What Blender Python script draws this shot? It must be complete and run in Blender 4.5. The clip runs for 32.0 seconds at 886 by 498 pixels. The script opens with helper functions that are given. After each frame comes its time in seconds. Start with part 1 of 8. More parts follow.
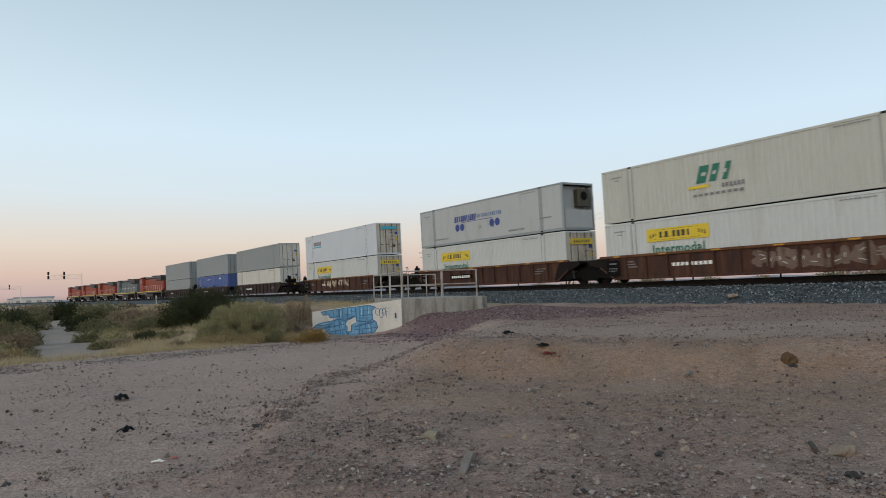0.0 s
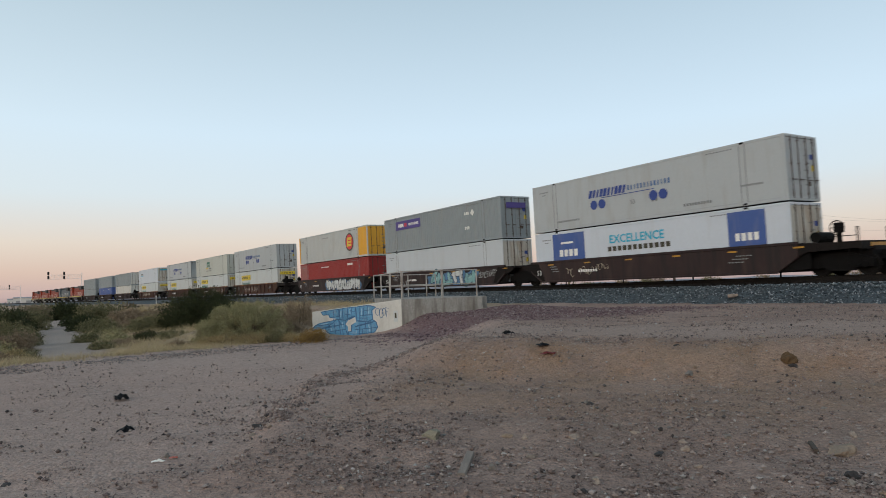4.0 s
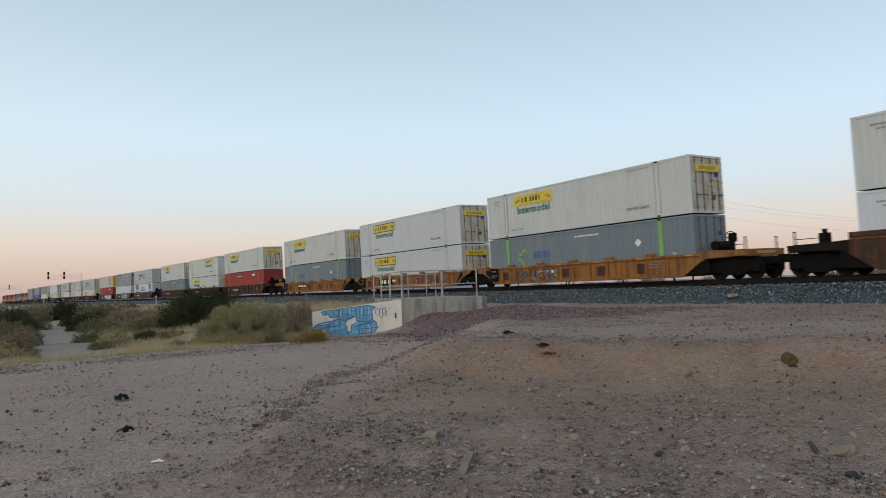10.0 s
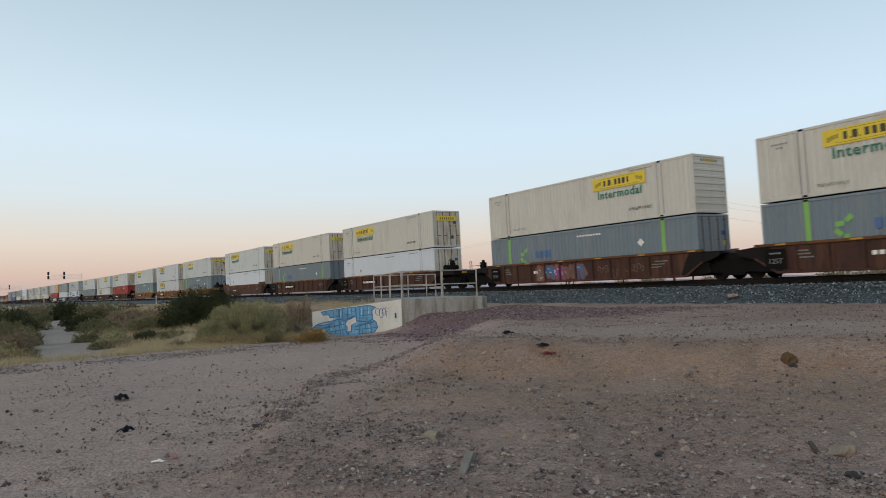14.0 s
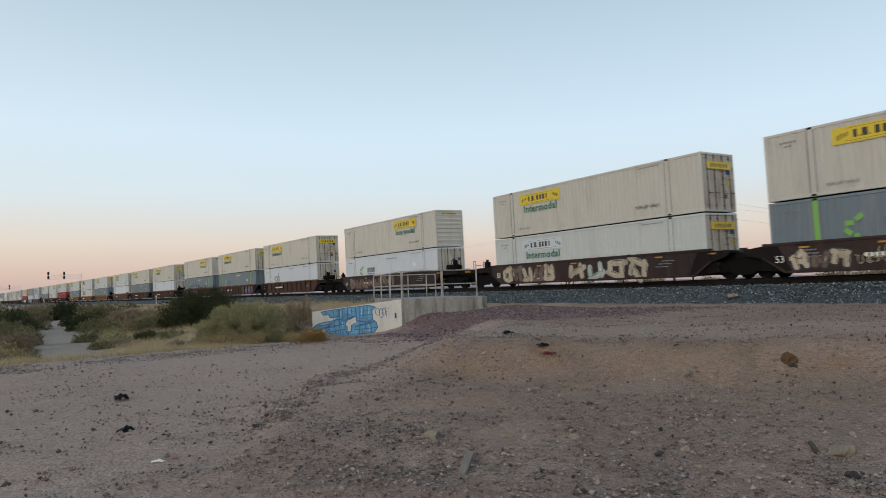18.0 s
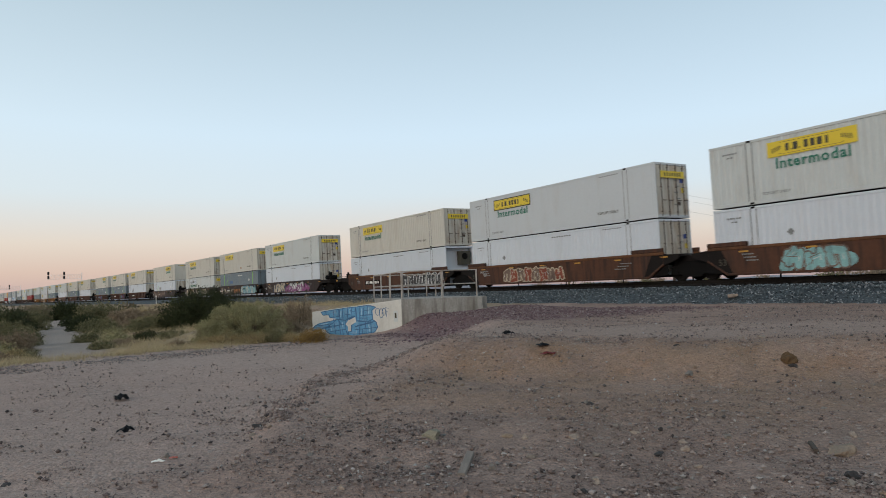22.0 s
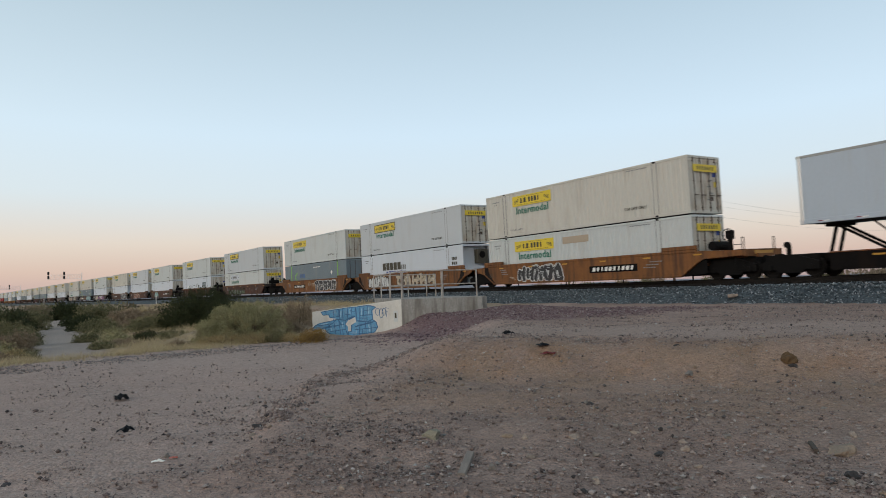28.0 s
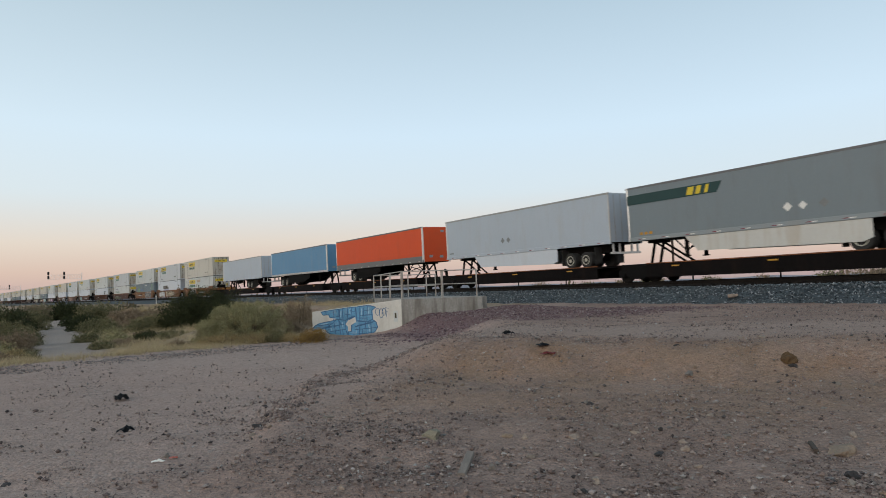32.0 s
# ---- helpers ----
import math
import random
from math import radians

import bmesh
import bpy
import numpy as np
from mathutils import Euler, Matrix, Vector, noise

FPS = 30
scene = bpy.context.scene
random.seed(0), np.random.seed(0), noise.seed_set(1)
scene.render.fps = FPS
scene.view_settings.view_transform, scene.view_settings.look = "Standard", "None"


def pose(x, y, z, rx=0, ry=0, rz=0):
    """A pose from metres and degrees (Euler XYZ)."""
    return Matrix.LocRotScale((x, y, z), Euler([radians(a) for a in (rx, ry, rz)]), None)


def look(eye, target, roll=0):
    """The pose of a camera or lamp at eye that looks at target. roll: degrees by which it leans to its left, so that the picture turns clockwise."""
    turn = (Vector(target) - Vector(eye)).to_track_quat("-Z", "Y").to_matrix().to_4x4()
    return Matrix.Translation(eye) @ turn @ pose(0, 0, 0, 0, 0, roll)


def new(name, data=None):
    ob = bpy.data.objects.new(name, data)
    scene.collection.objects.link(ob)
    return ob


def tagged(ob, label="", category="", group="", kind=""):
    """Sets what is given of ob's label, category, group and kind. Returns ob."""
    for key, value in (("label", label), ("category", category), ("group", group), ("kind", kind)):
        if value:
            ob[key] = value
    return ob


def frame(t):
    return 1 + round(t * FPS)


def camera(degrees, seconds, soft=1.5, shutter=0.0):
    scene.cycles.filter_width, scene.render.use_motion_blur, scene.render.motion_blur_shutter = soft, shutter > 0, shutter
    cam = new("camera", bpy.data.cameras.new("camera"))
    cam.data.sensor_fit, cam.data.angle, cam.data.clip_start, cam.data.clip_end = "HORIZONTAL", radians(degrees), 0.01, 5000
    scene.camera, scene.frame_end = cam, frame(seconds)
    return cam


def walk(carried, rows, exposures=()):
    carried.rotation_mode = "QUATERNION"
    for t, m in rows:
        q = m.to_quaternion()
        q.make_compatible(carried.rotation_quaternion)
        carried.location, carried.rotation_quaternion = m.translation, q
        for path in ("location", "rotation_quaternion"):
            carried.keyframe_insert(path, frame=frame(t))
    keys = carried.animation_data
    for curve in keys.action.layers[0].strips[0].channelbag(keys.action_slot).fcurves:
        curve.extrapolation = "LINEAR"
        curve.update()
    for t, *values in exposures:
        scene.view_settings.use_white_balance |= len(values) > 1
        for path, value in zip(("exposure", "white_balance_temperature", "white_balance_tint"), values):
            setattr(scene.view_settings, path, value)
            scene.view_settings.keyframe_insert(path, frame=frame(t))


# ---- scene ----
# ---- camera: it stands still beside the line, its eye level with the rails (z = 0) ----
EYE = (0.0, 0.0, 0.0)
YAW, PITCH, ROLL = 32.63, 3.475, -1.935
cam = camera(68.13, 32.0, soft=0.45, shutter=0.16)


def eye_pose():
    a, b = radians(YAW), radians(PITCH)
    way = Vector((math.sin(a) * math.cos(b), math.cos(a) * math.cos(b), math.sin(b)))
    return look(EYE, Vector(EYE) + way * 10, roll=ROLL)


walk(cam, [(0.0, eye_pose()), (32.0, eye_pose())])

# ---- dusk light: clear sky, the glow of the set sun low in the west ----
SUN_AZ = radians(-114)      # seen from the camera, clockwise from +y
world = bpy.data.worlds.new("dusk_sky")
scene.world = world
world.use_nodes = True
wn, wl = world.node_tree.nodes, world.node_tree.links
wn.clear()


def wnode(kind, **kw):
    n = wn.new(kind)
    for key, value in kw.items():
        n.inputs[int(key[1:])].default_value = value
    return n


def ramp(nodes, stops, ease="LINEAR"):
    n = nodes.new("ShaderNodeValToRGB")
    n.color_ramp.interpolation = ease
    els = n.color_ramp.elements
    for i, (pos, col) in enumerate(stops):
        e = els[i] if i < 2 else els.new(pos)
        e.position, e.color = pos, (*col, 1)
    return n


out = wnode("ShaderNodeOutputWorld")
bg = wnode("ShaderNodeBackground")
sky = wnode("ShaderNodeTexSky")
sky.sky_type, sky.sun_disc = "NISHITA", False
sky.sun_elevation, sky.sun_rotation = radians(1.0), SUN_AZ
sky.air_density, sky.dust_density, sky.ozone_density = 1.0, 0.6, 2.0
coord = wnode("ShaderNodeTexCoord")
sep = wnode("ShaderNodeSeparateXYZ")
wl.new(coord.outputs["Generated"], sep.inputs[0])
# twilight gradient: pink and peach at the horizon, pale blue above, greyer blue overhead
height = ramp(wn, [(0.0, (0.28, 0.22, 0.21)), (0.499, (0.36, 0.29, 0.28)), (0.503, (0.55, 0.42, 0.41)), (0.518, (0.69, 0.53, 0.455)), (0.538, (0.77, 0.68, 0.595)), (0.572, (0.71, 0.80, 0.845)),
                   (0.615, (0.68, 0.825, 0.93)), (0.70, (0.50, 0.635, 0.725)), (0.78, (0.33, 0.44, 0.52)), (1.0, (0.20, 0.31, 0.42))])
half = wnode("ShaderNodeMath", _1=0.5)
half.operation = "MULTIPLY_ADD"
half.inputs[2].default_value = 0.5
wl.new(sep.outputs[2], half.inputs[0])
wl.new(half.outputs[0], height.inputs[0])
# brighter toward the sunset
west = wnode("ShaderNodeVectorMath", _1=(math.sin(SUN_AZ), math.cos(SUN_AZ), 0.0))
west.operation = "DOT_PRODUCT"
wl.new(coord.outputs["Generated"], west.inputs[0])
glow = ramp(wn, [(0.0, (0.92, 0.94, 0.97)), (0.42, (0.99, 0.98, 0.97)), (0.74, (1.25, 1.12, 1.02)), (1.0, (2.2, 1.8, 1.45))], "EASE")
wh = wnode("ShaderNodeMath", _1=0.5)
wh.operation = "MULTIPLY_ADD"
wh.inputs[2].default_value = 0.5
wl.new(west.outputs["Value"], wh.inputs[0])
wl.new(wh.outputs[0], glow.inputs[0])
mul = wn.new("ShaderNodeVectorMath")
mul.operation = "MULTIPLY"
wl.new(height.outputs[0], mul.inputs[0])
wl.new(glow.outputs[0], mul.inputs[1])
mixs = wn.new("ShaderNodeVectorMath")
mixs.operation = "MULTIPLY_ADD"
mixs.inputs[1].default_value = (0.04, 0.04, 0.04)
wl.new(sky.outputs[0], mixs.inputs[0])
wl.new(mul.outputs[0], mixs.inputs[2])
wl.new(mixs.outputs[0], bg.inputs[0])
bg.inputs[1].default_value = 1.0
wl.new(bg.outputs[0], out.inputs[0])
sun = new("sunset_glow", bpy.data.lights.new("sunset_glow", "SUN"))
sun.data.energy, sun.data.angle, sun.data.color = 0.55, radians(28), (1.0, 0.95, 0.90)
sun.matrix_world = look((math.sin(SUN_AZ) * 50, math.cos(SUN_AZ) * 50, 16), (0, 0, 0))
scene.view_settings.exposure = 0.0


# ---- materials ----
MATS = {}


def mat(name, col, rough=0.6, metal=0.0, vary=0.12, scale=3.0, bump=0.0, grime=None, grime_amt=0.0, bscale=None, per=0.0, spec=0.4, streak=None, lo=0.5):
    """A surface with two sizes of variation, some grime and fine relief."""
    if name in MATS:
        return MATS[name]
    m = bpy.data.materials.new(name)
    m.use_nodes = True
    n, l = m.node_tree.nodes, m.node_tree.links
    b = n["Principled BSDF"]
    b.inputs["Roughness"].default_value, b.inputs["Metallic"].default_value = rough, metal
    b.inputs["Specular IOR Level"].default_value = spec
    tc = n.new("ShaderNodeTexCoord")
    big, fine = n.new("ShaderNodeTexNoise"), n.new("ShaderNodeTexNoise")
    big.inputs["Scale"].default_value, big.inputs["Detail"].default_value = scale * 0.3, 5
    fine.inputs["Scale"].default_value, fine.inputs["Detail"].default_value = scale * 6, 4
    l.new(tc.outputs["Object"], big.inputs["Vector"])
    l.new(tc.outputs["Object"], fine.inputs["Vector"])
    add = n.new("ShaderNodeMath")
    add.operation = "ADD"
    l.new(big.outputs["Fac"], add.inputs[0])
    l.new(fine.outputs["Fac"], add.inputs[1])
    fac = add.outputs[0]
    if per:
        info = n.new("ShaderNodeObjectInfo")
        pm = n.new("ShaderNodeMath")
        pm.operation, pm.inputs[1].default_value = "MULTIPLY_ADD", per
        l.new(info.outputs["Random"], pm.inputs[0])
        l.new(fac, pm.inputs[2])
        fac = pm.outputs[0]
    mr = n.new("ShaderNodeMapRange")
    mr.inputs[1].default_value, mr.inputs[2].default_value = 0.6, 1.4 + per
    mr.inputs[3].default_value, mr.inputs[4].default_value = 1 - vary, 1 + vary
    l.new(fac, mr.inputs[0])
    mx = n.new("ShaderNodeVectorMath")
    mx.operation = "SCALE"
    mx.inputs[0].default_value = col
    l.new(mr.outputs[0], mx.inputs["Scale"])
    res = mx.outputs[0]
    if grime_amt:
        g = n.new("ShaderNodeTexNoise")
        g.inputs["Scale"].default_value, g.inputs["Detail"].default_value, g.inputs["Distortion"].default_value = scale * 0.9, 8, 0.6
        mp = n.new("ShaderNodeMapping")
        mp.inputs["Scale"].default_value = (1, 1.6, 0.35)
        l.new(tc.outputs["Object"], mp.inputs[0])
        l.new(mp.outputs[0], g.inputs["Vector"])
        gr = n.new("ShaderNodeMapRange")
        gr.inputs[1].default_value, gr.inputs[2].default_value, gr.inputs[4].default_value = lo, lo + 0.25, grime_amt
        l.new(g.outputs["Fac"], gr.inputs[0])
        gm = n.new("ShaderNodeMix")
        gm.data_type = "RGBA"
        l.new(gr.outputs[0], gm.inputs["Factor"])
        l.new(res, gm.inputs[6])
        gm.inputs[7].default_value = (*grime, 1)
        res = gm.outputs[2]
    if streak:
        g2, mp2, gr2, gm2 = n.new("ShaderNodeTexNoise"), n.new("ShaderNodeMapping"), n.new("ShaderNodeMapRange"), n.new("ShaderNodeMix")
        g2.inputs["Scale"].default_value, g2.inputs["Detail"].default_value = 1.5, 6
        mp2.inputs["Scale"].default_value = (3.0, 3.4, 0.30)
        l.new(tc.outputs["Object"], mp2.inputs[0])
        l.new(mp2.outputs[0], g2.inputs["Vector"])
        gr2.inputs[1].default_value, gr2.inputs[2].default_value, gr2.inputs[4].default_value = 0.47, 0.66, streak[1]
        l.new(g2.outputs["Fac"], gr2.inputs[0])
        gm2.data_type = "RGBA"
        l.new(gr2.outputs[0], gm2.inputs["Factor"])
        l.new(res, gm2.inputs[6])
        gm2.inputs[7].default_value = (*streak[0], 1)
        res = gm2.outputs[2]
    l.new(res, b.inputs["Base Color"])
    if bump:
        bn = n.new("ShaderNodeBump")
        bn.inputs["Strength"].default_value, bn.inputs["Distance"].default_value = bump, 0.02
        src = fine
        if bscale:
            src = n.new("ShaderNodeTexNoise")
            src.inputs["Scale"].default_value, src.inputs["Detail"].default_value = bscale, 8
            l.new(tc.outputs["Object"], src.inputs["Vector"])
        l.new(src.outputs["Fac"], bn.inputs["Height"])
        l.new(bn.outputs[0], b.inputs["Normal"])
    MATS[name] = m
    return m


RUST = (0.09, 0.04, 0.022)
DIRT = (0.34, 0.29, 0.24)


def paint(name, col, grime=0.35, rough=0.5, **kw):
    return mat(name, col, rough, 0.0, 0.07, 1.4, 0.05, kw.get("dirt", DIRT), grime, per=0.5)


WHITE = paint("white_container_paint", (0.503, 0.540, 0.546), 0.25)
BEIGE = paint("yellowed_white_paint", (0.518, 0.508, 0.465), 0.35)
# black for the greasy end plates, and for shade painted on end sills
GREASE_SHADE = mat("grease_and_shade_black", (0.010, 0.0075, 0.007), 0.7, vary=0.4, scale=3, bump=0.2, spec=0.15)
WHITE2 = paint("clean_white_paint", (0.538, 0.586, 0.648), 0.12)
CREAM = paint("dirty_cream_paint", (0.55, 0.555, 0.53), 0.5, dirt=(0.38, 0.30, 0.21))
SMW = paint("cool_white_sheet_paint", (0.489, 0.526, 0.559), 0.15)
DOORW = mat("rusty_white_door_paint", (0.53, 0.52, 0.47), 0.6, 0.0, 0.1, 1.4, 0.05, (0.30, 0.17, 0.075), 0.6, per=0.5, streak=((0.20, 0.13, 0.085), 0.38), lo=0.46)
ABFW = paint("grey_white_paint", (0.46, 0.48, 0.445), 0.25)
DULLW = paint("dull_white_panel", (0.400, 0.430, 0.445), 0.35, dirt=(0.30, 0.27, 0.24))
TANP = paint("tan_patch_paint", (0.40, 0.33, 0.25), 0.4)
RUSTP = paint("rusty_patch_paint", (0.30, 0.15, 0.07), 0.5)
TRW = paint("bluish_white_trailer_paint", (0.40, 0.46, 0.53), 0.15)
RIMM = mat("dull_wheel_rim", (0.46, 0.44, 0.38), 0.6, 0.2, 0.3, 4)
RODD = mat("rusty_lock_rod", (0.085, 0.06, 0.048), 0.6, 0.2, 0.3, 4)
GREY = paint("grey_container_paint", (0.155, 0.203, 0.24), 0.22)
TRG = paint("dull_silver_trailer_paint", (0.185, 0.225, 0.25), 0.25, dirt=(0.15, 0.15, 0.15))
SIGN_DG = mat("dark_teal_band", (0.014, 0.05, 0.05), 0.5, vary=0.1)
COFB = mat("dull_blue_lettering", (0.07, 0.14, 0.30), 0.5, vary=0.2)
EDGE = mat("rusty_deck_edge", (0.17, 0.06, 0.02), 0.8, vary=0.5, scale=2, grime=(0.02, 0.012, 0.01), grime_amt=0.8)
GREYL = paint("light_grey_paint", (0.250, 0.287, 0.305), 0.2)
GREYT = paint("silver_grey_paint", (0.30, 0.31, 0.305), 0.2)
RED = paint("red_container_paint", (0.27, 0.024, 0.022), 0.12, dirt=(0.20, 0.06, 0.05))
REDF = paint("faded_red_paint", (0.28, 0.10, 0.09), 0.15)
BLUE = paint("blue_trailer_paint", (0.10, 0.25, 0.42), 0.12)
BLUED = paint("dark_blue_paint", (0.05, 0.10, 0.30), 0.2)
ORANGE = paint("orange_trailer_paint", (0.62, 0.070, 0.010), 0.12, dirt=(0.28, 0.05, 0.02))
GREYB = paint("dark_grey_band_paint", (0.14, 0.145, 0.15), 0.3, dirt=(0.20, 0.18, 0.16))
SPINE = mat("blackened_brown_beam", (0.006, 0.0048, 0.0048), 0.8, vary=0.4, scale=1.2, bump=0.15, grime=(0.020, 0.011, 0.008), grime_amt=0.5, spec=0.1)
YELLOW = paint("yellow_end_paint", (0.70, 0.36, 0.03), 0.15)
SIGN_Y = mat("yellow_sign_film", (0.66, 0.50, 0.035), 0.4, vary=0.05)
SIGN_D = mat("dark_sign_lettering", (0.05, 0.045, 0.03), 0.5, vary=0.1)
SIGN_G = mat("green_lettering", (0.02, 0.16, 0.11), 0.5, vary=0.1)
SIGN_B = mat("navy_lettering", (0.03, 0.06, 0.25), 0.5, vary=0.1)
SIGN_T = mat("teal_lettering", (0.04, 0.38, 0.55), 0.5, vary=0.1)
SIGN_P = mat("purple_banner", (0.07, 0.05, 0.22), 0.5, vary=0.1)
SIGN_R = mat("red_lettering", (0.60, 0.04, 0.05), 0.5, vary=0.1)
SIGN_W = mat("white_lettering", (0.75, 0.75, 0.72), 0.5, vary=0.1)
SIGN_S = mat("grey_stencil", (0.19, 0.20, 0.205), 0.6, vary=0.15)
LIME = mat("lime_green_paint", (0.19, 0.43, 0.10), 0.5, vary=0.12)
CARB = mat("brown_car_paint", (0.048, 0.018, 0.012), 0.75, vary=0.4, scale=1.2, bump=0.2, grime=(0.014, 0.009, 0.008), grime_amt=0.85, per=0.6, streak=((0.105, 0.043, 0.019), 0.65))
CARD = mat("dark_brown_car_paint", (0.024, 0.0105, 0.010), 0.65, vary=0.25, scale=1.2, bump=0.15, grime=(0.06, 0.035, 0.028), grime_amt=0.6, per=0.5, streak=((0.008, 0.006, 0.006), 0.8))
CARY = mat("yellow_car_paint", (0.27, 0.115, 0.025), 0.7, vary=0.35, scale=1.2, bump=0.15, grime=RUST, grime_amt=0.9, per=0.4, streak=((0.05, 0.024, 0.013), 0.7))
CARO = mat("rust_orange_car_paint", (0.075, 0.028, 0.013), 0.75, vary=0.35, scale=1.2, bump=0.2, grime=(0.026, 0.013, 0.009), grime_amt=0.85, per=0.5, streak=((0.016, 0.009, 0.007), 0.8))
CARO2 = mat("orange_car_paint", (0.185, 0.074, 0.02), 0.7, vary=0.3, scale=1.2, bump=0.2, grime=(0.05, 0.022, 0.012), grime_amt=0.8, per=0.4, streak=((0.045, 0.02, 0.012), 0.7))
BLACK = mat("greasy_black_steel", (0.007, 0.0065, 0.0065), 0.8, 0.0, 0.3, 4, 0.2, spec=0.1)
STEEL = mat("worn_steel", (0.25, 0.24, 0.23), 0.4, 0.8, 0.2, 4, 0.1)
# rail steel taken near black: the shade on its web is in the colour
RAIL = mat("shaded_rusty_rail_steel", (0.012, 0.010, 0.009), 0.7, 0.0, 0.3, 5, 0.2, spec=0.15)
ROD = mat("galvanised_rod", (0.42, 0.42, 0.40), 0.5, 0.3, 0.2, 4, grime=RUST, grime_amt=0.6)
RUBBER = mat("tyre_rubber", (0.025, 0.025, 0.025), 0.85, vary=0.2)
ALU = mat("aluminium_trim", (0.55, 0.56, 0.56), 0.35, 0.7, 0.1, 3)
CONC = mat("weathered_concrete", (0.31, 0.30, 0.28), 0.9, vary=0.25, scale=2.5, bump=0.35, grime=(0.16, 0.14, 0.12), grime_amt=0.7, bscale=14, streak=((0.10, 0.085, 0.075), 0.6))
# same concrete as CONC, made paler: the wing's side light is in this colour
CONCW = mat("side_lit_concrete", (0.56, 0.55, 0.52), 0.85, vary=0.12, scale=2.5, bump=0.2, grime=(0.36, 0.33, 0.29), grime_amt=0.5, bscale=14)
GALV = mat("weathered_pipe", (0.37, 0.355, 0.33), 0.6, 0.1, 0.3, 5, 0.1, grime=(0.15, 0.085, 0.055), grime_amt=0.8)
# creosote brown deepened further for the shadow along the tie ends
TIE = mat("creosoted_tie", (0.014, 0.012, 0.011), 0.9, vary=0.35, scale=4, bump=0.4, per=0.6)


# ---- mesh helpers ----
def mesh_from(name, verts, faces, material, smooth=False):
    me = bpy.data.meshes.new(name)
    me.from_pydata(verts, [], faces)
    me.materials.append(material)
    if smooth:
        me.polygons.foreach_set("use_smooth", [True] * len(me.polygons))
    me.update()
    return me


class Geo:
    """Collects boxes, prisms and tubes into one mesh."""

    def __init__(self):
        self.v, self.f = [], []

    def add(self, vs, fs):
        k = len(self.v)
        self.v += [tuple(p) for p in vs]
        self.f += [tuple(i + k for i in f) for f in fs]
        return self

    def box(self, x0, x1, y0, y1, z0, z1, c=0.0):
        """A box with its long edges chamfered by c."""
        if c <= 0:
            v = [(x0, y0, z0), (x1, y0, z0), (x1, y1, z0), (x0, y1, z0), (x0, y0, z1), (x1, y0, z1), (x1, y1, z1), (x0, y1, z1)]
            return self.add(v, [(3, 2, 1, 0), (4, 5, 6, 7), (0, 1, 5, 4), (1, 2, 6, 5), (2, 3, 7, 6), (3, 0, 4, 7)])
        d = (x1 - x0, y1 - y0, z1 - z0)
        ax = d.index(max(d))
        lo, hi = (x0, y0, z0), (x1, y1, z1)
        u, w = [i for i in range(3) if i != ax]
        ring = [(lo[u] + c, lo[w]), (hi[u] - c, lo[w]), (hi[u], lo[w] + c), (hi[u], hi[w] - c), (hi[u] - c, hi[w]), (lo[u] + c, hi[w]), (lo[u], hi[w] - c), (lo[u], lo[w] + c)]
        v = []
        for e in (lo[ax], hi[ax]):
            for a, b in ring:
                p = [0, 0, 0]
                p[ax], p[u], p[w] = e, a, b
                v.append(tuple(p))
        flip = ax == 1
        caps = [tuple(range(8)), tuple(range(15, 7, -1))]
        sides = [(i, (i + 1) % 8, 8 + (i + 1) % 8, 8 + i) for i in range(8)]
        fs = caps + sides
        fs = [caps[0][::-1], caps[1][::-1]] + sides
        if flip:
            fs = [f[::-1] for f in fs]
        return self.add(v, fs)

    def tube(self, a, b, r, n=8, r2=None):
        a, b = Vector(a), Vector(b)
        d = (b - a).normalized()
        u = d.orthogonal().normalized()
        w = d.cross(u)
        v = []
        for p, rr in ((a, r), (b, r if r2 is None else r2)):
            v += [p + (u * math.cos(t) + w * math.sin(t)) * rr for t in [2 * math.pi * i / n for i in range(n)]]
        return self.add(v, [tuple(range(n))[::-1], tuple(range(n, 2 * n))] + [(i, (i + 1) % n, n + (i + 1) % n, n + i) for i in range(n)])

    def prism(self, pts, axis, a, b):
        """A polygon given in the two other axes, drawn out from a to b along axis."""
        n = len(pts)
        o = [i for i in range(3) if i != axis]
        v = []
        for e in (a, b):
            for p in pts:
                q = [0, 0, 0]
                q[axis], q[o[0]], q[o[1]] = e, p[0], p[1]
                v.append(tuple(q))
        return self.add(v, [tuple(range(n))[::-1], tuple(range(n, 2 * n))] + [(i, (i + 1) % n, n + (i + 1) % n, n + i) for i in range(n)])

    def disc_wheel(self, x0, x1, y, z, prof, n=20):
        """A turned shape round the x axis: prof is a row of (x share, radius)."""
        rings = []
        k = len(self.v)
        for sx, r in prof:
            self.v += [(x0 + (x1 - x0) * sx, y + r * math.cos(2 * math.pi * i / n), z + r * math.sin(2 * math.pi * i / n)) for i in range(n)]
        for j in range(len(prof) - 1):
            self.f += [(k + j * n + i, k + j * n + (i + 1) % n, k + (j + 1) * n + (i + 1) % n, k + (j + 1) * n + i) for i in range(n)]
        self.f.append(tuple(k + i for i in range(n))[::-1])
        self.f.append(tuple(k + (len(prof) - 1) * n + i for i in range(n)))
        return self

    def mesh(self, name, material, smooth=False):
        me = mesh_from(name, self.v, self.f, material, smooth)
        bm = bmesh.new()
        bm.from_mesh(me)
        bmesh.ops.recalc_face_normals(bm, faces=bm.faces)
        bm.to_mesh(me)
        bm.free()
        return me


CACHE = {}


def cached(key, make):
    if key not in CACHE:
        CACHE[key] = make()
    return CACHE[key]


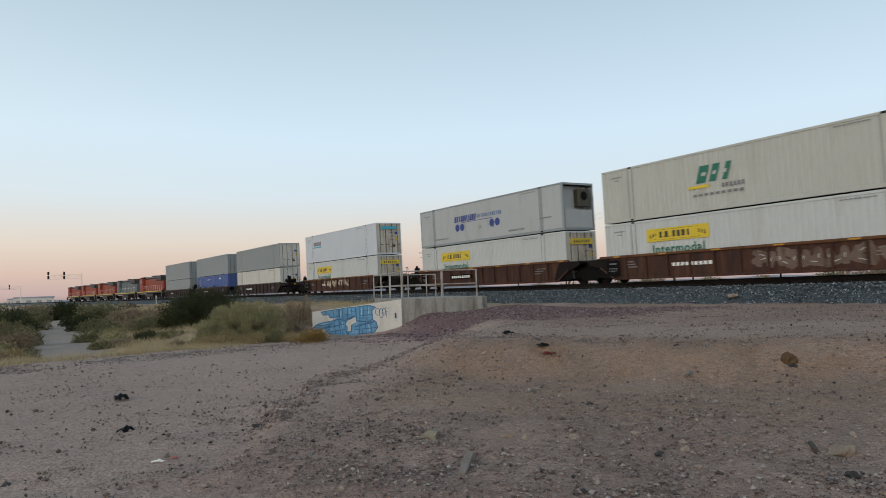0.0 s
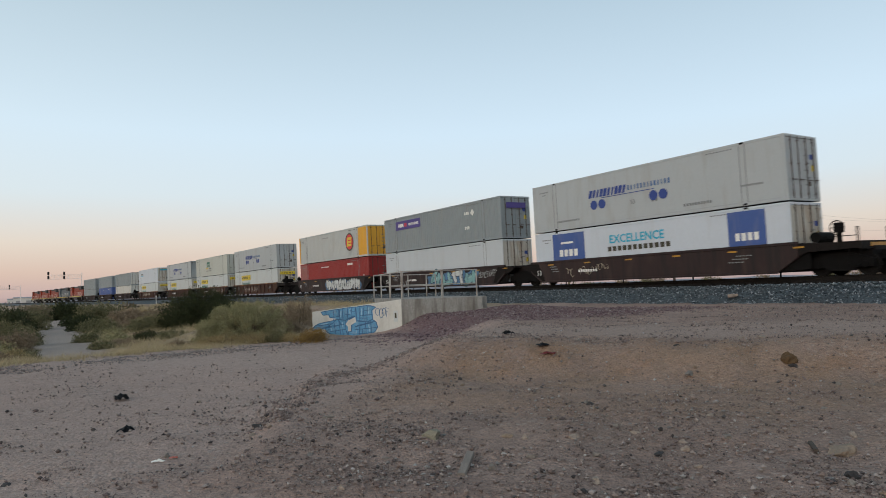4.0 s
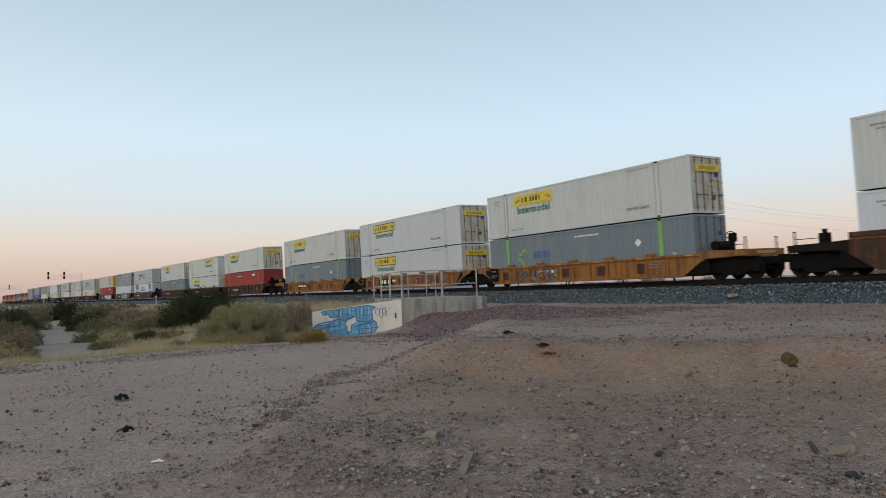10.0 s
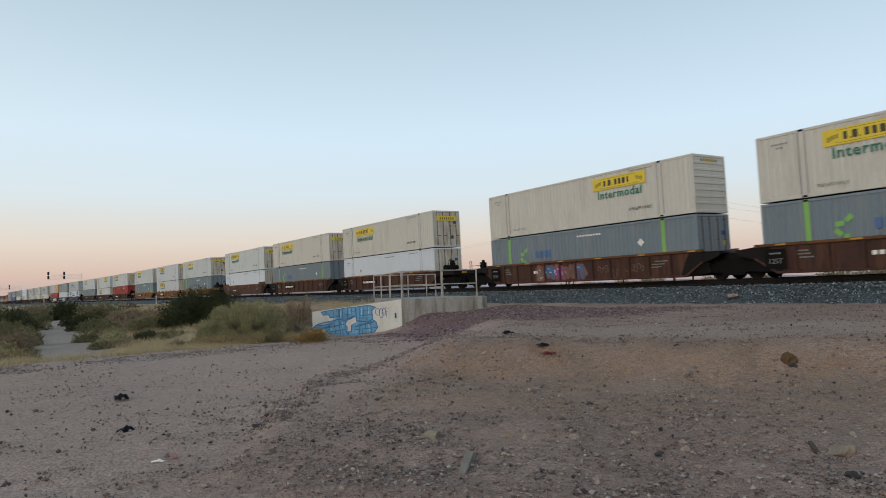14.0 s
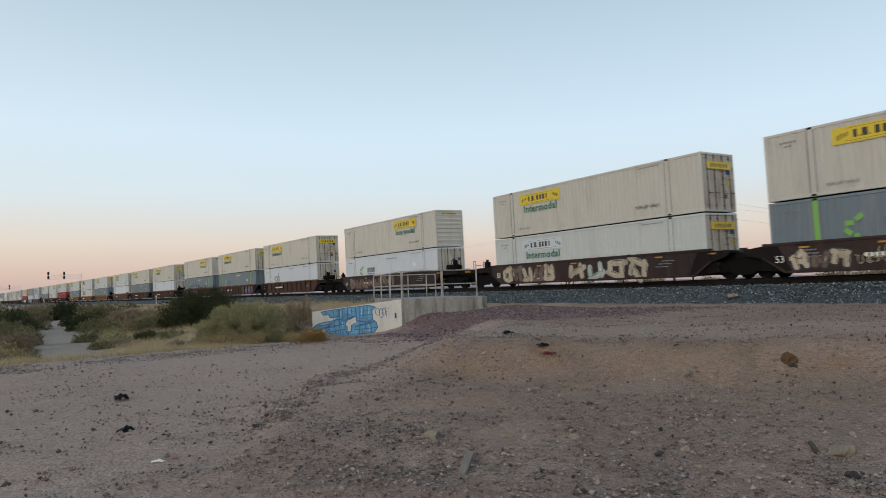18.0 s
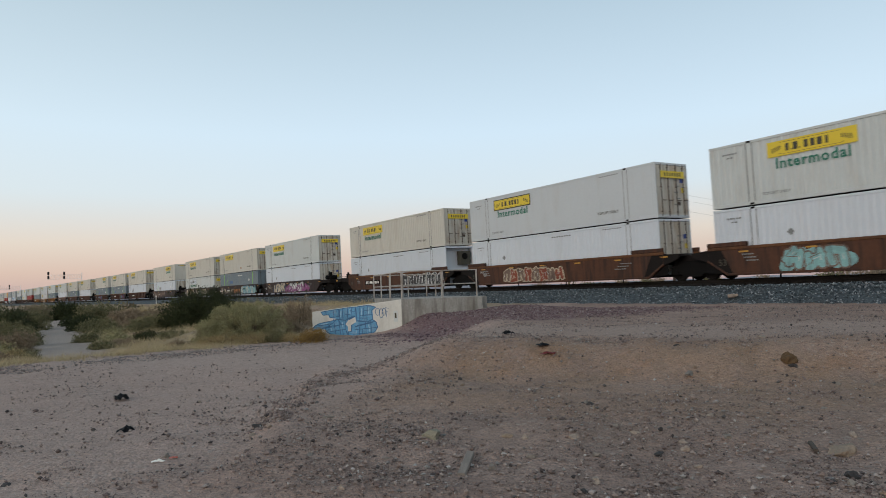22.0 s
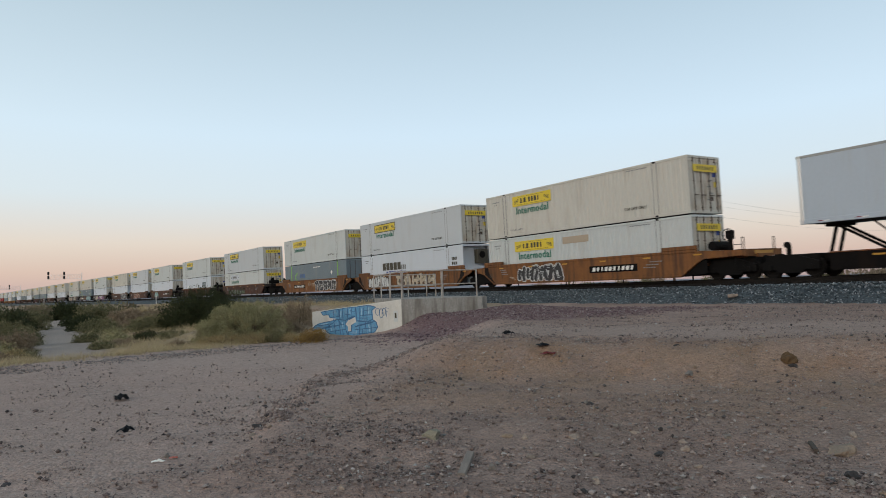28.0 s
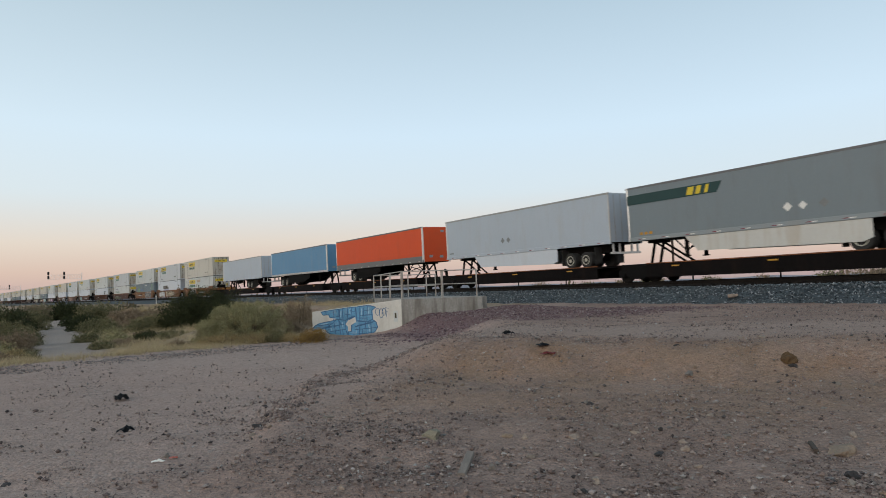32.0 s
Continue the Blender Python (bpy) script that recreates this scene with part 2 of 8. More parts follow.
def child(name, me, parent, at=None, label=""):
    """Links a mesh as one part under a thing or a part."""
    ob = new(name, me)
    ob.parent = parent
    if at is not None:
        ob.matrix_local = at
    return tagged(ob, label)


def thing(name, label, category, group="", me=None, at=None, kind=""):
    ob = new(name, me)
    if me is None:
        ob.empty_display_size = 0.3
    if at is not None:
        ob.matrix_basis = at
    return tagged(ob, label, category, group, kind)


def text_mesh(words, size, material, shear=0.0, spread=1.0, thick=0.0):
    """Raised lettering in the xy plane, its middle at the origin."""
    def make():
        cu = bpy.data.curves.new("lettering", "FONT")
        cu.body, cu.size, cu.align_x, cu.align_y, cu.shear, cu.space_character = words, size, "CENTER", "CENTER", shear, spread
        cu.extrude, cu.offset, cu.resolution_u = 0.004, thick, 2
        ob = bpy.data.objects.new("lettering", cu)
        scene.collection.objects.link(ob)
        dg = bpy.context.evaluated_depsgraph_get()
        me = bpy.data.meshes.new_from_object(ob.evaluated_get(dg))
        bpy.data.objects.remove(ob)
        me.materials.clear()
        me.materials.append(material)
        return me
    return cached(("text", words, size, material.name, shear, spread, thick), make)


# lettering on the side that faces west (-x): reads toward -y, stands upright
SIDE = Matrix(((0, 0, -1, 0), (-1, 0, 0, 0), (0, 1, 0, 0), (0, 0, 0, 1)))

# ---- the line: a left-hand curve of 1977 m radius, canted a little to its inside ----
TRACK_X, CURVE, CANT = 28.593, 5.0594e-4, 1.256
RADIUS = 1 / CURVE
HUB = (TRACK_X - RADIUS, 0.0)


BEND_END = 208.0           # from here the line runs straight
TURNED = BEND_END * CURVE
TANGENT = (HUB[0] + RADIUS * math.cos(TURNED), RADIUS * math.sin(TURNED))


def line_xy(s, lat):
    a = min(s, BEND_END) * CURVE
    e = max(0.0, s - BEND_END)
    return HUB[0] + (RADIUS + lat) * math.cos(a) - e * math.sin(a), (RADIUS + lat) * math.sin(a) + e * math.cos(a)


def on_line(s, lat=0.0, h=0.0):
    """The pose s metres along the line, lat metres to its outside, h above the rails."""
    x, y = line_xy(s, 0.0)
    return Matrix.Translation((x, y, 0.0)) @ pose(0, 0, 0, 0, -CANT, math.degrees(min(s, BEND_END) * CURVE)) @ Matrix.Translation((lat, 0, h))


def offset(x, y):
    """How far (x, y) lies to the outside of the line."""
    dx, dy = x - TANGENT[0], y - TANGENT[1]
    if dy * math.cos(TURNED) - dx * math.sin(TURNED) > 0:
        return dx * math.cos(TURNED) + dy * math.sin(TURNED)
    return math.hypot(x - HUB[0], y) - RADIUS


def smooth(a, b, t):
    t = min(1.0, max(0.0, (t - a) / (b - a)))
    return t * t * (3 - 2 * t)


# ---- ground ----
WALL_C, WALL_E, WALL_F = (12.0, 21.8), (15.15, 20.9), (9.96, 25.7)   # corner, front end and wing end of the headwall


def lie(x, y):
    """Height of the bare ground, without its fine relief."""
    off = offset(x, y)
    d = (x - 7.85) * 0.772 + (y - 9.9) * 0.636
    e = (x - 7.85) * 0.636 - (y - 9.9) * 0.772
    low = -1.64 + 0.05 * math.sin(x * 0.5 + 1) * math.sin(y * 0.4)
    # raised bench that carries the service road beside the line: a steep worn face above a low apron of fallen soil
    wob = d + 0.6 + 0.28 * math.sin(e * 0.7) + 0.16 * math.sin(e * 1.9 + 1) + 0.20 * noise.noise(Vector((e * 1.1, 0.0, 3.0)))
    rise = 0.70 * smooth(-1.45, -0.05, wob) + 0.30 * smooth(-6.4, -0.7, wob)
    e2 = e + 0.8 * max(0.0, d - 6.0)
    rise *= smooth(-3.4, -1.0, e2 + 0.25 * math.sin(d * 1.3))
    z = low + (0.62 + 0.05 * smooth(0, 8, d)) * rise
    # a low berm of pushed-up gravel round the nose of the bench
    q = e + 1.1 + 0.39 * (d + 7.6) + 0.12 * math.sin(d * 2.3)
    z += 0.15 * smooth(-0.14, 0.28, q) * math.exp(-max(0.0, q) / 1.6) * smooth(-8.2, -5.6, d) * (1 - smooth(-1.2, 1.2, d))
    # worn wheel track before it
    z -= 0.035 * smooth(4.95, 4.65, 0.76 * x + 0.65 * y + 0.12 * math.sin(x * 1.7))
    # the road runs on down to the wash
    far = smooth(0, 10, d) * (1 - smooth(-3.4, -1.0, e2)) * smooth(-14, -2, e)
    z += 0.12 * far - 0.16 * math.exp(-((x - 9.9) ** 2 + (y - 23.4) ** 2) / 2.2)
    # heaped gravel along the headwall
    cx, cy = x - 17.0, y - 20.4
    z += 0.20 * math.exp(-(cx * cx / 5 + cy * cy / 4))
    # the wash beyond the road
    edge = y - 20.2 - 0.26 * x + 0.5 * math.sin(x * 0.6)
    wash = smooth(0.0, 9.0, edge) * (1 - smooth(9.0, 12.2, x + 0.40 * (y - 23.5)) if y < 40 else 1 - smooth(-16, -9, off))
    z -= 0.55 * wash
    z += 0.32 * math.exp(-((x - 6.6) ** 2 / 5.0 + (y - 32.5) ** 2 / 3.0))
    # embankment under the line
    foot = smooth(-12.0, -4.5, off)
    if off > 0:
        foot = 1 - smooth(5, 14, off) * 0.55
    z = z + (-1.02 - z) * foot
    return z


def ground_z(x, y):
    r = math.hypot(x, y)
    z = lie(x, y)
    p = Vector((x, y, 0.0))
    f = 1.0 if r < 60 else 60 / r
    z += 0.045 * noise.noise(p * 0.9) * f + 0.026 * noise.noise(p * 2.7) * f
    if r < 30:
        z += 0.013 * noise.noise(p * 7.1)
        # rills and clods on the face of the bank
        d = (x - 7.85) * 0.772 + (y - 9.9) * 0.636
        e = (x - 7.85) * 0.636 - (y - 9.9) * 0.772
        face = smooth(-7.0, -4.5, d) * (1 - smooth(-0.9, -0.1, d)) * smooth(-3.6, -1.8, e)
        if face > 0:
            z += face * (0.022 * noise.noise(p * 4.3) + 0.04 * max(0, noise.noise(p * 1.9)) - 0.015)
            steep = smooth(-2.8, -1.6, d) * (1 - smooth(-0.85, -0.25, d))
            lane = e + 0.25 * noise.noise(p * 0.8)
            z += face * steep * (0.11 * abs(noise.noise(Vector((lane * 1.5, d * 0.4, 4.0)))) + 0.05 * abs(noise.noise(Vector((lane * 3.9, d * 0.8, 9.0)))) + 0.025 * noise.noise(p * 9.0) - 0.035)
            # clods and a broken lip along the crest
            lip = math.exp(-((d + 0.65) / 0.28) ** 2)
            z += lip * 0.07 * max(0.0, noise.noise(p * 3.1)) * smooth(-3.0, -1.0, e)
    if r > 150:
        z += 0.5 * smooth(150, 500, r) * noise.noise(p * 0.012)
    return z


def spread(n, near, reach):
    u = np.linspace(-1, 1, n)
    b = np.arcsinh(reach / near)
    return near * np.sinh(b * u)


def ground_mesh():
    xs, ys = 7.0 + spread(470, 3.4, 3200), 8.0 + spread(470, 3.4, 3200)
    verts = [(float(x), float(y), ground_z(float(x), float(y))) for y in ys for x in xs]
    n = len(xs)
    faces = [(j * n + i, j * n + i + 1, j * n + n + i + 1, j * n + n + i) for j in range(n - 1) for i in range(n - 1)]
    return mesh_from("ground", verts, faces, SOIL, True)


def soil_material():
    m = bpy.data.materials.new("desert_soil")
    m.use_nodes = True
    n, l = m.node_tree.nodes, m.node_tree.links
    b = n["Principled BSDF"]
    b.inputs["Roughness"].default_value = 0.95
    b.inputs["Specular IOR Level"].default_value = 0.15
    tc = n.new("ShaderNodeTexCoord")

    def nz(scale, detail=6, rough=0.6, dist=0.0):
        t = n.new("ShaderNodeTexNoise")
        t.inputs["Scale"].default_value, t.inputs["Detail"].default_value = scale, detail
        t.inputs["Roughness"].default_value, t.inputs["Distortion"].default_value = rough, dist
        l.new(tc.outputs["Object"], t.inputs["Vector"])
        return t.outputs["Fac"]

    def step(f, a, b2, lo=0.0, hi=1.0):
        r = n.new("ShaderNodeMapRange")
        r.interpolation_type = "SMOOTHSTEP"
        for i, q in enumerate((a, b2, lo, hi)):
            r.inputs[i + 1].default_value = q
        l.new(f, r.inputs[0])
        return r.outputs[0]

    def mix(f, a, c):
        x = n.new("ShaderNodeMix")
        x.data_type = "RGBA"
        l.new(f, x.inputs["Factor"])
        for slot, v in ((6, a), (7, c)):
            if isinstance(v, tuple):
                x.inputs[slot].default_value = (*v, 1)
            else:
                l.new(v, x.inputs[slot])
        return x.outputs[2]

    def dot(vec):
        v = n.new("ShaderNodeVectorMath")
        v.operation = "DOT_PRODUCT"
        v.inputs[1].default_value = vec
        l.new(tc.outputs["Object"], v.inputs[0])
        return v.outputs["Value"]

    def math2(op, a, c):
        x = n.new("ShaderNodeMath")
        x.operation = op
        for i, v in enumerate((a, c)):
            if isinstance(v, (int, float)):
                x.inputs[i].default_value = v
            else:
                l.new(v, x.inputs[i])
        return x.outputs[0]

    base = mix(step(nz(0.35), 0.35, 0.65), (0.272, 0.190, 0.158), (0.348, 0.246, 0.204))
    # reddish clay on the face of the bench
    d = math2("ADD", dot((0.772, 0.636, 0)), math2("MULTIPLY", nz(0.5, 4), 3.0))
    clay = math2("MULTIPLY", step(d, 7.4, 11.8), step(d, 14.6, 13.0))
    e = dot((0.636, -0.772, 0))
    clay = math2("MULTIPLY", clay, step(e, -6.0, -3.2))
    base = mix(math2("MULTIPLY", clay, step(nz(0.8, 6), 0.3, 0.6, 0.35, 0.95)), base, (0.288, 0.196, 0.142))
    # bare orange earth showing in spots along the crest, greyer washed silt below
    crest = math2("MULTIPLY", math2("MULTIPLY", step(d, 11.6, 12.7), step(d, 14.3, 13.4)), step(e, -5.0, -3.4))
    base = mix(math2("MULTIPLY", crest, step(nz(1.7, 6, 0.65), 0.50, 0.64, 0.0, 0.6)), base, (0.295, 0.178, 0.112))
    base = mix(step(nz(0.75, 7, 0.65, 0.5), 0.50, 0.66, 0.0, 0.5), base, (0.235, 0.172, 0.150))
    # compacted paler wheel tracks along the road
    road = math2("MULTIPLY", step(d, 12.9, 15.2), step(d, 20.5, 16.5))
    base = mix(math2("MULTIPLY", road, 0.7), base, (0.355, 0.268, 0.226))
    flat = math2("MULTIPLY", step(math2("ADD", e, math2("MULTIPLY", nz(0.6, 4), 1.5)), -2.6, -4.6), step(dot((-0.26, 1, 0)), 22.0, 19.5))
    base = mix(math2("MULTIPLY", flat, 0.65), base, (0.435, 0.325, 0.280))
    # smooth paler dust in the worn wheel track
    rut = math2("ADD", dot((0.76, 0.65, 0)), math2("MULTIPLY", nz(0.9, 4), 0.5))
    base = mix(step(rut, 5.1, 4.75, 0.0, 0.75), base, (0.385, 0.290, 0.250))
    # purplish crushed rock round the headwall
    px, py = math2("ADD", dot((0.92, -0.39, 0)), -7.2), math2("ADD", dot((0.39, 0.92, 0)), -22.6)
    rr = math2("ADD", math2("MULTIPLY", math2("MULTIPLY", px, px), 0.030), math2("MULTIPLY", math2("MULTIPLY", py, py), 0.055))
    rr = math2("ADD", rr, math2("MULTIPLY", nz(0.7, 5), 0.9))
    base = mix(step(rr, 1.65, 1.0, 0.0, 0.92), base, (0.180, 0.112, 0.120))
    # pale sand track up the wash
    sand = math2("ADD", dot((1, -0.021, 0)), math2("MULTIPLY", nz(0.25, 3), 1.6))
    sand = math2("MULTIPLY", math2("MULTIPLY", step(sand, 0.2, 0.8), step(sand, 3.4, 2.8)), step(dot((0, 1, 0)), 23.0, 27.0))
    base = mix(math2("MULTIPLY", sand, 0.85), base, (0.36, 0.297, 0.258))
    # straw litter under the scrub of the wash and beyond
    scrub = math2("MULTIPLY", step(dot((-0.26, 1, 0)), 20.6, 22.5), math2("SUBTRACT", 1.0, sand))
    base = mix(math2("MULTIPLY", scrub, step(nz(0.6, 6), 0.35, 0.62, 0.25, 0.85)), base, (0.34, 0.27, 0.175))
    # gravel speckle
    vor = n.new("ShaderNodeTexVoronoi")
    vor.inputs["Scale"].default_value = 22
    l.new(tc.outputs["Object"], vor.inputs["Vector"])
    speck = n.new("ShaderNodeSeparateColor")
    l.new(vor.outputs["Color"], speck.inputs[0])
    patch = step(nz(0.9, 5), 0.42, 0.6)
    base = mix(math2("MULTIPLY", step(speck.outputs[0], 0.86, 0.94, 0, 0.30), patch), base, (0.12, 0.094, 0.086))
    base = mix(math2("MULTIPLY", step(speck.outputs[1], 0.9, 0.95, 0, 0.30), patch), base, (0.42, 0.385, 0.35))
    fine = n.new("ShaderNodeVectorMath")
    fine.operation = "SCALE"
    l.new(base, fine.inputs[0])
    l.new(math2("MULTIPLY", step(nz(9, 9, 0.75), 0.25, 0.75, 0.80, 1.20), step(nz(46, 6, 0.8), 0.28, 0.72, 0.72, 1.28)), fine.inputs["Scale"])
    grit = n.new("ShaderNodeTexVoronoi")
    grit.inputs["Scale"].default_value = 75
    l.new(tc.outputs["Object"], grit.inputs["Vector"])
    gsp = n.new("ShaderNodeSeparateColor")
    l.new(grit.outputs["Color"], gsp.inputs[0])
    gs = n.new("ShaderNodeVectorMath")
    gs.operation = "SCALE"
    l.new(fine.outputs[0], gs.inputs[0])
    l.new(math2("ADD", step(gsp.outputs[0], 0.0, 0.35, 0.86, 1.0), step(gsp.outputs[1], 0.8, 1.0, 0.0, 0.16)), gs.inputs["Scale"])
    l.new(gs.outputs[0], b.inputs["Base Color"])
    bn = n.new("ShaderNodeBump")
    bn.inputs["Strength"].default_value, bn.inputs["Distance"].default_value = 1.0, 0.045
    h = math2("ADD", math2("MULTIPLY", nz(5, 8, 0.7), 0.8), math2("MULTIPLY", vor.outputs["Distance"], -0.5))
    l.new(h, bn.inputs["Height"])
    l.new(bn.outputs[0], b.inputs["Normal"])
    return m


SOIL = soil_material()
tagged(new("ground", ground_mesh()), "pale brown desert soil with gravel and scattered stones", "ground", kind="structure")

BALLAST = mat("blue_grey_ballast", (0.060, 0.076, 0.088), 0.85, vary=0.5, scale=4.5, bump=0.9, bscale=16)


def ballast_bed():
    prof = [(-3.85, -1.24), (-3.3, -0.95), (-2.9, -0.74), (-1.85, -0.36), (-1.5, -0.31), (1.5, -0.31), (1.85, -0.36), (2.9, -0.72), (3.5, -1.05)]
    v, f = [], []
    ss = sorted(set(list(np.arange(-720, -40, 20.0)) + list(np.arange(-40, 160, 0.5)) + list(np.arange(160, 840, 10.0))))
    rng = random.Random(5)
    for s in ss:
        for i, (lat, z) in enumerate(prof):
            edge = i in (0, 1, 2, 7, 8)
            x, y = line_xy(s, lat + (rng.uniform(-0.12, 0.12) if edge else rng.uniform(-0.03, 0.03)))
            v.append((x, y, z + rng.uniform(-0.03, 0.03) - lat * math.sin(radians(CANT)) * -1 * (1 if abs(lat) < 2 else 0)))
    m = len(prof)
    for j in range(len(ss) - 1):
        f += [(j * m + i, j * m + i + 1, (j + 1) * m + i + 1, (j + 1) * m + i) for i in range(m - 1)]
    me = mesh_from("ballast", v, f, BALLAST)
    bm = bmesh.new()
    bm.from_mesh(me)
    bmesh.ops.recalc_face_normals(bm, faces=bm.faces)
    bm.to_mesh(me)
    bm.free()
    return me


ROCKV = [(0.1, 0, 0.95), (0.95, 0.15, 0.3), (0.1, 0.95, 0.35), (-0.9, 0.1, 0.3), (-0.1, -0.95, 0.3), (0, 0, -0.7)]
ROCKF = [(0, 1, 2), (0, 2, 3), (0, 3, 4), (0, 4, 1), (5, 2, 1), (5, 3, 2), (5, 4, 3), (5, 1, 4)]


def rocks(name, places, material, seed, flat=0.7):
    """Many small stones in one mesh: places are (x, y, z, size)."""
    rng = np.random.RandomState(seed)
    p = np.array(places)
    n = len(p)
    base = np.array(ROCKV)
    a = rng.uniform(0, 6.28, n)
    v = base[None] * rng.uniform(0.6, 1.25, (n, len(ROCKV), 3))
    c, s = np.cos(a)[:, None], np.sin(a)[:, None]
    x, y = v[..., 0] * c - v[..., 1] * s, v[..., 0] * s + v[..., 1] * c
    w = np.stack([x * rng.uniform(0.7, 1.3, (n, 1)), y, v[..., 2] * flat], -1) * p[:, None, 3:4] + p[:, None, :3]
    f = (np.array(ROCKF)[None] + (np.arange(n) * len(ROCKV))[:, None, None]).reshape(-1, 3)
    return mesh_from(name, w.reshape(-1, 3).tolist(), f.tolist(), material)


def island_mat(name, cols, rough=0.9, bump=0.3):
    """Stones that differ in colour one by one."""
    m = bpy.data.materials.new(name)
    m.use_nodes = True
    n, l = m.node_tree.nodes, m.node_tree.links
    b = n["Principled BSDF"]
    b.inputs["Roughness"].default_value = rough
    b.inputs["Specular IOR Level"].default_value = 0.2
    g = n.new("ShaderNodeNewGeometry")
    r = ramp(n, [(i / (len(cols) - 1), c) for i, c in enumerate(cols)])
    l.new(g.outputs["Random Per Island"], r.inputs[0])
    tc, nz = n.new("ShaderNodeTexCoord"), n.new("ShaderNodeTexNoise")
    nz.inputs["Scale"].default_value, nz.inputs["Detail"].default_value = 12, 6
    l.new(tc.outputs["Object"], nz.inputs["Vector"])
    mr = n.new("ShaderNodeMapRange")
    mr.inputs[3].default_value, mr.inputs[4].default_value = 0.65, 1.35
    l.new(nz.outputs["Fac"], mr.inputs[0])
    sc = n.new("ShaderNodeVectorMath")
    sc.operation = "SCALE"
    l.new(r.outputs[0], sc.inputs[0])
    l.new(mr.outputs[0], sc.inputs["Scale"])
    l.new(sc.outputs[0], b.inputs["Base Color"])
    bn = n.new("ShaderNodeBump")
    bn.inputs["Strength"].default_value, bn.inputs["Distance"].default_value = bump, 0.02
    l.new(nz.outputs["Fac"], bn.inputs["Height"])
    l.new(bn.outputs[0], b.inputs["Normal"])
    return m


tagged(new("ballast_bed", ballast_bed()), "blue-grey crushed stone ballast bed under the track", "ballast", kind="structure")
BSTONE = island_mat("ballast_stone", [(0.018, 0.024, 0.031), (0.085, 0.108, 0.125), (0.18, 0.22, 0.25), (0.035, 0.046, 0.057), (0.40, 0.43, 0.46), (0.065, 0.082, 0.096), (0.13, 0.16, 0.18), (0.025, 0.032, 0.04)])


def ballast_stones():
    rng = random.Random(11)
    pl = []
    for i in range(46000):
        s = -22 + 150 * rng.random() ** 1.5
        lat = rng.uniform(-3.65, -1.3)
        z = np.interp(lat, [-3.6, -3.3, -2.9, -1.85, -1.2], [-1.05, -0.94, -0.73, -0.35, -0.31])
        x, y = line_xy(s, lat)
        pl.append((x, y, z + rng.uniform(-0.01, 0.035), rng.uniform(0.026, 0.066)))
    return rocks("ballast_stones", pl, BSTONE, 3, 0.8)


tagged(new("ballast_stones", ballast_stones()), "loose blue-grey ballast stones", "stones", kind="stuff")


def rail_mesh(lat):
    prof = [(-0.076, -0.185), (0.076, -0.185), (0.076, -0.165), (0.012, -0.15), (0.012, -0.045), (0.037, -0.035), (0.037, 0.0), (-0.037, 0.0), (-0.037, -0.035), (-0.012, -0.045), (-0.012, -0.15), (-0.076, -0.165)]
    v, f = [], []
    ss = sorted(set(list(np.arange(-720, -40, 10.0)) + list(np.arange(-40, 480, 2.0)) + list(np.arange(480, 841, 10.0))))
    for s in ss:
        m = on_line(s, lat)
        v += [tuple(m @ Vector((a, 0, b))) for a, b in prof]
    n = len(prof)
    for j in range(len(ss) - 1):
        f += [(j * n + i, j * n + (i + 1) % n, (j + 1) * n + (i + 1) % n, (j + 1) * n + i) for i in range(n)]
    return mesh_from("rail", v, f, RAIL)


track = tagged(new("railway_track"), "single railway track of steel rails on dark ties", "track", kind="structure")
child("rail", rail_mesh(-0.755), track)
child("rail", rail_mesh(0.755), track)
tie_me = Geo().box(-1.3, 1.3, -0.115, 0.115, -0.37, -0.187, 0.012).mesh("tie", TIE)
for i in range(250):
    child("tie", tie_me, track, on_line(-18 + i * 0.52, random.uniform(-0.03, 0.03)) @ pose(0, 0, 0, 0, 0, random.uniform(-0.8, 0.8)))


def far_ties():
    g = Geo()
    for s in np.arange(-30, -18.3, 0.52):
        put_box(g, on_line(float(s)))
    for s in np.arange(-18 + 250 * 0.52, 500, 0.52):
        put_box(g, on_line(float(s)))
    return mesh_from("ties", g.v, g.f, TIE)


def put_box(g, m):
    k = Geo().box(-1.3, 1.3, -0.115, 0.115, -0.37, -0.187)
    g.add([m @ Vector(p) for p in k.v], k.f)


tagged(child("ties", far_ties(), track), kind="stuff")

# ---- the train ----
MOVERS = []        # (thing, metres along the train, height above the rails)
LONG, WIDE, HIGH = 16.15, 2.6, 2.865
HALF = LONG / 2


def box_mesh(key, dims, material, c=0.0):
    return cached(("box", key, tuple(dims), material.name, c), lambda: Geo().box(*dims, c).mesh(key, material))


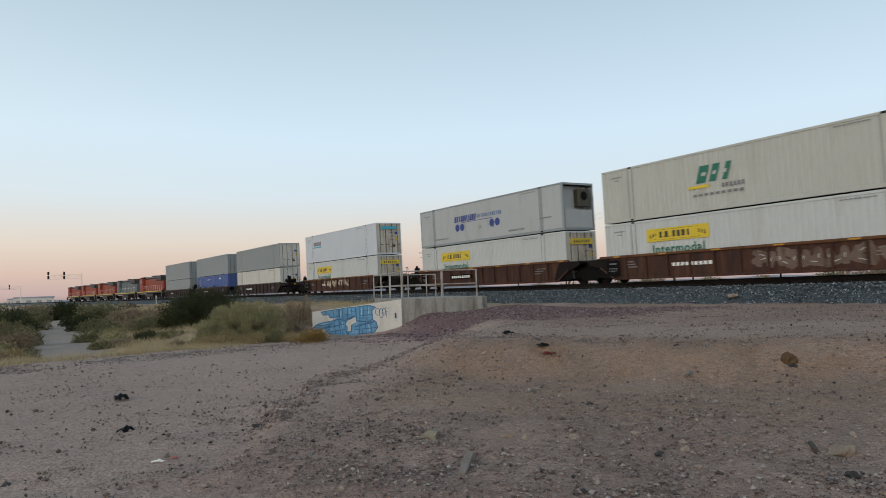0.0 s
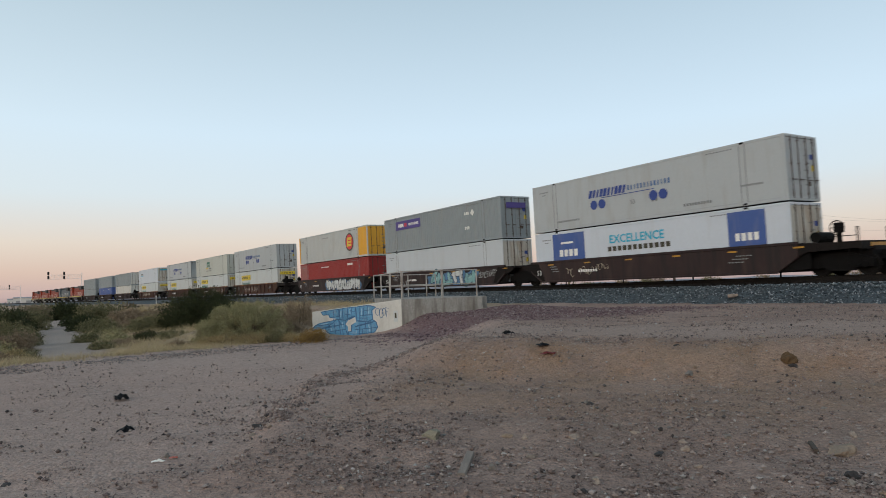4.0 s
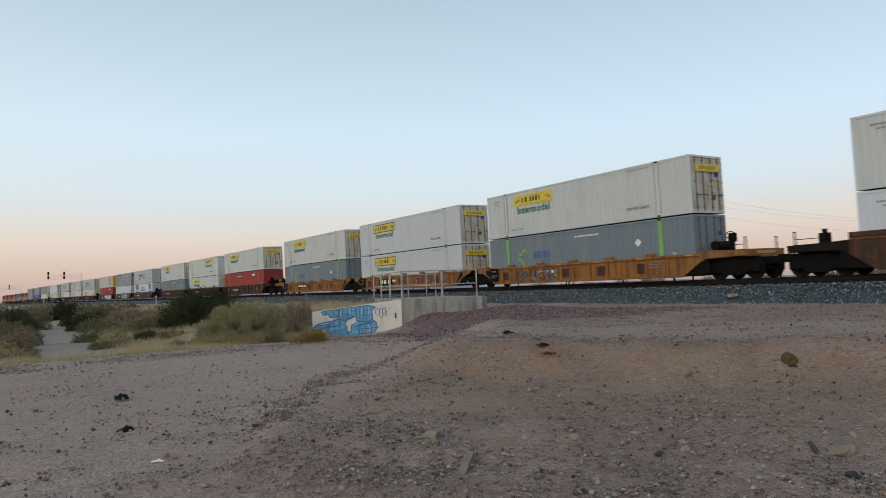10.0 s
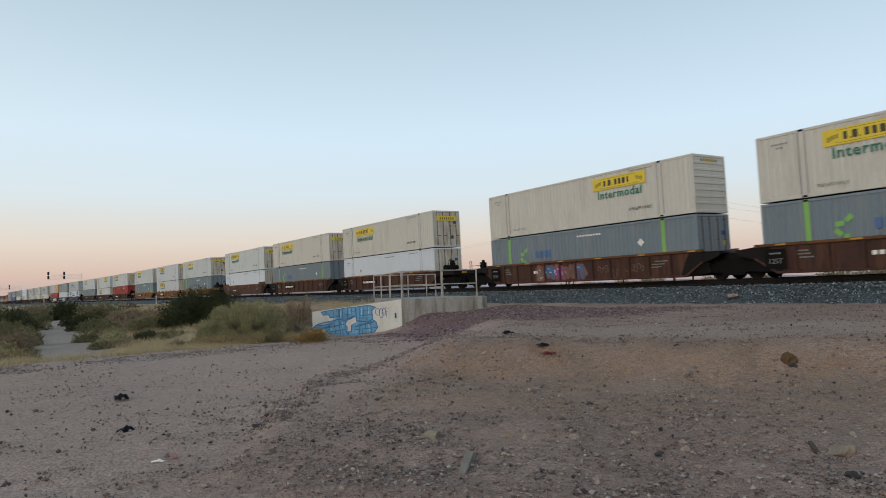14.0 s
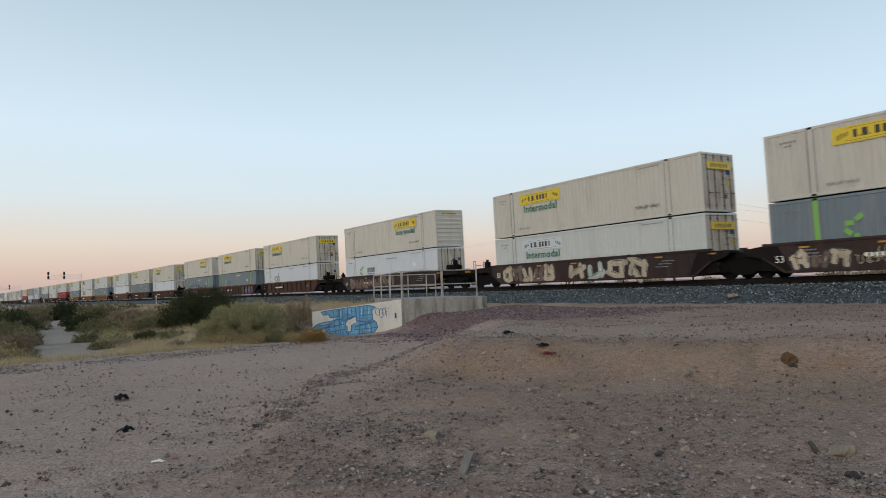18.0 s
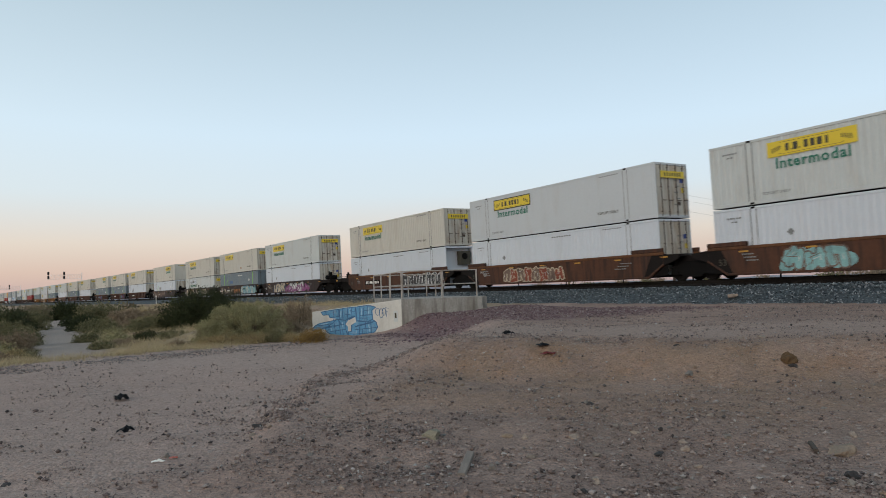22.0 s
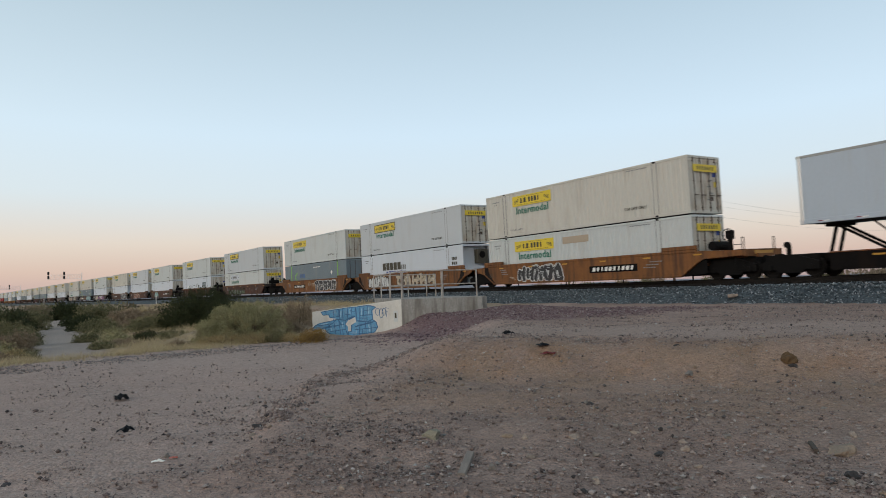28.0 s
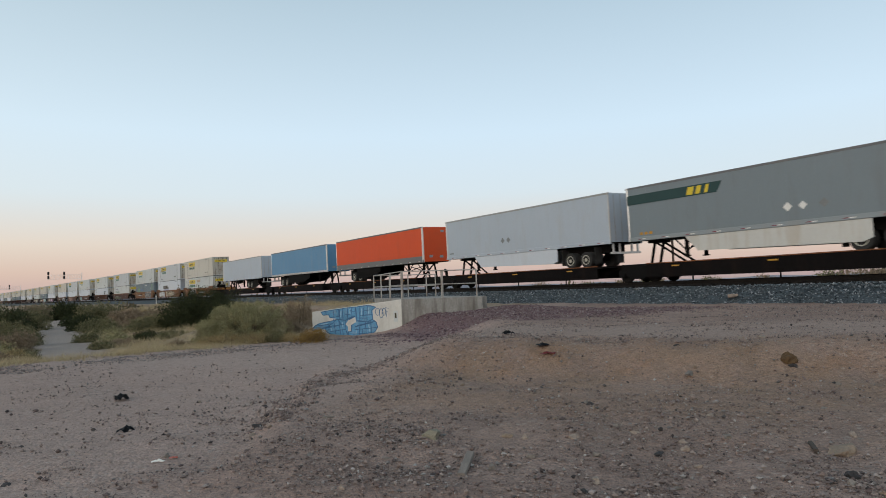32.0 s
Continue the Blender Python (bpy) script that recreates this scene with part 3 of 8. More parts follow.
def corrugated(material, x, out, y0, y1, z0, z1, pitch=0.279, depth=0.045, shape=((0.0, 0), (0.30, 0), (0.45, 1), (0.85, 1))):
    """A pressed steel side panel with upright ribs; out is +1 or -1."""
    def make():
        n = int(round((y1 - y0) / pitch))
        st = (y1 - y0) / n
        ys, ds = [], []
        for i in range(n):
            for f, d in shape:
                ys.append(y0 + (i + f) * st)
                ds.append(d)
        ys.append(y1)
        ds.append(0)
        v, f = [], []
        for yy, d in zip(ys, ds):
            v += [(x - out * depth * d, yy, z0), (x - out * depth * d, yy, z1)]
        for i in range(len(ys) - 1):
            f.append((2 * i, 2 * i + 2, 2 * i + 3, 2 * i + 1))
        k, last = len(v), 2 * len(ys) - 2
        v += [(x - out * 0.075, y0, z0), (x - out * 0.075, y1, z0), (x - out * 0.075, y1, z1), (x - out * 0.075, y0, z1)]
        f += [(k, k + 3, k + 2, k + 1), (0, 1, k + 3, k), (last, k + 1, k + 2, last + 1)]
        me = mesh_from("side_panel", v, f, material)
        return me
    return cached(("corr", material.name, x, out, y0, y1, z0, z1, pitch, depth), make)


def flat_side(material, x, out, y0, y1, z0, z1):
    """A smooth side of wide sheets, with a narrow joint between them."""
    return corrugated(material, x, out, y0, y1, z0, z1, pitch=1.22, depth=-0.005, shape=((0.0, 0), (0.975, 0), (0.98, 1), (0.995, 1)))


def bars(parent, y, z, w, h, material, n=1, gap=0.35, x=-1.312, name="stencil"):
    """A row of plain bars that stand for small lettering on the west side; y, z are its middle."""
    key = ("bars", w, h, n, gap, material.name)

    def make():
        g = Geo()
        st = w / n
        for i in range(n):
            c = (i + 0.5) * st - w / 2
            g.box(-0.004, 0.004, c - st * (1 - gap) / 2, c + st * (1 - gap) / 2, -h / 2, h / 2)
        return g.mesh(name, material)
    return tagged(child(name, cached(key, make), parent, Matrix.Translation((x, y, z))), kind="stuff" if n > 1 else "")


def word(parent, words, size, y, z, material, x=-1.316, shear=0.0, thick=0.0, name="lettering", spread=1.0):
    return child(name, text_mesh(words, size, material, shear, spread, thick), parent, Matrix.Translation((x, y, z)) @ SIDE)


def slant(parent, y, z, w, h, material, n, gap=0.25, lean=0.3, x=-1.316, name="emblem"):
    """A row of leaning plain bars for a company name; y, z are its middle."""
    def make():
        g = Geo()
        st = w / n
        for i in range(n):
            c = w / 2 - (i + 0.5) * st
            b = st * (1 - gap) / 2 * (1.0, 0.72, 0.5, 0.9)[i % 4]
            k = h / 2 * lean
            g.prism([(c + b + k, -h / 2), (c - b + k, -h / 2), (c - b - k, h / 2), (c + b - k, h / 2)], 0, -0.004, 0.004)
        return g.mesh(name, material)
    return tagged(child(name, cached(("slant", w, h, n, gap, lean, material.name), make), parent, Matrix.Translation((x, y, z))), kind="stuff")


def disc(parent, y, z, r, material, x=-1.316, name="emblem"):
    me = cached(("disc", r, material.name), lambda: Geo().tube((-0.004, 0, 0), (0.004, 0, 0), r, 28).mesh(name, material))
    return child(name, me, parent, Matrix.Translation((x, y, z)))


def jb_sign(parent, y, z, style=0, x=-1.322):
    """The yellow company panel: a plain yellow board with dark bars for its name."""
    w, h = 3.65, 0.66
    board = child("sign_panel", box_mesh("sign_panel", (-0.004, 0.004, -w / 2, w / 2, -h / 2, h / 2), SIGN_Y if style != 2 else WHITE2), parent, Matrix.Translation((x, y, z)), "yellow sign panel with dark lettering" if style != 2 else "faded white sign panel")

    def marks():
        g = Geo()
        # company name as seven upright bars, with scrolls at both ends as short bars
        for c, wd, h0 in ((0.95, 0.07, 0.16), (0.76, 0.02, -0.08), (0.60, 0.10, 0.16), (0.42, 0.02, -0.08), (0.16, 0.085, 0.16), (-0.11, 0.085, 0.16), (-0.39, 0.10, 0.16), (-0.67, 0.055, 0.16)):
            g.box(-0.003, 0.003, c - wd, c + wd, -0.15, h0)
        for sgn in (1, -1):
            for i in range(5):
                a = sgn * (1.25 + 0.09 * i)
                g.box(-0.003, 0.003, a - 0.02, a + 0.02, -0.05 - 0.03 * i, 0.12 - 0.02 * i)
            g.box(-0.003, 0.003, sgn * 1.28 - 0.02, sgn * 1.28 + 0.02, -0.24, -0.20)
        for a in (-1, 1):
            g.box(-0.003, 0.003, -1.25, 1.25, a * 0.25 - 0.006, a * 0.25 + 0.006)
        return g.mesh("sign_lettering", SIGN_D)
    tagged(child("sign_lettering", cached("jbmarks", marks), board, Matrix.Translation((-0.006, 0, 0))), kind="stuff")
    if style == 1:
        def frame_():
            g = Geo()
            for a in (-1, 1):
                g.box(-0.005, 0.005, -w / 2 - 0.04, w / 2 + 0.04, a * h / 2 - 0.03, a * h / 2 + 0.03)
                g.box(-0.005, 0.005, a * w / 2 - 0.03, a * w / 2 + 0.03, -h / 2, h / 2)
            return g.mesh("sign_border", SIGN_D)
        child("sign_border", cached("jbframe", frame_), board, Matrix.Translation((-0.003, 0, 0)))
    return board


def rear_sign(parent, y, z, w=1.9, h=0.36):
    board = child("door_sign", box_mesh("door_sign", (-w / 2, w / 2, -0.004, 0.004, -h / 2, h / 2), SIGN_Y), parent, Matrix.Translation((0, y, z)), "yellow door sign with dark lettering")

    def marks():
        g = Geo()
        for i in range(7):
            c = -0.6 + i * 0.2
            g.box(c - 0.045, c + 0.045, -0.003, 0.003, -0.09, 0.09)
        return g.mesh("sign_lettering", SIGN_D)
    tagged(child("sign_lettering", cached("rearmarks", marks), board, Matrix.Translation((0, -0.007, 0))), kind="stuff")


def door_leaf(material, x0, x1, y, sg):
    def make():
        g = Geo().box(x0, x1, min(y, y + sg * 0.05), max(y, y + sg * 0.05), 0.16, HIGH - 0.14)
        for k in range(4):
            z = 0.28 + k * 0.66
            g.box(x0 + 0.04, x1 - 0.04, min(y - sg * 0.009, y), max(y - sg * 0.009, y), z, z + 0.09)
        return g.mesh("door", material)
    return cached(("door", material.name, x0, y, sg), make)


def rods(x, y, sg):
    def make():
        g = Geo().tube((x, y - sg * 0.05, 0.1), (x, y - sg * 0.05, HIGH - 0.08), 0.022, 6)
        for z in (0.3, 1.6, 2.6):
            g.box(x - 0.04, x + 0.04, min(y, y - sg * 0.07), max(y, y - sg * 0.07), z - 0.02, z + 0.02)
        g.box(x - 0.02, x + 0.28, y - sg * 0.09 - 0.012, y - sg * 0.09 + 0.012, 0.88, 0.92)
        return g.mesh("lock_rod", RODD)
    return cached(("rod", x, y, sg), make)


def container(label, paint_, s, h, smooth_side=False, doors_rear=True, sign=None, word_low=True, lime=False, reefer="", extra=None, door_paint=None, frame_paint=None, length=LONG):
    c = thing("shipping_container", label, "container", "containers on the train")
    fp = frame_paint or paint_
    hy = length / 2
    for out in (-1, 1):
        x = out * 1.296
        if smooth_side:
            me = flat_side(paint_, x, out, -hy + 0.16, hy - 0.16, 0.16, HIGH - 0.12)
        else:
            me = corrugated(paint_, x, out, -hy + 0.16, hy - 0.16, 0.16, HIGH - 0.12, depth=0.028 if paint_ is WHITE2 else 0.052 if paint_ in (GREY, RED, GREYL) else 0.04)
        child("side_panel", me, c)
        a, b = sorted((out * 1.30, out * 1.22))
        child("top_rail", box_mesh("top_rail", (a, b, -hy + 0.14, hy - 0.14, HIGH - 0.12, HIGH), fp, 0.015), c)
        child("bottom_rail", box_mesh("bottom_rail", (a, b, -hy + 0.14, hy - 0.14, 0.0, 0.16), fp, 0.015), c)
        for e in (-1, 1):
            p, q = sorted((e * hy, e * (hy - 0.16)))
            child("corner_post", box_mesh("corner_post", (a, b, p, q, 0.0, HIGH), fp, 0.02), c)
            if length > 13:
                yy = e * 6.1
                a2, b2 = sorted((out * 1.303, out * 1.25))
                mid = child("lift_post", box_mesh("lift_post", (a2, b2, yy - 0.11, yy + 0.11, 0.0, HIGH - 0.002), LIME if lime else fp, 0.01), c, None, "lime green post" if lime else "")
                if out < 0:
                    # seam on both sides of the post, its recess shading drawn as dark strips
                    child("joint", cached(("joint",), lambda: Geo().box(-1.301, -1.28, -0.155, -0.125, 0.16, HIGH - 0.12).box(-1.301, -1.28, 0.125, 0.155, 0.16, HIGH - 0.12).mesh("joint", SIGN_S)), mid, Matrix.Translation((0, yy, 0)), "dark strips for the shaded seam beside the post")
                for z in (0.0, HIGH - 0.115):
                    a3, b3 = sorted((out * 1.308, out * 1.20))
                    child("casting", box_mesh("casting", (a3, b3, yy - 0.10, yy + 0.10, z + 0.01, z + 0.108), BLACK, 0.01), mid)
    child("roof", box_mesh("roof", (-1.22, 1.22, -hy + 0.1, hy - 0.1, HIGH - 0.06, HIGH - 0.015), fp), c)
    child("floor", box_mesh("floor", (-1.22, 1.22, -hy + 0.1, hy - 0.1, 0.02, 0.14), BLACK), c)
    for e in (-1, 1):
        p, q = sorted((e * hy, e * (hy - 0.12)))
        for z0, z1 in ((0.0, 0.16), (HIGH - 0.13, HIGH)):
            child("end_beam", box_mesh("end_beam", (-1.22, 1.22, p, q, z0, z1), fp, 0.015), c)
        is_door = (e == -1) == doors_rear
        y = e * (hy - 0.035)
        sg = -e
        if reefer and e == (-1 if reefer == "rear" else 1):
            def unit():
                g = Geo().box(-1.15, 1.15, min(y, y + sg * 0.6), max(y, y + sg * 0.6), 0.16, 1.25)
                g.box(-1.15, 1.15, min(y + sg * 0.45, y + sg * 0.6), max(y + sg * 0.45, y + sg * 0.6), 1.25, HIGH - 0.13)
                return g.mesh("nose_wall", paint_)
            child("nose_wall", cached(("unit", paint_.name, e, hy), unit), c)
            p, q = sorted((y - sg * 0.0, y + sg * 0.45))
            child("cooling_unit", box_mesh("cooling_unit", (0.05, 1.05, p, q, 1.45, 2.5), SIGN_D, 0.06), c, None, "dark refrigeration unit on the nose")
            child("fan_grille", cached(("fan", y), lambda: Geo().tube((0.5, y - sg * 0.0, 2.1), (0.5, y - sg * 0.03, 2.1), 0.26, 20).mesh("fan_grille", BLACK)), c)
        elif is_door:
            dp = door_paint or (DOORW if paint_ in (WHITE, WHITE2, BEIGE, SMW) else paint_)
            for x0, x1 in ((-1.21, -0.008), (0.008, 1.21)):
                d = child("door", door_leaf(dp, x0, x1, y, sg), c)
                for rx in (x0 + 0.32, x1 - 0.32):
                    child("lock_rod", rods(rx, y, sg), d)
                hx = x0 + 0.04 if x0 < -1 else x1 - 0.04
                for hz in (0.4, 1.0, 1.6, 2.2, 2.6):
                    child("hinge", cached(("hinge", hx, hz, y, dp.name), lambda: Geo().box(hx - 0.08, hx + 0.08, min(y, y - sg * 0.05), max(y, y - sg * 0.05), hz - 0.03, hz + 0.03).mesh("hinge", dp)), d)
            if e == -1:
                placard(c, 0.78, y - 0.02, 1.95, 0.30, 0.22, SIGN_B)
                placard(c, 0.86, y - 0.02, 1.45, 0.22, 0.26, SIGN_Y)
                placard(c, 0.50, y - 0.02, 0.75, 0.26, 0.2, RODD)
                for k in range(5):
                    bars_rear(c, 0.3 + 0.14 * (k % 2), y - 0.03, 0.7 + 0.32 * k, 0.34, 0.05)
        else:
            def nose():
                prof = [(y + sg * 0.05, 0.16), (y, 0.16)]
                for k in range(7):
                    z = 0.42 + k * 0.33
                    prof += [(y, z), (y - sg * 0.03, z + 0.02), (y - sg * 0.03, z + 0.12), (y, z + 0.14)]
                prof += [(y, HIGH - 0.13), (y + sg * 0.05, HIGH - 0.13)]
                return Geo().prism(prof, 0, -1.21, 1.21).mesh("end_panel", paint_)
            child("end_panel", cached(("nose", paint_.name, e, hy), nose), c)
    # small stencils that every box carries
    bars(c, hy - 1.05, HIGH - 0.45, 0.75, 0.07, SIGN_S, 5)
    bars(c, hy - 1.05, HIGH - 0.62, 0.35, 0.06, SIGN_S, 2)
    bars(c, -hy + 3.1, HIGH - 0.22, 1.4, 0.05, SIGN_S, 8)
    if sign is not None:
        yy = hy - 4.67 if doors_rear else -hy + 4.67
        dz = 0.2 if h < 1 and s > 340 else 0.0
        jb_sign(c, yy, HIGH - 0.63 - dz, sign)
        if word_low:
            word(c, "Intermodal", 0.62, yy - 0.02, HIGH - 1.27 - dz * 1.5, SIGN_G, thick=0.012, spread=1.12)
        word(c, "TOP LIFT ONLY", 0.22, -hy + 3.3, 0.62, SIGN_D)
        word(c, "TOP LIFT ONLY", 0.18, hy - 3.1, 0.40, SIGN_S)
        if doors_rear and not reefer:
            rear_sign(c, -hy + 0.035 - 0.085, HIGH - 0.62)
        elif not doors_rear:
            rear_sign(c, -hy + 0.035 - 0.012, HIGH - 0.30, 0.8, 0.22)
    if extra:
        extra(c, hy)
    MOVERS.append((c, s - hy, h))
    return c


def placard(parent, x, y, z, w, h, material):
    child("placard", cached(("plac", w, h, material.name), lambda: Geo().box(-w / 2, w / 2, -0.003, 0.003, -h / 2, h / 2).mesh("placard", material)), parent, Matrix.Translation((x, y, z)))


def bars_rear(parent, x, y, z, w, h):
    me = cached(("brear", w, h), lambda: Geo().box(-w / 2, w / 2, -0.003, 0.003, -h / 2, h / 2).mesh("stencil", SIGN_S))
    child("stencil", me, parent, Matrix.Translation((x, y, z)))


# -- decorations of single boxes, company names as plain shapes in their colours --
def deco_alliance(c, hy, second=False):
    y = 0.6
    slant(c, y + 1.35, 1.78, 2.7, 0.42, SIGN_B, 10, 0.18)
    slant(c, y - 1.45, 1.78, 2.8, 0.26, COFB, 13, 0.5, 0.0)
    word(c, "53", 0.34, y - 0.4, 0.98, SIGN_S)
    bars(c, -hy + 4.4, 0.42, 1.6, 0.13, SIGN_S, 10)
    bars(c, y, 1.50, 5.6, 0.035, SIGN_B)
    for a in (2.35, 1.75, -1.75, -2.35):
        disc(c, y + a, 1.16, 0.26, SIGN_B)
    bars(c, hy - 3.0, 0.5, 1.9, 0.11, SIGN_S, 12)
    bars(c, -1.2, 0.95, 0.45, 0.2, SIGN_S, 2)
    bars(c, -hy + 1.6, 0.9, 1.1, 0.09, SIGN_S, 9)


def deco_abf(c, hy):
    slant(c, 1.1, 1.75, 1.9, 0.80, SIGN_G, 3, 0.2, 0.32)
    slant(c, 1.1, 1.75, 1.7, 0.16, ABFW, 3, 0.55, 0.32, -1.326)
    child("emblem", box_mesh("emblem_bar", (-0.004, 0.004, -0.55, 0.55, -0.07, 0.07), SIGN_Y), c, Matrix.Translation((-1.316, 2.0, 1.18)))
    bars(c, 0.2, 1.1, 1.2, 0.2, SIGN_S, 6)
    bars(c, 1.0, 0.78, 2.7, 0.12, SIGN_S, 9)


def deco_emp(c, hy):
    for e in (-1, 1):
        n = round((2 * hy - 0.32) / 0.279)
        y0, y1 = (-hy + 0.16, -hy + 0.16 + 7 * (2 * hy - 0.32) / n) if e < 0 else (hy - 0.3, hy - 0.02)
        child("end_band", corrugated(YELLOW, -1.3, -1, y0, y1, 0.16, HIGH - 0.121, depth=0.03) if e < 0 else box_mesh("end_band", (-1.312, -1.30, y0, y1, 0.0, HIGH), YELLOW), c, None, "yellow painted end")
    disc(c, -4.4, 1.55, 0.86, SIGN_D, -1.318)
    disc(c, -4.4, 1.55, 0.72, SIGN_R, -1.323)
    g = cached("empbar", lambda: Geo().prism([(0.55, -0.42), (-0.38, -0.42), (-0.52, 0.44), (0.36, 0.44)], 0, -0.004, 0.004).mesh("emblem", SIGN_Y))
    child("emblem", g, c, Matrix.Translation((-1.329, -4.4, 1.55)))
    for dz in (-0.14, 0.16):
        child("emblem", box_mesh("emblem_cut", (-0.004, 0.004, -0.5, 0.2, -0.05, 0.05), SIGN_R), c, Matrix.Translation((-1.336, -4.4, 1.55 + dz)))
    bars(c, 1.2, 2.35, 1.6, 0.07, SIGN_S, 8)


def deco_fed(c, hy):
    child("banner", box_mesh("banner", (-0.005, 0.005, -1.95, 1.95, -0.36, 0.36), SIGN_P), c, Matrix.Translation((-1.316, hy - 4.0, HIGH - 0.72)), "purple banner")
    bars(c, hy - 2.9, HIGH - 0.72, 0.85, 0.3, SIGN_W, 4, 0.2, -1.325)
    bars(c, hy - 3.65, HIGH - 0.72, 0.4, 0.3, SIGN_R, 2, 0.2, -1.325)
    bars(c, hy - 4.9, HIGH - 0.72, 1.6, 0.2, SIGN_W, 9, 0.4, -1.325)
    child("door_sign", box_mesh("door_sign_p", (-0.85, 0.85, -0.006, 0.006, -0.19, 0.19), SIGN_P), c, Matrix.Translation((0, -hy - 0.07, HIGH - 0.62)))
    for a, z in ((-4.2, 2.1), (-4.2, 1.05)):
        bars(c, a, z, 0.6, 0.22, SIGN_W, 3)
    diamond(c, -4.9, 2.1, 0.24, SIGN_W)


def diamond(c, y, z, r, material):
    me = cached(("dia", r, material.name), lambda: Geo().prism([(-r, 0), (0, -r), (r, 0), (0, r)], 0, -0.004, 0.004).mesh("placard", material))
    child("placard", me, c, Matrix.Translation((-1.316, y, z)))


def deco_kllm(c, hy):
    child("banner", box_mesh("banner_n", (-0.005, 0.005, -1.3, 1.3, -1.0, 1.0), BLUED), c, Matrix.Translation((-1.316, hy - 2.9, 1.7)), "dark blue panel")
    bars(c, hy - 2.9, 1.55, 1.6, 0.4, SIGN_W, 4, 0.3, -1.325)
    bars(c, hy - 2.8, 2.15, 1.0, 0.12, SIGN_W, 1, 0.0, -1.325)
    word(c, "EXCELLENCE", 0.62, hy - 7.9, 2.05, SIGN_T, thick=0.012)
    bars(c, hy - 8.0, 1.55, 4.2, 0.26, SIGN_D, 12, 0.3)
    child("banner", box_mesh("banner_n2", (-0.005, 0.005, -0.9, 0.9, -1.0, 1.0), BLUED), c, Matrix.Translation((-1.316, -hy + 2.0, 1.7)), "dark blue panel")
    bars(c, -hy + 2.0, 1.55, 1.2, 0.35, SIGN_W, 4, 0.3, -1.325)


def deco_cofc(c, hy, col=None):
    for k, (a, z) in enumerate(((0.0, 0.42), (0.36, 0.22), (0.42, -0.12), (0.1, -0.36))):
        child("emblem", box_mesh("emblem_arc", (-0.004, 0.004, -0.16, 0.16, -0.1, 0.1), LIME), c, Matrix.Translation((-1.316, hy - 3.6 + a, 1.5 + z)) @ pose(0, 0, 0, 40 * k - 40))
    bars(c, hy - 5.2, 1.62, 1.5, 0.42, COFB if not col else SIGN_S, 4, 0.28)
    bars(c, hy - 5.2, 1.28, 1.3, 0.1, SIGN_S, 7)
    bars(c, -1.0, HIGH - 0.42, 1.9, 0.09, SIGN_W if not col else SIGN_S, 9)
    diamond(c, -hy + 3.4, 1.75, 0.22, SIGN_W)
    word(c, "53", 0.26, -hy + 1.2, 1.0, SIGN_W if not col else SIGN_S)


def deco_red(c, hy):
    bars(c, 1.5, HIGH - 0.55, 1.9, 0.09, SIGN_W, 9)
    bars(c, -4.3, HIGH - 0.5, 1.1, 0.2, SIGN_W, 7, 0.2)
    word(c, "53", 0.24, -hy + 1.0, 1.2, SIGN_W)


def deco_emp_low(c, hy):
    n = round((2 * hy - 0.32) / 0.279)
    child("end_band", corrugated(REDF, -1.3, -1, hy - 0.16 - 7 * (2 * hy - 0.32) / n, hy - 0.16, 0.16, HIGH - 0.121), c, None, "faded pinkish end")
    deco_red(c, hy)


def deco_rl(c, hy):
    slant(c, -4.6, 1.68, 1.9, 0.72, SIGN_DG, 3, 0.12, 0.3)
    slant(c, -4.6, 1.70, 1.6, 0.10, WHITE2, 3, 0.5, 0.3, -1.326)
    bars(c, -4.6, 1.12, 1.7, 0.2, SIGN_S, 7, 0.3)
    diamond(c, hy - 3.0, 1.45, 0.2, SIGN_W)
    diamond(c, hy - 3.5, 1.45, 0.2, SIGN_W)


def deco_go(c, hy):
    def rings():
        g = Geo()
        for cy, r, a0, a1 in ((0.38, 0.30, 0.6, 6.3), (-0.38, 0.30, 0.0, 6.28)):
            ribbon(g, cy, 0.0, r, r, a0, a1, 0.10, -0.004, 0.004)
        g.prism(stroke(-0.30, 0.42, 0.55, 0.07, 1.9), 0, -0.004, 0.004)
        return g.mesh("emblem", SIGN_D)
    child("emblem", cached("rings", rings), c, Matrix.Translation((-1.316, hy - 4.5, 1.55)), "dark ring emblem")
    deco_plain(c, hy)


def deco_prime(c, hy):
    bars(c, hy - 5.6, 1.75, 3.2, 0.62, SIGN_D, 5, 0.16)
    bars(c, hy - 7.6, 1.62, 0.9, 0.4, SIGN_S, 3, 0.3)
    word(c, "INTERMODAL", 0.56, hy - 6.4, 1.12, SIGN_B, thick=0.01)
    bars(c, -hy + 1.1, 1.9, 0.7, 0.22, SIGN_D, 4, 0.3)
    bars(c, -hy + 1.1, 1.55, 0.7, 0.22, SIGN_D, 3, 0.3)


def deco_karten(c, hy):
    bars(c, hy - 3.2, 1.9, 1.9, 0.4, SIGN_S, 6, 0.25)
    child("banner", box_mesh("banner_k", (-0.005, 0.005, -1.0, 1.0, -0.06, 0.06), SIGN_T), c, Matrix.Translation((-1.316, hy - 3.2, 1.55)))
    child("door_sign", box_mesh("door_sign_k", (-0.8, 0.8, -0.005, 0.005, -0.13, 0.13), SIGN_T), c, Matrix.Translation((0, -hy - 0.08, HIGH - 0.45)))


def deco_plain(c, hy):
    bars(c, -1.0, HIGH - 0.3, 1.7, 0.07, SIGN_S, 8)
    diamond(c, hy - 3.6, 1.6, 0.16, SIGN_S)


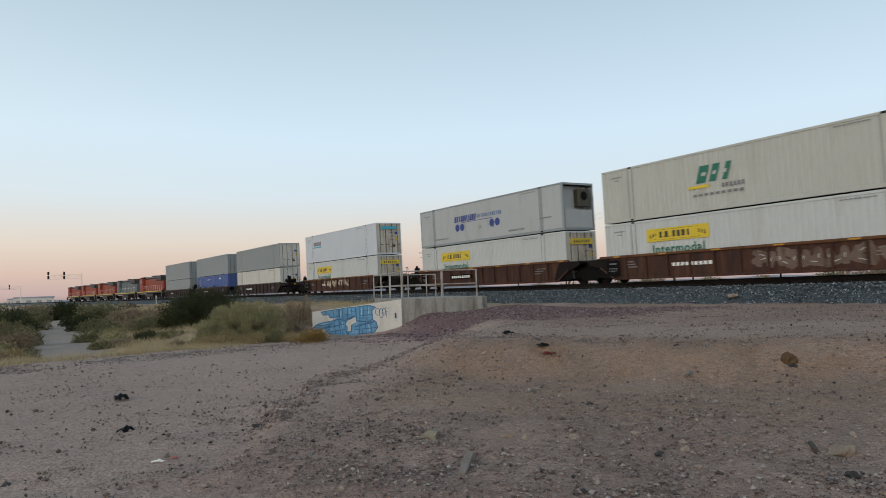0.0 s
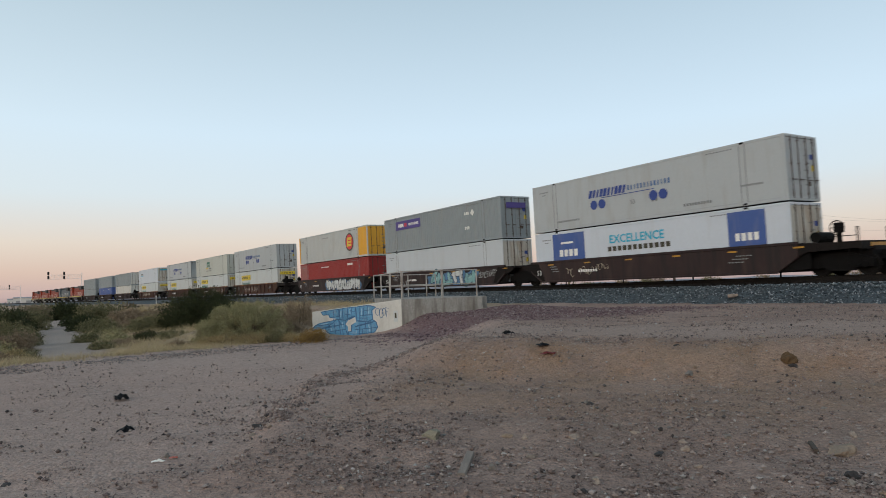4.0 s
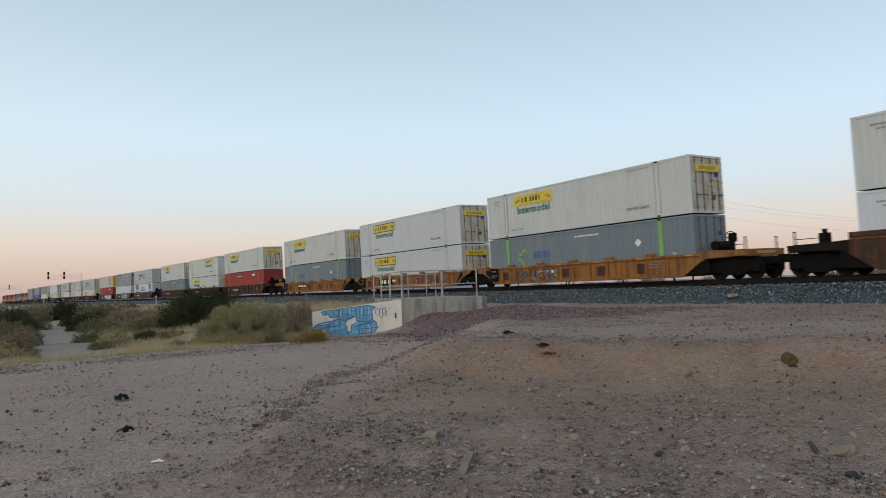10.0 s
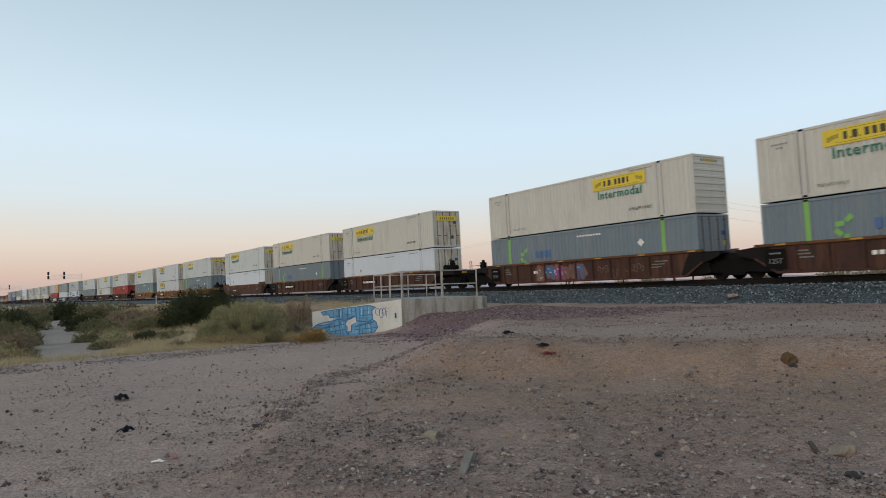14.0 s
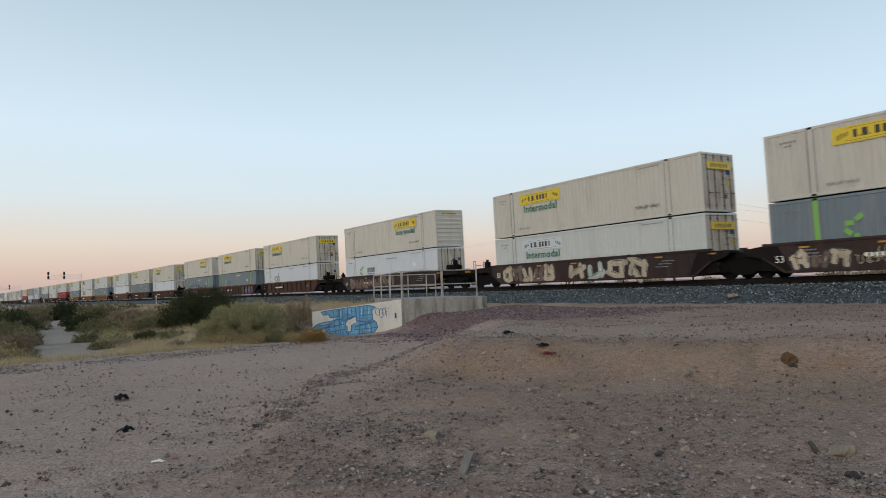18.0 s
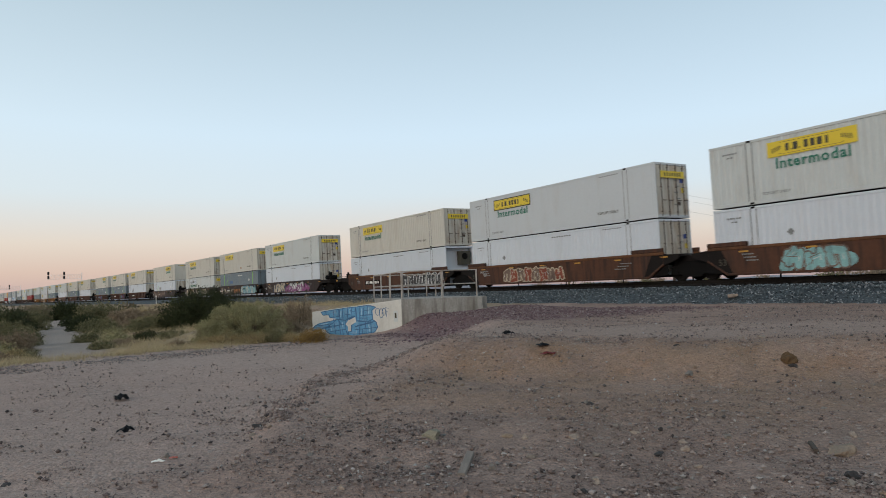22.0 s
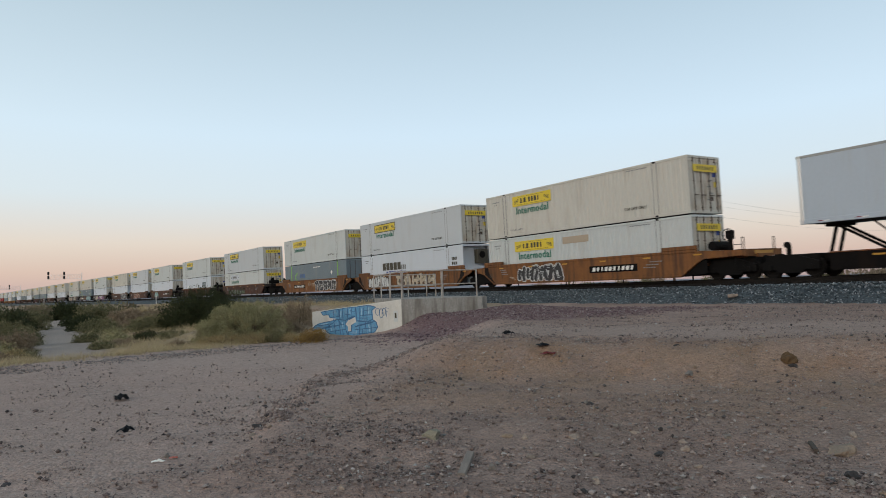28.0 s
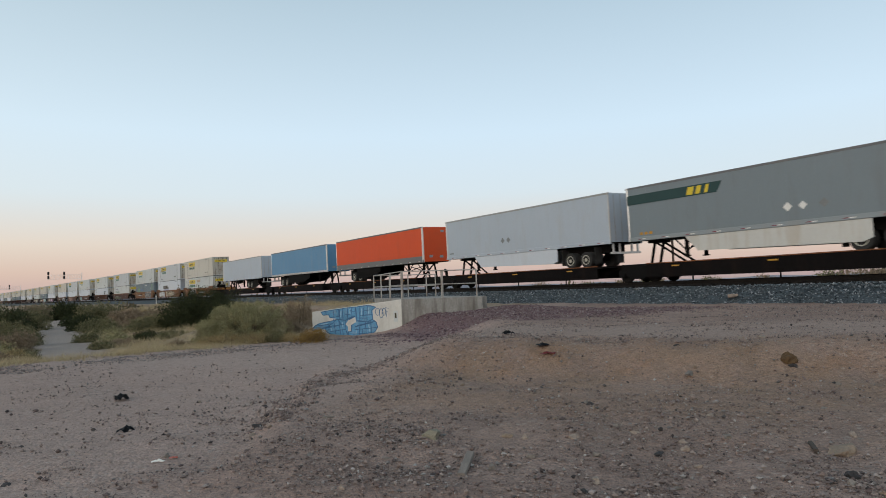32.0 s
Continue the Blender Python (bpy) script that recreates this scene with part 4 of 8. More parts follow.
# -- trucks --
def truck(parent, y, axles=2, base=1.78, r=0.43, name="truck"):
    t = new(name)
    t.empty_display_size = 0.3
    t.parent = parent
    t.matrix_local = Matrix.Translation((0, y, 0))
    half = base * (axles - 1) / 2

    def frame_(sg):
        g = Geo()
        x0, x1 = sorted((sg * 0.93, sg * 1.08))
        pts = [(-half - 0.34, 0.34), (-half - 0.34, 0.66), (-half + 0.1, 0.80), (-0.42, 0.92), (0.42, 0.92), (half - 0.1, 0.80), (half + 0.34, 0.66), (half + 0.34, 0.34), (half - 0.26, 0.34), (0.5, 0.20), (-0.5, 0.20), (-half + 0.26, 0.34)]
        g.prism(pts, 0, x0, x1)
        for a in (-half, half):
            g.tube((sg * 1.06, a, 0.44), (sg * 1.14, a, 0.44), 0.13, 10)
        for a in (-0.12, 0.0, 0.12):
            g.tube((sg * 1.0, a * 1.6, 0.24), (sg * 1.0, a * 1.6, 0.62), 0.07, 7)
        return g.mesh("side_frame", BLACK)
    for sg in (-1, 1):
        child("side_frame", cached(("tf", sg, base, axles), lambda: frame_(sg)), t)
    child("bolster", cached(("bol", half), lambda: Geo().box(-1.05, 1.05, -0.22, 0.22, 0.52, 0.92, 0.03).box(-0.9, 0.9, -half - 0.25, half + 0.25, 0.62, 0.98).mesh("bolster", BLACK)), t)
    for i in range(axles):
        ya = -half + i * base

        def wheels():
            g = Geo()
            for sg in (-1, 1):
                x0, x1 = sorted((sg * 0.69, sg * 0.83))
                prof = [(0, r + 0.025), (0.2, r + 0.025), (0.22, r), (1, r), (1, r * 0.8), (0.75, r * 0.76), (0.7, r * 0.4), (1.0, r * 0.3), (1.0, 0.05)]
                if sg < 0:
                    prof = [(1 - a, b) for a, b in prof]
                g.disc_wheel(x0, x1, 0, r, prof, 22)
            g.tube((-1.12, 0, r), (1.12, 0, r), 0.075, 8)
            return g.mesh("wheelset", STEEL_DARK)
        child("wheelset", cached(("ws", r), wheels), t, Matrix.Translation((0, ya, 0)))
    return t


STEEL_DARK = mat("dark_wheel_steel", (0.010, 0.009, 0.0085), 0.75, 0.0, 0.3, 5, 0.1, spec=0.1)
# orange-brown rust, lightened: the light the top chord catches is in its colour
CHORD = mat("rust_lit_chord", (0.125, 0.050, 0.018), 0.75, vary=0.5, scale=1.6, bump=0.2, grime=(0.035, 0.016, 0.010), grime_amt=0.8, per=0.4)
REFLECT = mat("yellow_reflector_film", (0.45, 0.23, 0.03), 0.4, vary=0.2)


def blob_ring(rng, cy, cz, ry, rz, n=14, rough=0.22):
    k = rng.randint(2, 4)
    ph = rng.uniform(0, 6.28)
    pts = []
    for i in range(n):
        a = 2 * math.pi * i / n
        q = 1 + rough * math.sin(k * a + ph) + rng.uniform(-0.08, 0.08)
        pts.append((cy + ry * q * math.cos(a), cz + rz * q * math.sin(a)))
    return pts


def stroke(cy, cz, ln, wd, ang, grow=0.0):
    """One fat brush stroke: a tapered, slightly bulged bar."""
    c, s_ = math.cos(ang), math.sin(ang)
    l, w = ln / 2 + grow, wd / 2 + grow
    pts = [(-l, -w * 0.7), (-l * 0.5, -w), (l * 0.5, -w * 0.9), (l, -w * 0.6), (l, w * 0.6), (l * 0.4, w), (-l * 0.6, w * 0.9), (-l, w * 0.75)]
    return [(cy + p * c - q * s_, cz + p * s_ + q * c) for p, q in pts]


def ribbon(g, cy, cz, ry, rz, a0, a1, wd, x0, x1):
    """A curved brush stroke along part of an ellipse, in short flat pieces."""
    m = 9
    ring = []
    for i in range(m + 1):
        a = a0 + (a1 - a0) * i / m
        c, s_ = math.cos(a), math.sin(a)
        w = wd * (0.65 + 0.35 * math.sin(math.pi * i / m)) / 2
        ring.append(((cy + (ry + w) * c, cz + (rz + w) * s_), (cy + max(0.01, ry - w) * c, cz + max(0.01, rz - w) * s_)))
    for (p, q), (p2, q2) in zip(ring, ring[1:]):
        g.prism([p, p2, q2, q], 0, x0, x1)


def rounded(ring):
    """The ring with its corners cut twice."""
    for _ in range(2):
        ring = [((p[0] * k + q[0] * (1 - k)), (p[1] * k + q[1] * (1 - k))) for p, q in zip(ring, ring[1:] + ring[:1]) for k in (0.75, 0.25)]
    return ring


def graffiti(parent, y0, y1, z0, z1, cols, seed, x=-1.505, n=6, cloud=None):
    """Sprayed knots of overlapping fat strokes, unreadable: backing, outline, fill, cuts and shines."""
    rng = random.Random(seed)
    layers = [Geo() for _ in cols]
    shine, back = Geo(), Geo()
    st, h = (y1 - y0) / n, z1 - z0
    if cloud:
        for i in range(2 * n):
            back.prism(rounded(blob_ring(rng, y0 + (i + 0.5) * st / 2, (z0 + z1) / 2 + rng.uniform(-0.12, 0.12) * h, st * 0.55, h * rng.uniform(0.34, 0.5), 9, 0.3)), 0, x - 0.0012 - 0.0001 * i, x)
    for i in range(n):
        k = 1 + (i % (len(cols) - 1))
        cy, cz = y0 + (i + 0.5) * st, (z0 + z1) / 2
        lean = rng.uniform(-0.3, 0.3)
        fat = min(0.34 * h, 0.42 * st)
        plan = [(cy - 0.28 * st, cz + rng.uniform(-0.05, 0.05) * h, 0.86 * h, 1.57 + lean), (cy + 0.26 * st, cz + rng.uniform(-0.08, 0.08) * h, rng.uniform(0.6, 0.84) * h, 1.57 + lean + rng.uniform(-0.35, 0.35)),
                (cy + rng.uniform(-0.1, 0.1) * st, cz + rng.choice((-0.3, 0.02, 0.3)) * h, 0.95 * st, rng.uniform(-0.4, 0.4))]
        if rng.random() < 0.6:
            plan.append((cy + 0.1 * st, cz + rng.choice((-0.26, 0.26)) * h, 0.8 * st, rng.uniform(0.3, 0.9) * rng.choice((-1, 1))))
        for j, (a, b, ln, ang) in enumerate(plan):
            e = 0.0002 * (4 * i + j)
            layers[0].prism(rounded(stroke(a, b, ln + 0.13, fat + 0.13, ang)), 0, x - 0.0035 - e * 0.3, x)
            layers[k].prism(rounded(stroke(a, b, ln, fat, ang)), 0, x - 0.0065 - e, x - 0.001)
            off = fat * 0.32
            if rng.random() < 0.75:
                layers[0].prism(stroke(a - off * math.sin(ang), b + off * math.cos(ang), ln * rng.uniform(0.4, 0.75), 0.035, ang + rng.uniform(-0.08, 0.08)), 0, x - 0.0080 - e, x - 0.001)
            if rng.random() < 0.45:
                shine.prism(stroke(a + off * math.sin(ang) if j else a, b, ln * 0.3, 0.035, ang), 0, x - 0.0088 - e, x - 0.001)
    for g, colour in [(back, cloud)] + list(zip(layers, cols)) + [(shine, SPRAY_W)]:
        if g.v:
            tagged(child("graffiti", g.mesh("graffiti", colour), parent, None, "sprayed graffiti"), kind="stuff")


def tags(colour, seed, a, b, n=5):
    """Thin hand-sprayed scribbles, unreadable."""
    def put(w, ly, gx):
        rng = random.Random(seed)
        g = Geo()
        for i in range(n):
            cy, cz, sz = ly - a - (b - a) * (i + 0.5) / n, rng.uniform(0.55, 1.05), rng.uniform(0.14, 0.30)
            for j in range(rng.randint(3, 6)):
                q = rng.uniform(0, 6.28)
                ribbon(g, cy - j * sz * 0.8 + 1.5 * sz, cz + rng.uniform(-0.05, 0.05), sz * 0.45, sz * rng.uniform(0.5, 0.9), q, q + rng.uniform(2.2, 5.0), 0.035, gx - 0.0024, gx)
        tagged(child("graffiti", g.mesh("graffiti", colour), w, None, "thin sprayed scribbles"), kind="stuff")
    return put


def name_shapes(colour, a, b, z=0.8, h=0.34, n=4):
    """A railway's name as plain leaning bars over a thin line."""
    def put(w, ly, gx):
        slant(w, ly - (a + b) / 2, z, b - a, h, colour, n, 0.22, 0.35, gx - 0.002)
        bars(w, ly - (a + b) / 2, z - h * 0.8, b - a, 0.05, colour, 1, 0.0, gx - 0.002)
    return put


def white_slabs(at):
    """The owner's mark: three plain white slabs on a dark board, proud of the side posts."""
    def put(w, ly, gx):
        child("number_board", box_mesh("mark_board", (-0.004, 0.06, -1.15, 1.15, -0.24, 0.24), BLACK), w, Matrix.Translation((-1.542, ly - at, 0.78)), "black board with white slabs")
        slant(w, ly - at, 0.78, 1.9, 0.32, SIGN_W, 3, 0.12, 0.0, -1.552)
    return put


def number_strip(at, wide=3.2):
    """A black board with white bars where the car's number stands."""
    def put(w, ly, gx):
        child("number_board", box_mesh("number_strip", (-0.004, 0.002, -wide / 2, wide / 2, -0.19, 0.19), BLACK), w, Matrix.Translation((gx - 0.022, ly - at, 0.82)), "black number board")
        slant(w, ly - at, 0.82, wide * 0.88, 0.22, SIGN_W, 10, 0.32, 0.25, gx - 0.030, "stencil")
    return put


SPRAY_W = mat("white_spray_paint", (0.54, 0.56, 0.56), 0.6, vary=0.2, scale=3, grime=(0.035, 0.022, 0.018), grime_amt=0.55)
SPRAY_K = mat("black_spray_paint", (0.03, 0.03, 0.035), 0.6, vary=0.2, scale=3, grime=(0.035, 0.022, 0.018), grime_amt=0.55)
SPRAY_T = mat("turquoise_spray_paint", (0.20, 0.38, 0.39), 0.6, vary=0.35, scale=3, grime=(0.035, 0.022, 0.018), grime_amt=0.55)
SPRAY_B = mat("blue_spray_paint", (0.07, 0.17, 0.31), 0.6, vary=0.25, scale=3, grime=(0.035, 0.022, 0.018), grime_amt=0.55)
SPRAY_P = mat("purple_spray_paint", (0.22, 0.06, 0.18), 0.6, vary=0.3, scale=3, grime=(0.035, 0.022, 0.018), grime_amt=0.55)
SPRAY_C = mat("cream_spray_paint", (0.42, 0.36, 0.27), 0.6, vary=0.25, scale=3, grime=(0.035, 0.022, 0.018), grime_amt=0.55)
SPRAY_G = mat("green_spray_paint", (0.075, 0.11, 0.045), 0.6, vary=0.3, scale=3, grime=(0.035, 0.022, 0.018), grime_amt=0.55)
SPRAY_O = mat("orange_logo_paint", (0.34, 0.13, 0.03), 0.6, vary=0.3, scale=3, grime=(0.035, 0.022, 0.018), grime_amt=0.55)
SPRAY_M = mat("pale_mint_spray_paint", (0.36, 0.42, 0.38), 0.6, vary=0.3, scale=3, grime=(0.08, 0.07, 0.06), grime_amt=0.5)
SPRAY_N = mat("navy_spray", (0.045, 0.12, 0.24), 0.7, vary=0.3, scale=4)
SPRAY_I = mat("ink_blue_spray_paint", (0.018, 0.03, 0.06), 0.6, vary=0.3, scale=3)
SPRAY_D = mat("dull_red_spray_paint", (0.20, 0.05, 0.03), 0.7, vary=0.4, scale=3)
SPRAY_S = mat("faded_spray_paint", (0.15, 0.105, 0.085), 0.7, vary=0.4, scale=3, grime=(0.04, 0.02, 0.014), grime_amt=0.9)


def coupler_mesh(sg, y0, y1):
    g = Geo().box(-0.1, 0.1, min(y0, y1), max(y0, y1), 0.72, 0.98, 0.02)
    g.box(-0.17, 0.17, min(y1, y1 - sg * 0.35), max(y1, y1 - sg * 0.35), 0.66, 1.04, 0.03)
    return g.mesh("coupler", BLACK)


def well_car(colour, label, s, front_open, rear_open, ribbed=True, raised=False, tag=None, mark53=True, top=1.49):
    """One unit of a double-stack car. An open end carries its own truck and coupler; a closed end shares the truck of its neighbour."""
    w = thing("well_car", label, "railcar", "cars of the train")
    ly = HALF + 0.3
    gx = -1.446 if ribbed else -1.506
    for sg in (-1, 1):
        a, b = sorted((sg * 1.39, sg * 1.44) if ribbed else (sg * 1.44, sg * 1.50))
        child("side_sill", cached(("sill", a, b, top, colour.name), lambda: Geo().prism([(-ly, 0.84), (-ly + 0.95, 0.22), (ly - 0.95, 0.22), (ly, 0.84), (ly, top - 0.09), (-ly, top - 0.09)], 0, a, b).prism([(-ly, 0.84), (-ly, 0.93), (-ly + 0.97, 0.30), (-ly + 0.97, 0.19)], 0, sg * 1.36, sg * 1.53).prism([(ly, 0.84), (ly, 0.93), (ly - 0.97, 0.30), (ly - 0.97, 0.19)], 0, sg * 1.36, sg * 1.53).mesh("side_sill", colour)), w)
        a, b = sorted((sg * 1.36, sg * 1.53))
        # brown cars get the chord colour with the catching light painted in
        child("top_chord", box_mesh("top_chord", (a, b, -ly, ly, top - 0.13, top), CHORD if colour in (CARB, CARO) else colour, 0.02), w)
        child("bottom_chord", box_mesh("bottom_chord", (a, b, -ly + 1.0, ly - 1.0, 0.19, 0.30), colour, 0.02), w)
        if ribbed:
            a, b = sorted((sg * 1.44, sg * 1.535))
            for i in range(1, 12):
                yy = -ly + 0.5 + i * (2 * ly - 1.0) / 12
                child("side_post", box_mesh("side_post", (a, b, -0.05, 0.05, 0.30, top - 0.13), colour), w, Matrix.Translation((0, yy, 0)))
        if raised:
            for e in (-1, 1):
                p, q = sorted((e * ly, e * (ly - 2.0)))
                a, b = sorted((sg * 1.40, sg * 1.52))
                child("raised_chord", box_mesh("raised_chord", (a, b, p, q, 1.49, 1.70), colour, 0.03), w)
    for i in range(6):
        yy = -6.5 + i * 2.6
        child("crossbearer", box_mesh("crossbearer", (-1.44, 1.44, -0.12, 0.12, 0.2, 0.34), BLACK), w, Matrix.Translation((0, yy, 0)))
    for e, opened in ((1, front_open), (-1, rear_open)):
        reach = 2.55 if opened else 1.45
        p, q = sorted((e * ly, e * (ly - 0.08)))
        child("bulkhead", box_mesh("bulkhead", (-1.385, 1.385, p, q, 0.84, 1.38), BLACK), w)
        tip = 0.45 if opened else 0.2

        def inner():
            g = Geo()
            for sg in (-1, 1):
                g.prism([(e * (ly + tip), 0.34), (e * (ly - 1.05), 0.24), (e * (ly - 1.05), 0.9), (e * (ly - 0.01), 1.3), (e * (ly + tip), 1.2)], 0, sg * 1.345, sg * 1.375)
            g.box(-1.345, 1.345, *sorted((e * (ly - 1.05), e * (ly - 1.0))), 0.24, 0.34)
            return g.mesh("inner_plate", BLACK)
        child("inner_plate", cached(("ipl", e, opened), inner), w)
        if not opened:
            for sg in (-1, 1):
                a, b = sorted((sg * 1.502, sg * 1.51))
                k = 0.55 if colour in (CARY, CARO2) else 1.0
                child("end_plate", cached(("epl", a, b, e, top, k), lambda: Geo().prism([(e * (ly - 0.01), 0.84), (e * (ly - 0.95), 0.24), (e * (ly - 0.95 - 0.3 * k), 0.24), (e * (ly - 0.95 * k), 0.9), (e * (ly - 0.7 * k), top - 0.14), (e * (ly - 0.01), top - 0.14)], 0, a, b).mesh("end_plate", GREASE_SHADE)), w, None, "grease-blackened end plate")

        def endsill():
            g = Geo()
            pts = [(e * ly, 0.50), (e * (ly + 0.25), 0.86), (e * (ly + reach), 0.90), (e * (ly + reach), 1.14), (e * (ly + 0.6), 1.34), (e * ly, 1.40)]
            g.prism(pts, 0, -0.62, 0.62)
            for sg in (-1, 1):
                a, b = sorted((sg * 1.40, sg * 1.49))
                if opened:
                    g.prism([(e * (ly - 0.01), 0.84), (e * (ly + 0.35), 1.02), (e * (ly + 2.35), 1.08), (e * (ly + 2.35), 1.33), (e * (ly + 0.7), 1.38), (e * (ly - 0.01), 1.42)], 0, a, b)
                    for yy in (0.75, 1.6):
                        g.box(*sorted((sg * 1.49, sg * 1.52)), *sorted((e * (ly + yy), e * (ly + yy + 0.07))), 1.06, 1.34)
                else:
                    g.prism([(e * (ly - 0.01), 0.84), (e * (ly + 0.55), 1.0), (e * (ly + 0.9), 1.16), (e * (ly + 0.9), 1.30), (e * (ly - 0.01), 1.40)], 0, a, b)
            g.box(-1.40, 1.40, *sorted((e * ly, e * (ly + 0.75))), 1.24, 1.31)
            if opened:
                g.box(-1.49, 1.49, *sorted((e * (ly + 2.35), e * (ly + 2.47))), 1.04, 1.34)
            # darker cars: shade round the truck is put into the sill's colour
            return g.mesh("end_sill", colour if colour in (CARY, CARO2) else GREASE_SHADE)
        child("end_sill", cached(("es", e, opened, colour.name), endsill), w)
        if opened:
            truck(w, e * (HALF + 1.75))
            child("coupler", cached(("cp", e), lambda: coupler_mesh(e, e * (ly + 2.4), e * (HALF + 3.66))), w)

            def plat():
                g = Geo().box(-1.35, 1.35, *sorted((e * (ly + 0.75), e * (ly + 2.3))), 1.32, 1.36)
                for sx in (-1.42, 1.42):
                    for yy in (1.95, 2.38):
                        g.tube((sx, e * (ly + yy), 0.45), (sx, e * (ly + yy), 1.08), 0.022, 6)
                    g.tube((sx, e * (ly + 1.95), 0.46), (sx, e * (ly + 2.38), 0.46), 0.025, 6)
                g.tube((-1.35, e * (ly + 2.55), 1.02), (0.3, e * (ly + 2.55), 0.92), 0.016, 5)
                return g.mesh("walkway", BLACK)
            child("walkway", cached(("wk", e), plat), w)
            for sx in (-1.25, 1.25):
                yy = e * (ly + 2.25)
                child("grab_iron", cached(("gi", e), lambda: Geo().tube((-0.09, 0, 1.34), (-0.09, 0, 1.9), 0.02, 6).tube((0.09, 0, 1.34), (0.09, 0, 1.9), 0.02, 6).tube((-0.09, 0, 1.9), (0.09, 0, 1.9), 0.02, 6).mesh("grab_iron", BLACK)), w, Matrix.Translation((sx, yy, 0)))

            def brake():
                g = Geo()
                for i in range(16):
                    a, b = 2 * math.pi * i / 16, 2 * math.pi * (i + 1) / 16
                    g.tube((0, 0.28 * math.cos(a), 0.28 * math.sin(a)), (0, 0.28 * math.cos(b), 0.28 * math.sin(b)), 0.022, 5)
                for i in range(4):
                    a = math.pi * i / 2
                    g.tube((0, 0, 0), (0, 0.28 * math.cos(a), 0.28 * math.sin(a)), 0.018, 5)
                g.box(0.02, 0.3, -0.16, 0.16, -0.2, 0.2, 0.03)
                g.box(0.08, 0.22, -0.08, 0.08, -0.75, -0.15)
                return g.mesh("brake_wheel", BLACK)
            child("end_stripe", cached(("yst", e), lambda: Geo().box(-0.75, 0.75, *sorted((e * (ly + 2.47), e * (ly + 2.476))), 1.12, 1.28).mesh("end_stripe", REFLECT)), w, None, "yellow painted stripe")
            child("air_hose", cached(("hose", e), lambda: Geo().tube((-0.35, e * (ly + 2.6), 0.85), (-0.32, e * (ly + 2.85), 0.5), 0.025, 6).tube((-0.32, e * (ly + 2.85), 0.5), (-0.2, e * (ly + 3.1), 0.42), 0.025, 6).mesh("air_hose", BLACK)), w)
            child("platform_rail", cached(("prl", e), lambda: Geo().tube((-1.3, e * (ly + 1.0), 1.58), (-1.3, e * (ly + 2.25), 1.58), 0.016, 5).tube((-1.3, e * (ly + 1.0), 1.34), (-1.3, e * (ly + 1.0), 1.58), 0.016, 5).mesh("platform_rail", BLACK)), w)
            if e == 1:
                child("brake_stand", cached("bst", lambda: Geo().box(-1.05, -0.75, ly + 1.0, ly + 1.4, 1.36, 1.78, 0.03).box(-1.0, -0.85, ly + 1.1, ly + 1.25, 1.78, 1.95).mesh("brake_stand", BLACK)), w)
            else:
                child("brake_wheel", cached("bw", brake), w, Matrix.Translation((-0.95, e * (ly + 1.35), 1.95 if not raised else 2.08)))
                child("air_tank", cached("at", lambda: Geo().tube((-0.9, 0, 1.62), (0.3, 0, 1.62), 0.22, 14).mesh("air_tank", BLACK)), w, Matrix.Translation((0, e * (ly + 0.45), 0)))
        elif e == -1:
            truck(w, -(HALF + 1.62))
    # reflectors, stencils and capacity marks on the west side
    for i in range(6):
        yy = ly - 1.2 - i * 3.0
        child("reflector", box_mesh("reflector", (-0.004, 0.004, -0.22, 0.22, -0.035, 0.035), REFLECT), w, Matrix.Translation((-1.562 if ribbed else -1.506, yy - 0.6, 1.25 if not ribbed else 1.43)) if not ribbed else Matrix.Translation((-1.536, yy, top - 0.06)))
    if mark53 and not ribbed:
        word(w, "53", 0.42, ly - 0.75, 0.78, SIGN_W if colour is CARD else SIGN_D, x=-1.51)
    fy = ly - 4.4
    if ribbed and not tag:
        child("number_board", box_mesh("number_board", (-0.004, 0.085, -1.35, 1.35, -0.16, 0.16), BLACK), w, Matrix.Translation((-1.526, fy - 1.4, 0.86)))
    bars(w, fy - 1.4, 0.86, 2.3, 0.17, SIGN_W, 9, 0.3, -1.533 if not tag else -1.446) if ribbed else bars(w, fy - 0.4, 0.80, 1.5, 0.15, SIGN_W, 8, 0.35, -1.503)
    for i in range(3):
        bars(w, ly - 2.0 - 0.1 * i, 1.12 - 0.14 * i, 0.6, 0.06, SIGN_S, 4, 0.3, gx)
        bars(w, -ly + 2.4 + 0.2 * i, 1.05 - 0.14 * i, 0.8, 0.05, SIGN_S, 5, 0.3, gx)
    if ribbed:
        child("consolidated_stencil", box_mesh("cons", (-0.004, 0.004, -0.45, 0.45, -0.42, 0.42), BLACK), w, Matrix.Translation((-1.556, ly - 0.95, 0.83)), "black stencil panel")
        bars(w, ly - 0.95, 1.06, 0.5, 0.07, SIGN_S, 4, 0.25, -1.566)
        word(w, "125T", 0.30, ly - 0.95, 0.72, SIGN_S, x=-1.566)
    if top < 1.4:
        for i in range(5):
            yy = -5.6 + 2.8 * i
            child("hatch_plate", box_mesh("hatch_plate", (-1.512, -1.503, -0.30, 0.30, 0.46, 0.98), CARB), w, Matrix.Translation((0.06, yy + 0.7, 0)), "dark rusty plate")
            child("guide_bracket", box_mesh("guide_bracket", (-1.54, -1.40, -0.28, 0.28, 0.0, 0.14), colour, 0.02), w, Matrix.Translation((0, yy, top)))
    if tag:
        tag(w, ly, gx + 0.002)
    MOVERS.append((w, s - HALF, 0.0))
    return w


